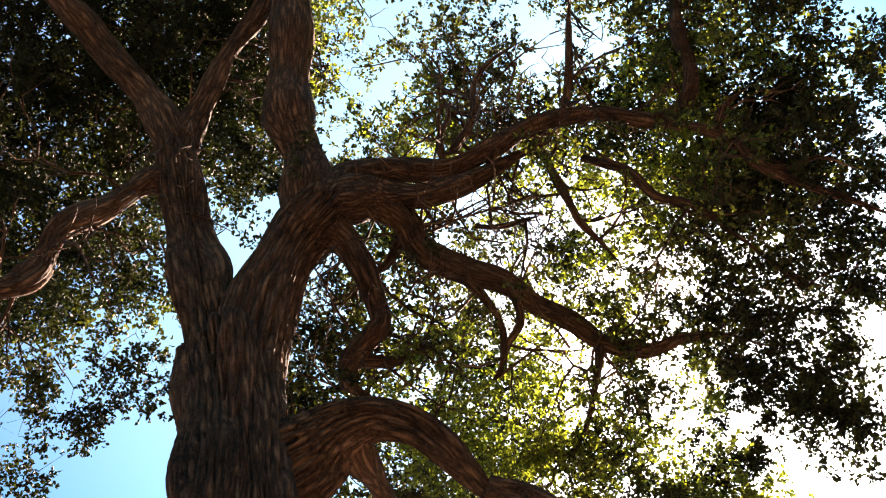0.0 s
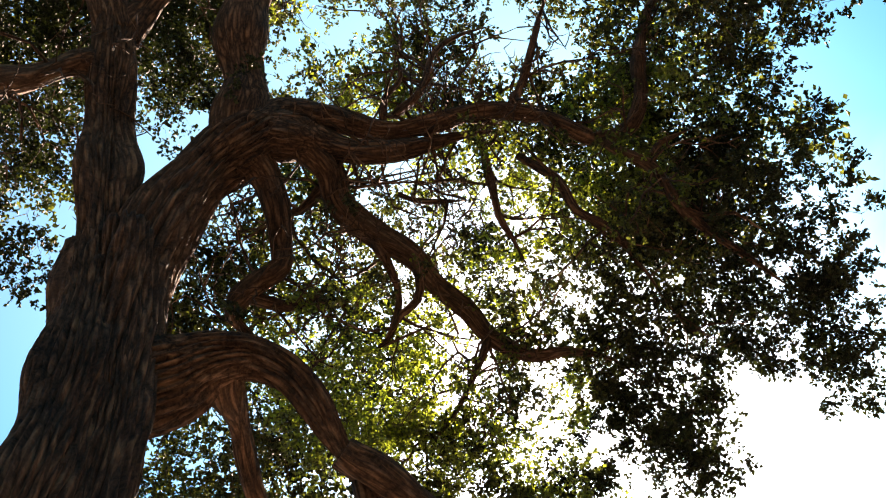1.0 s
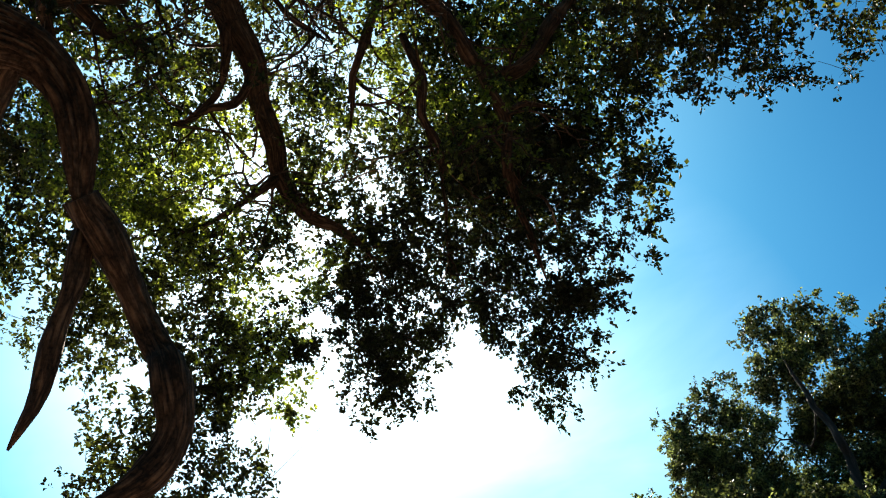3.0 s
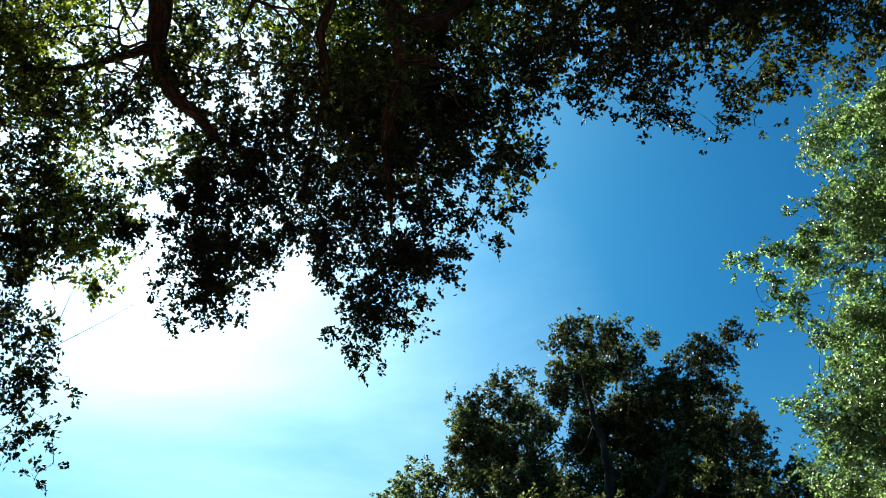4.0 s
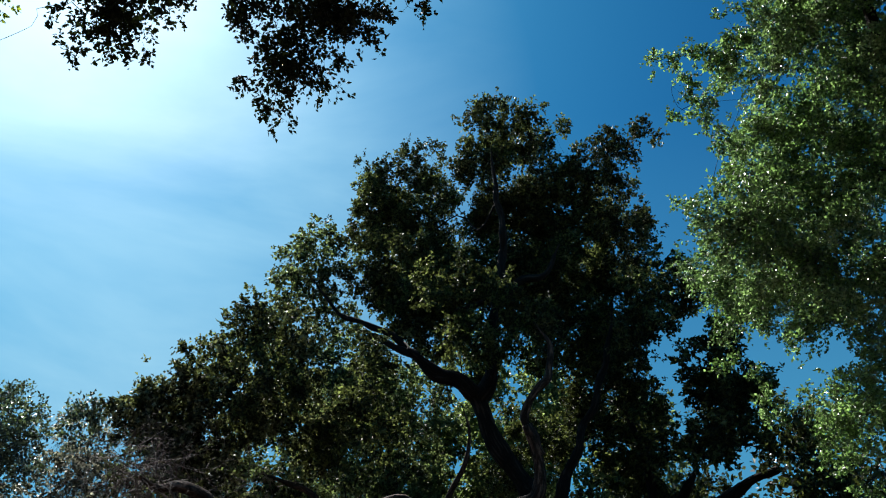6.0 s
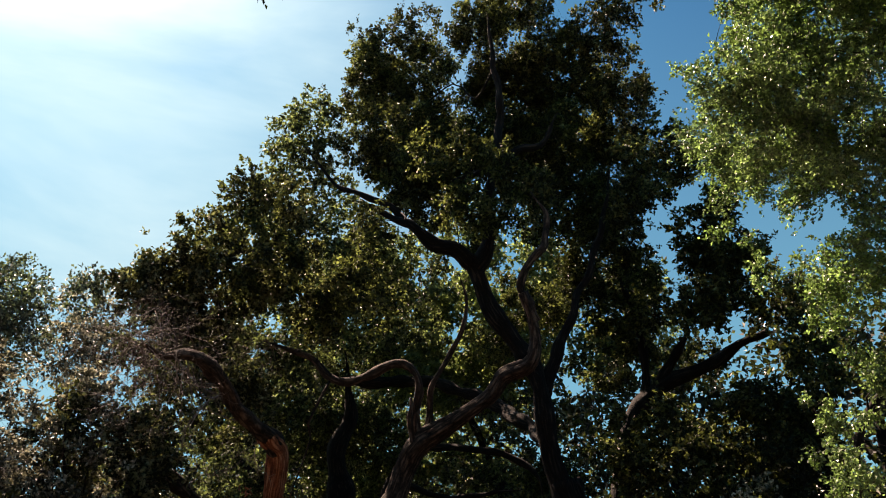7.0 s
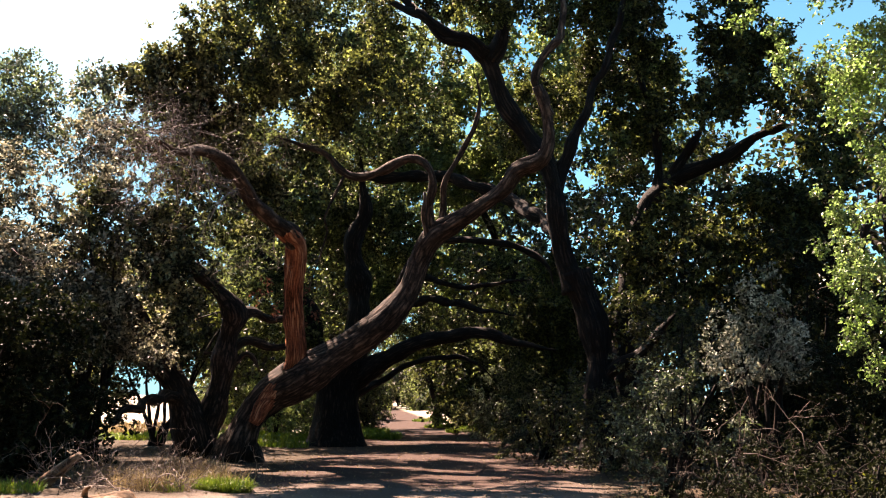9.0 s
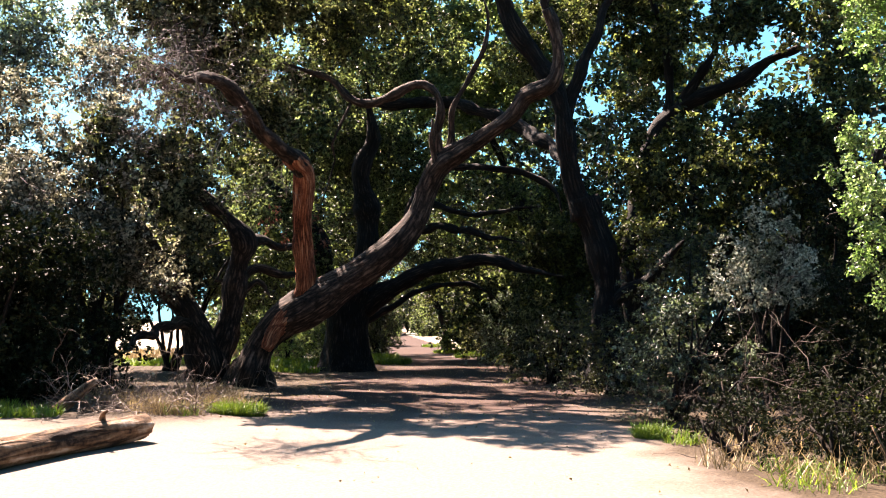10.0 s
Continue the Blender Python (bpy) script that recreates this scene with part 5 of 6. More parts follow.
crown(broad, LEAF_MID, leaf=0.15, width=0.1, per=0.42, spray=0.25, twigs=False, label="dark olive leaves")

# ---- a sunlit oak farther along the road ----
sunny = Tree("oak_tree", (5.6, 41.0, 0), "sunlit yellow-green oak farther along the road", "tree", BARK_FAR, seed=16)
limb(sunny, "trunk", [(5.6, 41.0, -0.3, 0.6), (5.5, 41.0, 0.5, 0.42), (5.0, 41.2, 4.0, 0.32), (3.4, 41.4, 8.5, 0.22), (1.6, 41.4, 13.0, 0.1)], sides=14, rough=0.03)
layer(sunny, (-2.07, 39.65, 14.99), (5.64, 39.41, 14.67), (5.69, 40.41, 11.23), (-1.78, 40.69, 11.55), depth=3, step=1.4, size=1.1, keep=1.0)
layer(sunny, (-4.65, 37.36, 17.53), (-0.94, 37.79, 17.17), (-1.48, 38.90, 14.16), (-4.69, 38.76, 13.81), depth=3, step=1.5, size=1.1, keep=0.75)
layer(sunny, (-0.16, 36.48, 20.01), (6.10, 35.93, 20.07), (6.30, 38.36, 14.32), (0.41, 38.84, 14.44), depth=2, step=1.5, size=1.0, keep=0.8)
layer(sunny, (-7.81, 36.29, 16.21), (-5.32, 36.85, 15.91), (-5.35, 37.73, 13.47), (-7.37, 37.42, 13.36), depth=2, step=1.6, size=1.0, keep=0.5)
layer(sunny, (-5.06, 39.91, 19.12), (6.19, 39.78, 19.06), (6.42, 41.94, 12.94), (-5.26, 42.24, 12.44), depth=2, step=1.6, size=1.05, keep=0.55)
layer(sunny, (5.40, 40.08, 18.62), (10.67, 39.18, 18.23), (10.33, 40.23, 15.83), (5.50, 41.06, 16.13), depth=3, step=1.5, size=1.15, keep=0.7)
layer(sunny, (-6.90, 45.25, 15.75), (6.05, 45.36, 15.78), (4.62, 47.50, 6.39), (-6.12, 47.34, 6.37), depth=3, step=1.7, size=1.1, keep=0.85)
layer(sunny, (5.70, 38.39, 17.35), (11.89, 37.16, 16.83), (12.20, 38.58, 12.54), (5.85, 39.93, 12.94), depth=3, step=1.6, size=1.0, keep=0.6)
crown(sunny, LEAF_BRIGHT, leaf=0.22, width=0.155, per=0.3, spray=0.32, twigs=False, label="leaves with sunlit yellow-green put into their colour")

fork = Tree("oak_tree", (0.3, 62.0, 0), "forked dark oak beside the far road", "tree", BARK_FAR, seed=18)
limb(fork, "trunk", [(0.3, 62.0, -0.3, 0.55), (0.25, 62.0, 0.5, 0.36), (0.2, 62.0, 1.6, 0.3), (0.1, 62.0, 2.2, 0.28)], sides=14, rough=0.03)
limb(fork, "limb", [(0.1, 62.0, 2.0, 0.26), (-0.4, 62.0, 3.4, 0.2), (-0.7, 61.9, 5.0, 0.15), (-1.4, 61.8, 6.6, 0.09)])
limb(fork, "limb", [(0.15, 62.0, 2.0, 0.24), (0.9, 62.0, 3.2, 0.2), (1.9, 61.9, 4.2, 0.16), (3.0, 61.8, 5.6, 0.08)])
layer(fork, (-4.2, 62, 7.6), (4.0, 62, 7.8), (4.0, 62, 4.6), (-3.6, 62, 4.8), depth=3, step=1.3, size=0.8, keep=0.75)
layer(fork, (-6.0, 60, 12.0), (6.0, 60, 12.0), (6.0, 60, 7.0), (-6.0, 60, 7.0), depth=4, step=1.8, size=1.1, keep=0.8)
crown(fork, LEAF_MID, leaf=0.2, width=0.13, per=0.3, spray=0.4, twigs=False, label="dark olive leaves")

# ---- the leaning oak with its dead limb ----
lean = Tree("leaning_oak", (-4.75, 20.7, 0), "leaning grey oak trunk with a stripped dead limb", "tree", BARK_LEAN, seed=7)
limb(lean, "trunk", [(-4.75, 20.70, -0.30, 0.720), (-4.70, 20.70, 0.25, 0.500), (-4.58, 20.27, 0.40, 0.413), (-4.31, 20.35, 1.06, 0.400), (-3.80, 20.25, 1.59, 0.396), (-2.99, 20.17, 2.05, 0.419), (-2.05, 20.05, 2.71, 0.388), (-1.24, 19.86, 3.30, 0.305), (-0.65, 19.81, 3.96, 0.265), (-0.32, 19.70, 4.74, 0.252), (0.01, 19.41, 5.22, 0.223), (0.84, 18.97, 5.71, 0.181), (1.52, 18.62, 6.14, 0.166), (1.82, 18.38, 6.53, 0.153), (2.34, 18.06, 6.71, 0.138), (2.51, 17.90, 7.14, 0.132), (2.43, 17.72, 7.70, 0.126), (2.21, 17.56, 8.20, 0.113)], sides=44, rough=.035)
limb(lean, "limb", [(2.52, 17.75, 7.58, 0.113), (2.24, 17.69, 8.15, 0.101), (2.18, 17.60, 8.38, 0.095), (2.48, 17.42, 8.97, 0.095), (2.72, 17.31, 9.39, 0.083), (2.80, 17.27, 9.91, 0.065), (2.43, 17.22, 10.56, 0.046)])
limb(lean, "limb", [(0.01, 19.41, 5.22, 0.144), (-0.12, 19.27, 5.85, 0.092), (-0.05, 19.03, 6.38, 0.098), (-0.18, 18.93, 6.75, 0.091), (-0.63, 18.98, 6.90, 0.092), (-1.22, 19.20, 6.76, 0.099), (-1.76, 19.41, 6.62, 0.094), (-2.30, 19.48, 6.91, 0.088), (-2.76, 19.43, 7.23, 0.088), (-3.35, 19.36, 7.48, 0.061), (-3.89, 19.43, 7.64, 0.034)])
limb(lean, "limb", [(0.14, 19.38, 5.34, 0.092), (0.21, 19.05, 6.32, 0.065), (0.59, 18.74, 7.02, 0.058), (0.93, 18.53, 7.61, 0.058), (0.98, 18.28, 8.29, 0.052), (0.82, 18.07, 8.85, 0.032)])
limb(lean, "snag", [(-0.18, 19.43, 5.09, 0.092), (-0.21, 19.10, 5.68, 0.058), (-0.24, 18.89, 6.15, 0.032)])
tips(lean, [(-3.84, 19.57, 3.79, 0.19), (-3.08, 19.72, 3.68, 0.19), (-2.95, 19.71, 3.94, 0.13), (-3.96, 19.51, 4.05, 0.16), (-3.72, 19.63, 3.54, 0.16), (-3.14, 19.75, 3.28, 0.13), (-2.95, 19.76, 3.48, 0.12)])
limb(lean, "dead_limb", [(-4.12, 19.93, 0.95, 0.1), (-3.95, 19.92, 1.3, 0.19), (-3.68, 20.0, 1.62, 0.215), (-3.36, 20.0, 2.12, 0.202), (-3.19, 19.68, 2.89, 0.205), (-3.18, 19.08, 3.73, 0.194), (-3.06, 18.58, 4.42, 0.19), (-3.02, 18.09, 4.83, 0.21), (-3.16, 17.43, 5.0, 0.156)], sides=40, ring=.05, rough=.035, mat=BARK_BARE)
limb(lean, "dead_limb", [(-3.02, 18.09, 4.83, 0.21), (-3.16, 17.43, 5.0, 0.156), (-3.45, 16.54, 5.15, 0.138), (-3.59, 15.88, 5.32, 0.138), (-3.68, 15.33, 5.5, 0.124), (-3.84, 14.73, 5.7, 0.116), (-4.08, 14.18, 5.65, 0.087), (-4.29, 13.75, 5.5, 0.06), (-4.49, 13.36, 5.56, 0.029)], sides=32, ring=.06, rough=.03)
crown(lean, LEAF_DEAD, leaf=0.08, width=0.05, per=0.35, spray=0.2, label="withered reddish leaves")

multi = Tree("oak_tree", (-6.05, 21.9, 0), "dark oak forking low into two stems", "tree", BARK_HALF_SHADE, seed=8)
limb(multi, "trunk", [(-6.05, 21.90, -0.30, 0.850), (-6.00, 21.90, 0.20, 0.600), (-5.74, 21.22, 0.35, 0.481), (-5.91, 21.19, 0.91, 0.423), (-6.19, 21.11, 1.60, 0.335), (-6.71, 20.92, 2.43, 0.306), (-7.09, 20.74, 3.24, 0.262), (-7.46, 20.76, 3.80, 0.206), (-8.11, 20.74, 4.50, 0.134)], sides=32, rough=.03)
limb(multi, "stem", [(-5.57, 21.27, 0.49, 0.364), (-5.40, 21.33, 1.32, 0.306), (-5.22, 21.35, 2.31, 0.277), (-5.09, 21.32, 3.16, 0.262), (-5.02, 21.29, 3.65, 0.277), (-5.42, 21.12, 4.20, 0.189), (-6.00, 20.88, 4.73, 0.160), (-6.50, 20.65, 5.19, 0.131), (-6.93, 20.41, 5.70, 0.073)], sides=28, rough=.03)
limb(multi, "limb", [(-5.02, 21.30, 3.58, 0.175), (-4.72, 21.87, 3.72, 0.134), (-4.25, 22.49, 3.56, 0.107), (-3.75, 23.07, 3.77, 0.062)])
limb(multi, "limb", [(-5.15, 21.35, 2.59, 0.146), (-4.84, 21.81, 2.94, 0.119), (-4.21, 22.35, 2.92, 0.106), (-3.37, 22.70, 2.82, 0.076)])
limb(multi, "limb", [(-5.15, 21.36, 2.31, 0.102), (-4.61, 21.47, 2.60, 0.066), (-4.34, 21.55, 2.18, 0.044)])
limb(multi, "limb", [(-6.25, 21.09, 1.60, 0.175), (-6.35, 19.49, 1.45, 0.109), (-6.41, 17.89, 1.14, 0.076), (-6.45, 16.80, 0.77, 0.048)])
layer(multi, (-7.06, 18.84, 8.59), (-4.66, 18.83, 10.33), (-3.40, 19.84, 8.57), (-6.25, 19.52, 7.44), depth=1.8, step=0.95, size=0.75, keep=0.92)
layer(multi, (-5.03, 18.70, 10.41), (-3.33, 18.76, 11.04), (-2.30, 19.97, 8.63), (-3.94, 19.93, 8.01), depth=1.8, step=0.95, size=0.75, keep=0.92)
tips(multi, [(-5.51, 18.14, 9.85, 0.28), (-5.41, 18.38, 9.40, 0.41), (-6.02, 18.32, 9.09, 0.41), (-6.74, 18.26, 8.64, 0.36), (-6.53, 18.51, 8.19, 0.41), (-4.77, 18.20, 10.17, 0.30)])
layer(multi, (-7.34, 20.29, 7.67), (-4.14, 20.96, 8.36), (-3.58, 21.65, 6.28), (-6.84, 20.95, 5.81), depth=2.0, step=1.1, size=0.8, keep=0.75)
layer(multi, (-8.41, 18.79, 5.47), (-5.90, 19.70, 5.55), (-5.72, 20.10, 3.34), (-8.13, 19.27, 3.24), depth=2.5, step=1.1, size=0.75, keep=0.75)
layer(multi, (-9.79, 23.87, 4.50), (-7.49, 24.72, 4.28), (-7.46, 24.90, 1.65), (-9.35, 24.26, 1.57), depth=2, step=1.2, size=0.8, keep=0.85)
crown(multi, LEAF_SAGE, leaf=0.11, width=0.08, per=1.1, spray=0.2)

far_a = Tree("tree", (-13.0, 30.0, 0), "thin grey-green tree behind the oaks", "tree", BARK_FAR, seed=9)
far_b = Tree("tree", (-14.0, 25.0, 0), "leafy tree at the edge of the clearing", "tree", BARK_FAR, seed=10)
limb(far_a, "trunk", [(-13.0, 30.0, -0.2, 0.3), (-13.0, 30.2, 3.0, 0.22), (-13.1, 30.4, 7.0, 0.12)])
limb(far_b, "trunk", [(-14.0, 25.0, -0.2, 0.3), (-14.0, 25.2, 3.0, 0.22), (-14.2, 25.4, 6.0, 0.12)])
layer(far_a, (-13.19, 29.23, 12.60), (-11.01, 29.84, 13.30), (-10.72, 31.30, 9.13), (-13.62, 30.23, 8.84), depth=3, step=1.5, size=1.1, keep=0.8)
tips(far_a, [(-12.12, 28.59, 12.47, 0.57), (-11.43, 28.94, 12.29, 0.52), (-12.66, 28.70, 11.55, 0.52)], dens=0.7)
layer(far_b, (-14.98, 24.25, 10.65), (-12.52, 25.37, 11.29), (-12.44, 26.00, 9.63), (-15.07, 25.25, 7.23), depth=3, step=1.4, size=1.0, keep=0.85)
tips(far_b, [(-12.12, 24.58, 10.79, 0.54), (-12.67, 24.31, 10.77, 0.58), (-11.86, 24.92, 10.19, 0.35)], dens=0.7)
layer(far_b, (-9.37, 20.68, 9.08), (-6.39, 21.05, 10.89), (-6.29, 22.19, 7.92), (-9.28, 21.30, 7.32), depth=2.0, step=1.0, size=0.7, keep=0.15)
crown(far_a, LEAF_GREY, leaf=0.17, width=0.1, per=0.45, spray=0.4)
crown(far_b, LEAF_SHRUB, leaf=0.14, width=0.085, per=0.6, spray=0.4)

leafy = Tree("leafy_tree", (5.75, 8.0, 0), "bright green leafy oak lit by the sun", "tree", BARK_FAR, seed=11)
limb(leafy, "trunk", [(5.75, 8.00, -0.30, 0.420), (5.72, 8.00, 0.30, 0.300), (4.89, 7.92, 1.46, 0.185), (4.81, 7.82, 2.83, 0.154), (4.79, 7.74, 4.10, 0.126)], sides=28, rough=.03)
limb(leafy, "limb", [(4.80, 7.07, 5.50, 0.126), (4.77, 6.73, 6.58, 0.097), (4.65, 6.24, 7.69, 0.073), (4.41, 5.72, 8.72, 0.048), (4.31, 5.49, 9.32, 0.028)])
limb(leafy, "limb", [(4.88, 7.50, 3.87, 0.080), (4.30, 7.42, 3.41, 0.053), (3.86, 7.40, 2.87, 0.034), (3.71, 7.34, 2.26, 0.019)])
layer(leafy, (3.92, 5.10, 9.05), (5.16, 4.54, 8.66), (5.37, 6.17, 7.17), (3.78, 6.27, 8.21), depth=1.24, step=0.5, size=0.45, keep=0.92)
layer(leafy, (3.48, 5.96, 7.86), (5.07, 5.76, 6.93), (5.02, 7.11, 5.17), (3.07, 7.94, 5.56), depth=1.24, step=0.5, size=0.45, keep=0.94)
tips(leafy, [(3.93, 4.68, 8.42, 0.25), (3.81, 4.84, 8.37, 0.22), (3.50, 5.10, 8.35, 0.19), (3.37, 5.32, 8.25, 0.15), (3.45, 5.60, 7.98, 0.16), (3.22, 5.88, 7.86, 0.21), (3.01, 5.94, 7.91, 0.15), (2.81, 6.16, 7.79, 0.19), (2.54, 6.26, 7.80, 0.15), (2.32, 6.35, 7.80, 0.10), (2.49, 6.48, 7.60, 0.15), (2.61, 6.62, 7.41, 0.12), (2.88, 6.52, 7.40, 0.19), (3.05, 6.71, 7.10, 0.19), (2.95, 7.00, 6.80, 0.16), (2.68, 7.23, 6.64, 0.09), (2.82, 7.21, 6.59, 0.09), (3.00, 7.30, 6.37, 0.15), (3.02, 7.48, 6.08, 0.16), (3.24, 6.26, 7.49, 0.25), (3.08, 6.13, 7.69, 0.19)])
layer(leafy, (3.74, 5.90, 9.54), (5.57, 5.05, 9.05), (5.69, 8.06, 5.69), (3.54, 8.99, 6.12), depth=1.0, step=0.62, size=0.52, keep=0.95)
layer(leafy, (3.35, 7.37, 5.17), (4.60, 6.67, 5.14), (4.75, 7.32, 3.38), (4.1, 7.66, 3.75), depth=1.0, step=0.47, size=0.4, keep=0.6)
tips(leafy, [(3.04, 7.46, 4.92, 0.15), (3.3, 7.55, 4.56, 0.17), (3.7, 7.52, 4.21, 0.17), (3.68, 7.82, 3.23, 0.12), (3.72, 7.85, 2.91, 0.15), (3.93, 7.71, 3.05, 0.21)])
layer(leafy, (3.64, 7.13, 3.42), (4.38, 6.76, 3.22), (4.33, 7.06, 1.49), (3.84, 7.32, 1.77), depth=0.8, step=0.43, size=0.34, keep=0.5)
tips(leafy, [(3.64, 7.24, 2.05, 0.13), (3.70, 7.24, 1.67, 0.12), (3.66, 7.18, 2.43, 0.14), (3.55, 7.19, 2.73, 0.13)])
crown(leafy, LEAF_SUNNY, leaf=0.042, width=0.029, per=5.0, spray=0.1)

back_oak = Tree("oak_tree", (5.9, 25.4, 0), "shaded oak with a forked limb against the sky", "tree", BARK_FAR, seed=12)
back = back_oak
layer(back, (5.18, 27.98, 10.80), (10.52, 26.59, 10.37), (10.08, 27.39, 8.26), (5.78, 28.54, 8.53), depth=2, step=1.2, size=0.6, keep=0.45)
limb(back, "trunk", [(5.90, 25.40, -0.30, 0.800), (5.85, 25.40, 0.30, 0.550), (5.61, 25.34, 2.92, 0.396), (5.82, 25.04, 5.22, 0.310), (6.22, 24.55, 7.18, 0.258), (6.85, 24.23, 7.79, 0.224), (7.68, 23.86, 8.21, 0.189), (8.57, 23.46, 8.52, 0.172), (9.13, 23.14, 8.85, 0.129), (9.82, 22.76, 9.15, 0.078)], sides=16, rough=.03)
limb(back, "limb", [(6.85, 24.23, 7.79, 0.189), (7.15, 23.99, 8.33, 0.155), (7.51, 23.69, 8.93, 0.138), (7.89, 23.70, 9.54, 0.087)])
limb(back, "limb", [(6.46, 24.45, 7.33, 0.172), (6.69, 24.34, 9.04, 0.122), (6.26, 24.32, 10.65, 0.089), (5.92, 24.00, 12.17, 0.063)])
layer(back, (4.17, 24.54, 14.12), (7.05, 24.01, 13.87), (7.58, 25.46, 10.15), (4.48, 26.11, 10.35), depth=2.5, step=1.2, size=0.95, keep=0.9)
layer(back, (7.02, 22.17, 15.01), (8.28, 21.76, 14.98), (8.66, 22.42, 13.61), (7.08, 22.85, 13.82), depth=1.5, step=1.0, size=0.8, keep=0.95)
layer(back, (7.45, 22.15, 12.69), (8.92, 21.40, 13.06), (9.40, 22.30, 10.80), (7.64, 22.87, 11.02), depth=2, step=1.1, size=0.85, keep=0.92)
tips(back, [(7.52, 21.61, 14.67, 0.53), (8.15, 21.61, 14.30, 0.46), (8.93, 21.62, 13.75, 0.53), (9.38, 21.64, 13.39, 0.42)])
layer(back, (6.71, 22.18, 10.67), (9.87, 21.09, 10.40), (10.09, 21.65, 8.69), (7.06, 22.60, 9.33), depth=2.2, step=1.1, size=0.85, keep=0.95)
layer(back, (4.82, 27.02, 10.67), (7.68, 26.47, 10.31), (6.85, 27.32, 8.22), (4.86, 27.76, 8.13), depth=2, step=1.3, size=0.75, keep=0.5)
layer(back, (7.72, 19.50, 7.95), (9.43, 18.81, 7.73), (9.48, 19.36, 5.69), (7.39, 20.15, 6.14), depth=2, step=1.0, size=0.8, keep=0.9)
layer(back, (4.76, 21.39, 6.42), (9.47, 19.81, 6.21), (9.86, 20.12, 3.39), (4.88, 21.85, 3.55), depth=2.5, step=0.95, size=0.75, keep=0.98)
tips(back, [(3.50, 18.36, 6.86, 0.23), (3.87, 18.25, 6.97, 0.26), (5.31, 18.25, 5.67, 0.34), (4.37, 18.42, 5.97, 0.28)])
crown(back_oak, LEAF_FAR, leaf=0.145, width=0.095, per=0.8, spray=0.22)


# ---- dead wood on the leaning oak ----
def crooked_twigs(name, parent, starts, reach, radius, mat, rng, forks=3, sides=4, droop=0.1):
    """Bare crooked twigs that fork, from rows of start and direction; one joined mesh."""
    lines = []
    for p, d in starts:
        stack = [(np.array(p), np.array(d) / np.linalg.norm(d), reach * rng.uniform(0.6, 1.2), radius, forks)]
        while stack:
            q, way, length, r, left = stack.pop()
            pts = [(*q, r)]
            for k in range(4):
                way = way + rng.normal(size=3) * 0.28 + np.array([0, 0, -droop * 0.3])
                way /= np.linalg.norm(way)
                q = q + way * length / 4
                pts.append((*q, r * (1 - 0.2 * (k + 1))))
                if left and rng.random() < 0.75:
                    side = way + rng.normal(size=3) * 0.8
                    stack.append((q.copy(), side / np.linalg.norm(side), length * rng.uniform(0.4, 0.7), r * 0.6, left - 1))
            lines.append(np.array(pts))
    return tagged(part(name, tubes_mesh(name, lines, sides, mat), parent), kind="stuff")


def tangle(anchor, reach, n, rng, spread=0.3):
    rows = []
    for k in range(n):
        rows.append((np.array(anchor) + rng.normal(size=3) * spread, rng.normal(size=3) + np.array([0, 0, -0.1])))
    return rows


crooked_twigs("branchwork", oak.root, branch_starts, 1.3, 0.022, BARK, np.random.default_rng(15), 2, 6, 0.15)
crooked_twigs("branchwork", oak.root, outer_starts, 0.95, 0.02, BARK, np.random.default_rng(17), 2, 5, 0.25)
rng = np.random.default_rng(21)
crooked_twigs("twig_tangle", lean.root, tangle((-4.24, 13.73, 5.64), 0.9, 42, rng, 0.25), 0.95, 0.009, TWIG_GREY, rng, 2)
crooked_twigs("twig_tangle", lean.root, tangle((-4.56, 13.31, 5.36), 0.9, 36, rng, 0.25), 0.8, 0.008, TWIG_GREY, rng, 2)
crooked_twigs("twig_tangle", lean.root, tangle((-3.73, 19.30, 7.46), 0.7, 12, rng, 0.2), 0.8, 0.010, TWIG_DRY, rng, 2)
crooked_twigs("dead_spray", lean.root, [((-3.28, 17.11, 5.04), (-1, -0.2, 0.1)), ((-3.33, 16.79, 5.09), (-1, 0, -0.2)), ((-3.20, 17.72, 4.99), (-0.8, -0.5, -0.1)), ((-3.77, 16.21, 5.52), (-0.8, -0.3, -0.6))], 1.5, 0.018, TWIG_DRY, rng, 3)

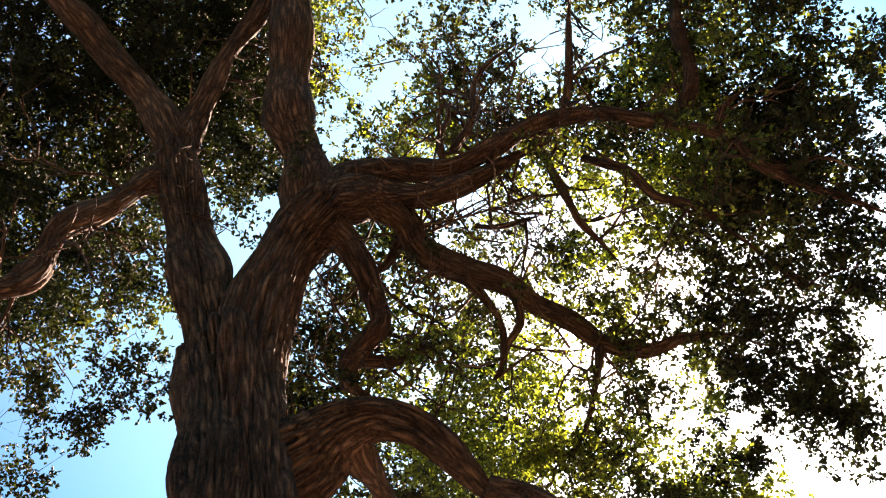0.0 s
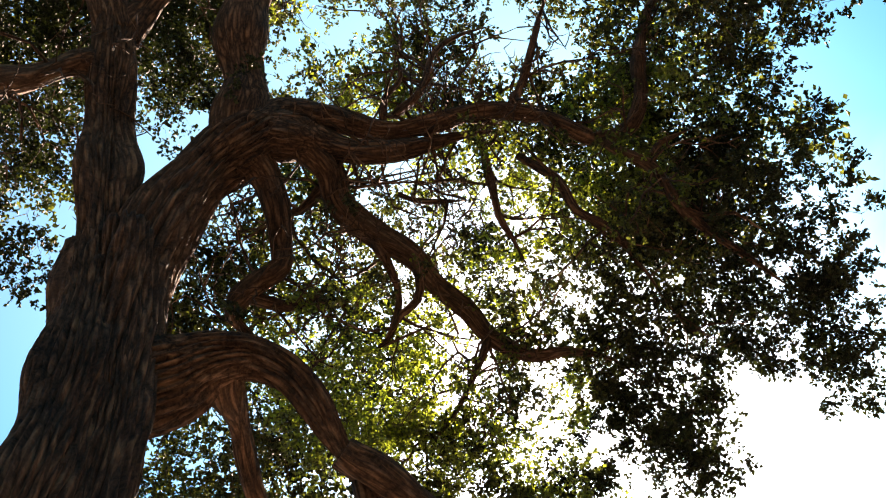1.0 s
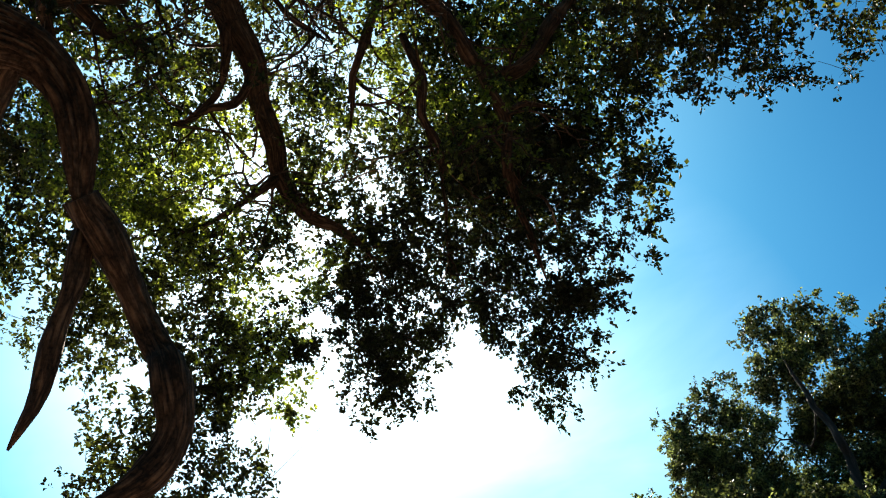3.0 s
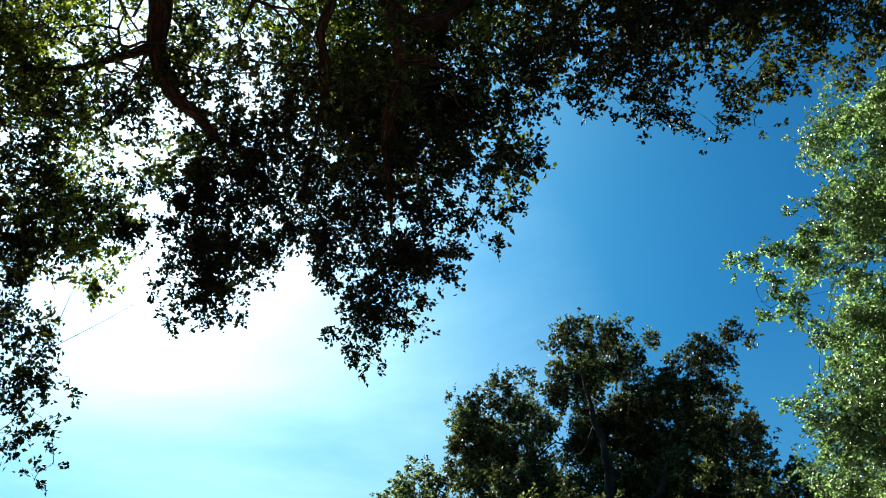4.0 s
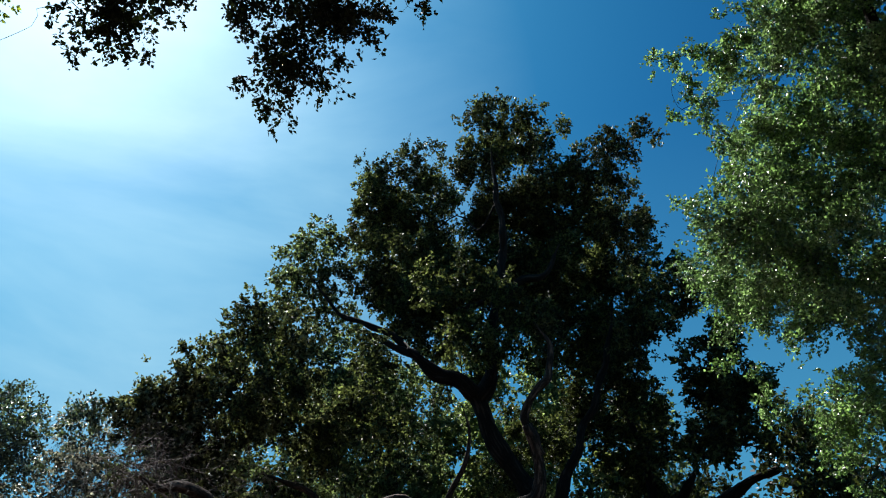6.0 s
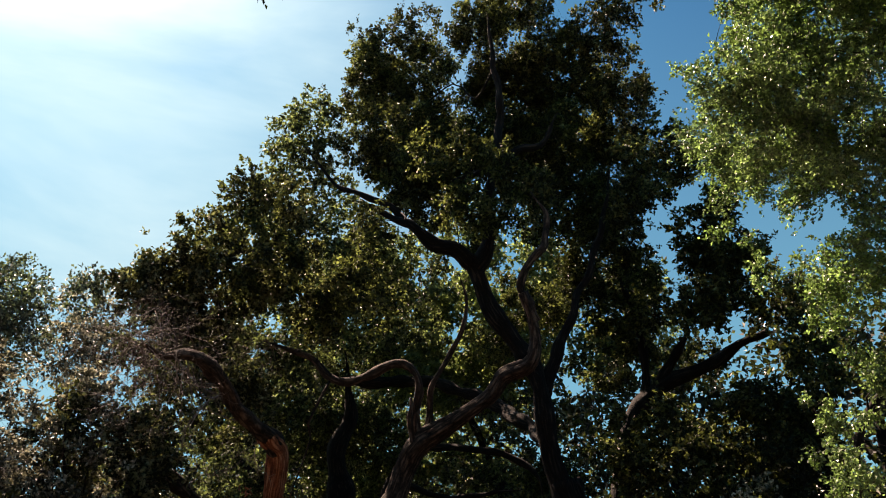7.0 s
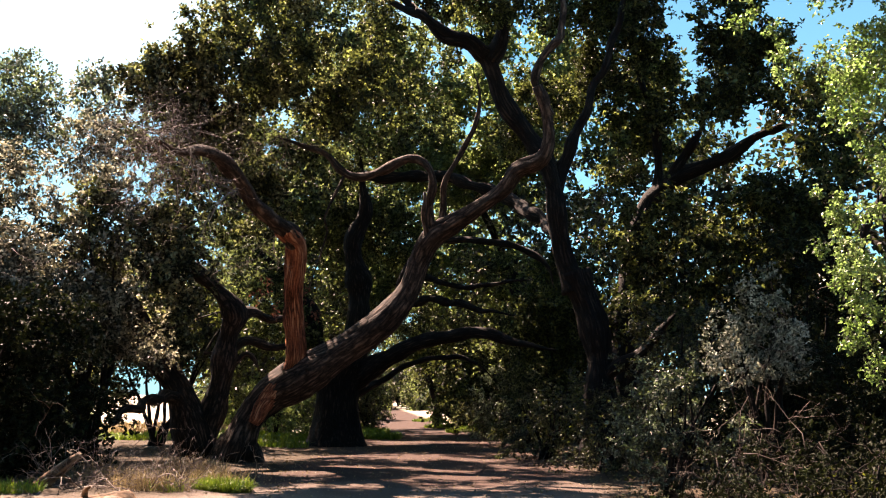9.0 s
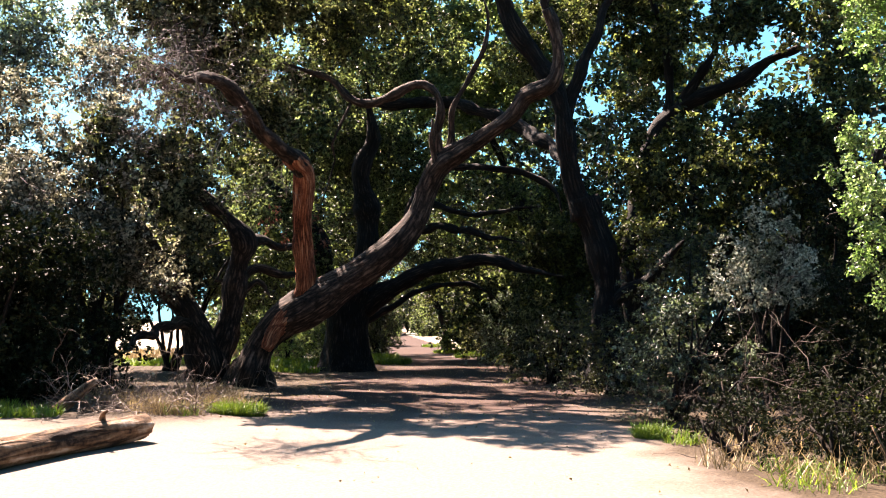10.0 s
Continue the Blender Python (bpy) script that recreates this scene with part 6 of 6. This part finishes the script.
# ---- shrubs ----
def shrub(name, label, base, wide, high, mat, leaf, per, seed, category="shrub", depth=None, low=0.0, bare=0, group="", thick=9.0, clump=0.32, fine=True):
    """A many-stemmed bush with leaf clumps filling an uneven dome."""
    x, y = base
    z = float(ground_height(np.array(x), np.array(y)))
    t = Tree(name, (x, y, z), label, category, BARK_FAR, group, seed)
    r = t.rng
    depth = depth or wide
    for k in range(6):
        a, lean_out = r.uniform(0, 6.28), r.uniform(0.15, 0.75)
        ex, ey = x + math.cos(a) * wide * lean_out * 0.5, y + math.sin(a) * depth * lean_out * 0.5
        hz = high * r.uniform(0.55, 0.9)
        limb(t, "stem", [(x + r.normal() * 0.1, y + r.normal() * 0.1, z - 0.05, 0.03 + 0.01 * high), ((x + ex) / 2 + r.normal() * 0.1, (y + ey) / 2, z + hz * 0.5, 0.02 + 0.006 * high), (ex, ey, z + hz, 0.01)], sides=6, rough=0)
    n = int(thick * wide * high)
    for k in range(n):
        a, rr, u = r.uniform(0, 6.28), math.sqrt(r.random()), r.random() ** 1.35
        h = low + (high - low) * u
        shape = math.sqrt(max(0.05, 1 - max(0, u - 0.35) ** 2 / 0.45))
        t.clumps.append((x + math.cos(a) * rr * wide / 2 * shape, y + math.sin(a) * rr * depth / 2 * shape, z + h, clump * r.uniform(0.7, 1.3), 1.0))
    crown(t, mat, leaf * 1.1, leaf * 0.68, per * 0.78, spray=leaf * 2.1, twigs=fine, grow=fine)
    if bare:
        crooked_twigs("bare_twig", t.root, tangle((x, y - depth * 0.4, z + high * 0.75), 0.7, bare, r, wide * 0.25), 0.8, 0.007, TWIG_BROWN if mat is LEAF_SHADE else TWIG_GREY, r, 2)
    return t


shrub('shrub', "low glossy green shrub on the road's edge", (3.55, 12.8), 2.0, 1.9, LEAF_SHRUB, 0.055, 1.5, 31, depth=1.6, clump=0.26)
shrub('shrub', 'tall grey-green shrub with bare dry twigs', (5.2, 13.6), 1.5, 3.1, LEAF_PALE, 0.06, 0.9, 32, depth=1.2, bare=6, low=1.7, clump=0.26)
shrub('shrub', 'dark green shrub beside the dry grass', (6.1, 12.0), 2.6, 2.2, LEAF_SHADE, 0.06, 0.8, 33, bare=6)
shrub('shrub', 'dark green shrub behind the roadside bushes', (4.7, 16.6), 3.0, 3.2, LEAF_DARK, 0.07, 0.45, 34)
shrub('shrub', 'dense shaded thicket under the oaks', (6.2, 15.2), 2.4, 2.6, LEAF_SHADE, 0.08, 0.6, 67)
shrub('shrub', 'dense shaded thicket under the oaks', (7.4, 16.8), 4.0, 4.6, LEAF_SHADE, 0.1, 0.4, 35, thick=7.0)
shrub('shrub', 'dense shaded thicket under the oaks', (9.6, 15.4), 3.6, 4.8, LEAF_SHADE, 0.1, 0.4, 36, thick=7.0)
shrub('shrub', 'leafy roadside shrub in dappled light', (4.2, 24.0), 2.6, 2.2, LEAF_DARK, 0.09, 0.4, 37, fine=False)
shrub('shrub', 'leafy roadside shrub in dappled light', (3.2, 29.5), 2.6, 2.6, LEAF_SAGE, 0.09, 0.4, 38, fine=False)
shrub('shrub', 'leafy roadside shrub in dappled light', (2.7, 36.0), 2.8, 2.6, LEAF_SHRUB, 0.1, 0.4, 39, fine=False)
shrub('shrub', 'grey-green rounded shrub along the road', (2.6, 44.0), 3.2, 3.6, LEAF_SAGE, 0.11, 0.3, 40, fine=False)
shrub('shrub', 'rounded shrub behind the broad oak', (-5.9, 75.0), 4.4, 4.6, LEAF_MID, 0.16, 0.3, 41, fine=False)
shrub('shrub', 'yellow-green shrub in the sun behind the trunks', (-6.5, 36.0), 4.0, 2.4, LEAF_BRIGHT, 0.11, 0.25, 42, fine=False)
shrub('shrub', 'grey-leaved bush with dead twigs beside the log', (-8.9, 17.4), 3.8, 4.7, LEAF_GREY, 0.095, 0.8, 43, thick=7.5, clump=0.3, bare=26, low=2.1)
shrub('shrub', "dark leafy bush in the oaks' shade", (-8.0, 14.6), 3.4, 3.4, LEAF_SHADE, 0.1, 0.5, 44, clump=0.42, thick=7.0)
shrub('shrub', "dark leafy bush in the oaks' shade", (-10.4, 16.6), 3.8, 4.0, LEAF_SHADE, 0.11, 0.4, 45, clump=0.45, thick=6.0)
shrub('shrub', 'young plant with yellow-green leaves in dry grass', (4.65, 8.9), 0.8, 1.15, LEAF_OAK, 0.05, 0.45, 53)
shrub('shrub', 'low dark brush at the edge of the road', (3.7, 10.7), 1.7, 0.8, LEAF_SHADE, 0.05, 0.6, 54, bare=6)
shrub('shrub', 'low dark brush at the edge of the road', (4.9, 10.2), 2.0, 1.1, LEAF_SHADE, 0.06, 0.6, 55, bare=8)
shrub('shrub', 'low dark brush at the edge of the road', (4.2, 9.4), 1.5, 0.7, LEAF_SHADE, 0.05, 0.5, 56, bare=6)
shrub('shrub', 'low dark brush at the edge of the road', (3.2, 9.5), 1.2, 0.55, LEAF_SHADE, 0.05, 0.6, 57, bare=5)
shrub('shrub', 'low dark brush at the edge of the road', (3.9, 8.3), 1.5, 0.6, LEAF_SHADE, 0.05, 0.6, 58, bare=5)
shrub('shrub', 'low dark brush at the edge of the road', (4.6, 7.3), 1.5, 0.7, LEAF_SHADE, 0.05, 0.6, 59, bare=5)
shrub('shrub', 'dark bushy thicket between the oak trunks', (-8.6, 27.0), 5.0, 4.6, LEAF_DARK, 0.13, 0.3, 60, low=2.7, thick=4.0, clump=0.5, fine=False)
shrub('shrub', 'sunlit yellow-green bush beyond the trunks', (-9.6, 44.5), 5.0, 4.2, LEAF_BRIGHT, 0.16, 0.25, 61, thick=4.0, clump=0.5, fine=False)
shrub('shrub', 'tall shaded thicket beside the road', (4.9, 32.0), 4.4, 6.5, LEAF_FAR, 0.13, 0.4, 62, low=0.3, thick=3.0, clump=0.55, fine=False)
shrub('shrub', 'dense shaded thicket under the oaks', (-7.0, 16.0), 2.4, 3.0, LEAF_SHADE, 0.09, 0.4, 48, clump=0.4, thick=6.0)
shrub('shrub', 'leafy roadside shrub in dappled light', (2.9, 22.5), 2.2, 1.7, LEAF_DARK, 0.08, 0.5, 49)
shrub('shrub', 'low leafy shrub at the foot of the tall oak', (3.6, 18.2), 2.0, 1.7, LEAF_DARK, 0.065, 0.9, 50)
shrub('shrub', 'tall grey-green bush with sun glints put into its colour', (-10.8, 19.6), 4.5, 7.4, LEAF_GREY, 0.11, 0.55, 46, thick=5.5, clump=0.32, low=2.6, bare=20)
shrub('shrub', 'tall grey-green bush with sun glints put into its colour', (-7.6, 19.3), 3.4, 6.4, LEAF_GREY, 0.1, 0.6, 47, thick=6, clump=0.3, low=2.4, bare=20)
shrub('shrub', 'dark rounded bush beside the far road', (-3.9, 50.0), 2.5, 3.5, LEAF_DARK, 0.12, 0.45, 63, fine=False)
shrub('shrub', 'dark thicket closing the end of the road', (-11.0, 118.0), 11.0, 7.0, LEAF_DARK, 0.35, 0.1, 64, thick=1.6, clump=0.9, fine=False)
shrub('shrub', 'dark thicket closing the end of the road', (0.5, 112.0), 9.0, 7.0, LEAF_MID, 0.35, 0.1, 65, thick=1.6, clump=0.9, fine=False)
shrub('shrub', 'dark thicket closing the end of the road', (-5.8, 140.0), 9.0, 7.5, LEAF_MID, 0.35, 0.1, 66, thick=1.6, clump=0.9, low=1.8, fine=False)
hedge_a = shrub("shrub", "sunlit yellow-green thicket far behind the trunks", (-12, 50), 6.0, 4.5, LEAF_SHRUB, 0.31, 0.07, 51, group="far thickets", thick=1.7, clump=0.75, fine=False)
hedge_b = shrub("shrub", "dark thicket far behind the trunks", (12, 48), 6.0, 5.0, LEAF_FAR, 0.31, 0.07, 52, group="far thickets", thick=1.6, clump=0.75, fine=False)
for k, (x, y) in enumerate([(-8.5, 52), (-23, 52), (-28, 40), (-9.8, 62), (6.5, 52), (4.4, 66), (16, 40), (11, 58), (-14, 62), (-21, 33), (-15.5, 30), (15, 30), (20, 22), (-12, 80), (2.6, 84), (-33, 48), (3.6, 74), (3.0, 58)]):
    copy_thing((hedge_a, hedge_b)[k % 2].root, pose(x, y, float(ground_height(np.array(x), np.array(y))), 0, 0, 73 * k) @ Matrix.Scale(0.9 + 0.1 * (k % 4), 4))

# ---- woods round the clearing and along the road ----
def wood_tree(label, seed, high, wide, mat, leaf, per):
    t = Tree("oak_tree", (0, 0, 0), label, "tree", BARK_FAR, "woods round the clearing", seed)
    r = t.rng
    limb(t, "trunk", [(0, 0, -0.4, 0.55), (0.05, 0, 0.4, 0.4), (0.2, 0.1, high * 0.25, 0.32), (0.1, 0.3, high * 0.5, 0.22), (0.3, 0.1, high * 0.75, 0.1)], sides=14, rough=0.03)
    for k in range(7):
        a = k * 2.4 + r.uniform(-0.4, 0.4)
        h, out = high * r.uniform(0.2, 0.5), wide * r.uniform(0.3, 0.45)
        limb(t, "limb", [(0.15, 0.1, h, 0.16), (math.cos(a) * out * 0.5, math.sin(a) * out * 0.5, h + high * 0.14, 0.11), (math.cos(a) * out, math.sin(a) * out, h + high * r.uniform(0.15, 0.35), 0.04)], sides=6)
    for k in range(int(wide * high * 0.6)):
        a, rr, u = r.uniform(0, 6.28), r.random() ** 0.4, r.random()
        shape = math.sin(math.pi * (0.18 + 0.74 * u)) ** 0.7
        t.clumps.append((math.cos(a) * rr * wide / 2 * shape, math.sin(a) * rr * wide / 2 * shape, high * (0.2 + 0.8 * u), r.uniform(0.7, 1.2), 1.0))
    crown(t, mat, leaf, leaf * 0.65, per, spray=0.6, twigs=False, grow=False)
    return t.root


wood_a = wood_tree("oak in the woods with a dense dark crown", 61, 11.0, 9.0, LEAF_FAR, 0.42, 0.022)
wood_c = wood_tree("shaded oak in the woods with a dense crown", 63, 10.0, 9.0, LEAF_DARK, 0.26, 0.055)
wood_b = wood_tree("broad oak in the woods with olive leaves", 62, 9.0, 10.0, LEAF_FAR, 0.42, 0.022)
# Those behind and beside the camera are unseen, added to block low skylight.
spots = [(-13, -9, 0), (-2, -14, 1), (9, -10, 0), (16, 0, 1), (-18, 4, 1), (-24, 14, 0), (18, 14, 0), (13.5, 24, 2), (10, 33, 2), (5.8, 41, 2), (3.6, 50, 1),
         (4.5, 62, 0), (3.6, 76, 1), (-8.6, 45, 2), (-9.4, 56, 0), (-11, 70, 1), (22, 30, 1), (-24, 40, 1), (-30, 26, 1), (9, 64, 1), (-13, 92, 1), (1, 96, 1), (-14, 112, 2), (-7.5, 128, 2), (-3, 140, 1), (2, 118, 2)]
for k, (x, y, kind) in enumerate(spots):
    base = float(ground_height(np.array(x), np.array(y)))
    copy_thing((wood_a, wood_b, wood_c)[kind], pose(x, y, base, 0, 0, 67 * k) @ Matrix.Scale(0.9 + 0.07 * (k % 5), 4))
wood_a.location, wood_b.location, wood_c.location = (24, -12, 0.2), (-26, -8, 0.2), (17, 44, 0.2)


# ---- grass, litter, log and sticks ----
def tufts(name, label, spots, mat, rng, blade=0.25, width=0.008, bend=0.5):
    """Grass blades, three-cornered strips in two joints, round the rows of x, y, radius and count."""
    P, D = [], []
    for x, y, r, n in spots:
        a, q = rng.uniform(0, 6.28, n), np.sqrt(rng.random(n)) * r
        px, py = x + np.cos(a) * q, y + np.sin(a) * q * 0.8
        P.append(np.stack([px, py, ground_height(px, py) - 0.01], 1))
        D.append(np.stack([rng.normal(size=n) * bend, rng.normal(size=n) * bend, np.ones(n)], 1))
    P, D = np.vstack(P), np.vstack(D)
    n = len(P)
    D /= np.linalg.norm(D, axis=1)[:, None]
    L = (blade * rng.uniform(0.4, 1.2, n))[:, None]
    S = np.cross(D, np.array([0.0, 0, 1]) + rng.normal(size=(n, 3)) * 0.3)
    S *= width / (np.linalg.norm(S, axis=1)[:, None] + 1e-9)
    mid = P + D * L * 0.55
    end = mid + (D + np.array([0, 0, -0.45]) + rng.normal(size=(n, 3)) * 0.25) * L * 0.5
    v = np.stack([P - S, P + S, mid + S * 0.8, mid - S * 0.8, end], 1).reshape(-1, 3)
    k = np.arange(n)[:, None] * 5
    f = np.concatenate([k + np.array(t) for t in ((0, 1, 2), (0, 2, 3), (3, 2, 4))], 1).reshape(-1)
    return tagged(new(name, raw_mesh(name, v, f, np.full(n * 3, 3), mat)), label, name.replace("_", " "), kind="stuff")


rng = np.random.default_rng(77)
tufts("grass", "short bright green grass in sun beside the road", [(-3.2, 13.75, 0.36, 3400), (-3.5, 13.9, 0.3, 900), (-4.0, 13.2, 0.3, 120), (2.62, 10.9, 0.22, 900), (2.9, 10.4, 0.25, 160), (-4.9, 8.4, 0.5, 120), (3.2, 7.4, 0.4, 120), (3.5, 8.3, 0.5, 160), (4.2, 7.6, 0.5, 120)], GRASS, rng, 0.26, 0.005, 0.6)
tufts("grass", "sunlit green grass far along the road", [(-9.5, 33, 3.0, 5000), (-5.4, 35, 2.0, 3000), (-2.6, 38, 1.2, 2600), (-3.7, 46, 1.3, 3000), (1.6, 47, 0.9, 2000), (0.6, 58, 1.2, 2600), (-5.4, 60, 1.2, 2000), (-0.6, 72, 1.2, 1500), (-4.2, 40, 0.9, 1800), (-5.5, 28.5, 1.4, 900)], GRASS, rng, 0.35, 0.018)
tufts("grass", "shaded green grass under the bushes", [(-6.1, 12.4, 0.6, 900), (-7.4, 13.4, 0.8, 700)], GRASS, rng, 0.2, 0.008)
tufts("dry_grass", "pale dry grass stalks beside the road", [(-4.6, 16.6, 0.7, 700), (-3.5, 14.2, 0.4, 800), (-4.3, 13.4, 0.6, 500), (3.0, 8.6, 0.5, 130), (3.6, 7.8, 0.6, 130), (4.6, 8.6, 0.7, 100), (3.7, 9.8, 0.6, 160), (4.6, 10.2, 0.8, 200), (-5.4, 14.6, 0.9, 500)], STRAW, rng, 0.4, 0.005, 0.5)
tufts("dry_grass", "pale sunlit field of dry grass behind the trees", [(-13, 42, 6.0, 2500), (-19, 46, 7.0, 2500)], STRAW, rng, 0.5, 0.05, 0.4)


def scatter_litter():
    """Fallen leaves lying on the ground, thickest off the road."""
    n = 15000
    y = 7 + rng.random(n) ** 1.3 * 32
    off = rng.normal(size=n) * 3.6 + rng.choice([-2.8, 0, 2.8], n)
    x = road_middle(y) + off
    keep = (rng.random(n) < np.where(y < 13, 0.03, np.where(np.abs(off) < 2.4, 0.4, 0.9)))
    x, y = x[keep], y[keep]
    p = np.stack([x, y, ground_height(x, y) + 0.012], 1)
    way = np.stack([rng.normal(size=len(x)), rng.normal(size=len(x)), rng.normal(size=len(x)) * 0.15], 1)
    v, f, s = leaf_arrays(p, way, 0.045, 0.028, rng, False)
    tagged(new("leaf_litter", raw_mesh("leaf_litter", v, f, s, STRAW)), "dry brown oak leaves scattered over the dirt", "leaf litter", kind="stuff")


scatter_litter()


def stick(name, label, pts, mat, category, sides=10, rough=0.015, end=None, ring=0.06):
    """A piece of dead wood with capped, slightly proud ends."""
    root = tagged(new(name), label, category)
    root.location = pts[0][:3]
    line = curve_through(pts, ring)
    v, f, s = tube_arrays(line, sides, rough, 5, ridges=5 if sides > 20 else 0)
    part("bark", raw_mesh("bark", v, f, s, mat, True, grain_of(line, sides)), root)
    if end is not None:
        for q, d in ((line[-1], line[-1] - line[-4]), (line[0], line[0] - line[3])):
            u = d[:3] / np.linalg.norm(d[:3])
            cap = np.array([(*(q[:3] - u * 0.02), q[3] * 0.93), (*(q[:3] + u * 0.004), q[3] * 0.9), (*(q[:3] + u * 0.016), q[3] * 0.6), (*(q[:3] + u * 0.006), q[3] * 0.2)])
            v, f, s = tube_arrays(cap, 24, 0.01, 9)
            part("cut_end", raw_mesh("cut_end", v, f, s, end, False, grain_of(cap, 24)), root, "splintered brown end grain")
    return root


log = stick("fallen_log", "weathered fallen log with peeling bark on the dirt", [(-5.25, 5.0, 0.17, 0.17), (-4.85, 6.2, 0.15, 0.175), (-4.36, 7.8, 0.155, 0.16), (-3.95, 9.1, 0.17, 0.145), (-3.72, 9.9, 0.19, 0.15), (-3.58, 10.35, 0.21, 0.135)], BARK_LOG, "log", 40, 0.02, WOOD_CUT)
stub = curve_through([(-3.8, 9.65, 0.3, 0.04), (-3.78, 9.61, 0.42, 0.03), (-3.7, 9.53, 0.46, 0.012)], 0.03)
v, f, s = tube_arrays(stub, 10, 0.006, 3)
part("broken_branch", raw_mesh("broken_branch", v, f, s, BARK_LOG, True, grain_of(stub, 10)), log)
stick("dead_branch", "grey broken branch leaning out of the brush", [(-5.95, 12.9, 0.0, 0.1), (-5.75, 13.1, 0.22, 0.1), (-5.5, 13.4, 0.5, 0.075), (-5.42, 13.5, 0.58, 0.05)], BARK_LOG, "branch", 14, 0.012)
stick("dead_branch", "thin pale stick standing in the dry grass", [(4.05, 7.6, -0.05, 0.014), (3.95, 7.7, 0.2, 0.013), (3.86, 7.8, 0.48, 0.009)], BARK_LOG, "branch", 8, 0.002)
stick("dead_branch", "bare fallen branch under the broad oak", [(-6.3, 29.2, 0.0, 0.07), (-5.6, 28.6, 0.9, 0.07), (-5.0, 28.4, 1.3, 0.06), (-4.4, 28.8, 2.0, 0.04)], BARK_FAR, "branch", 8, 0.01)

brush = tagged(new("brush_pile"), "tangle of dry twigs and dead brush", "brush")
brush.location = (-4.8, 13.6, 0)
for x, y, n, h in ((-4.9, 13.5, 30, 0.15), (-4.2, 13.3, 26, 0.12), (-5.6, 14.4, 22, 0.16), (-3.9, 14.3, 20, 0.12)):
    crooked_twigs("dry_twig", brush, [((x + rng.normal() * 0.5, y + rng.normal() * 0.4, h), (rng.normal(), rng.normal(), abs(rng.normal()) * 0.5)) for k in range(n)], 0.9, 0.010, TWIG_DRY, rng, 2, 3, 0.35)
dry = tagged(new("brush_pile"), "dead twigs and stalks under the roadside shrubs", "brush")
dry.location = (4.2, 10.8, 0)
for x, y, n, h in ((3.6, 11.4, 12, 0.2), (4.6, 11.6, 14, 0.35), (5.2, 12.4, 14, 0.6), (4.6, 9.6, 10, 0.15), (3.4, 12.6, 8, 0.2)):
    crooked_twigs("dry_twig", dry, [((x + rng.normal() * 0.4, y + rng.normal() * 0.3, h * rng.uniform(0.3, 1.2)), (rng.normal(), rng.normal(), 0.6 + rng.normal() * 0.5)) for k in range(n)], 0.6, 0.006, TWIG_BROWN, rng, 2, 3, 0.2)
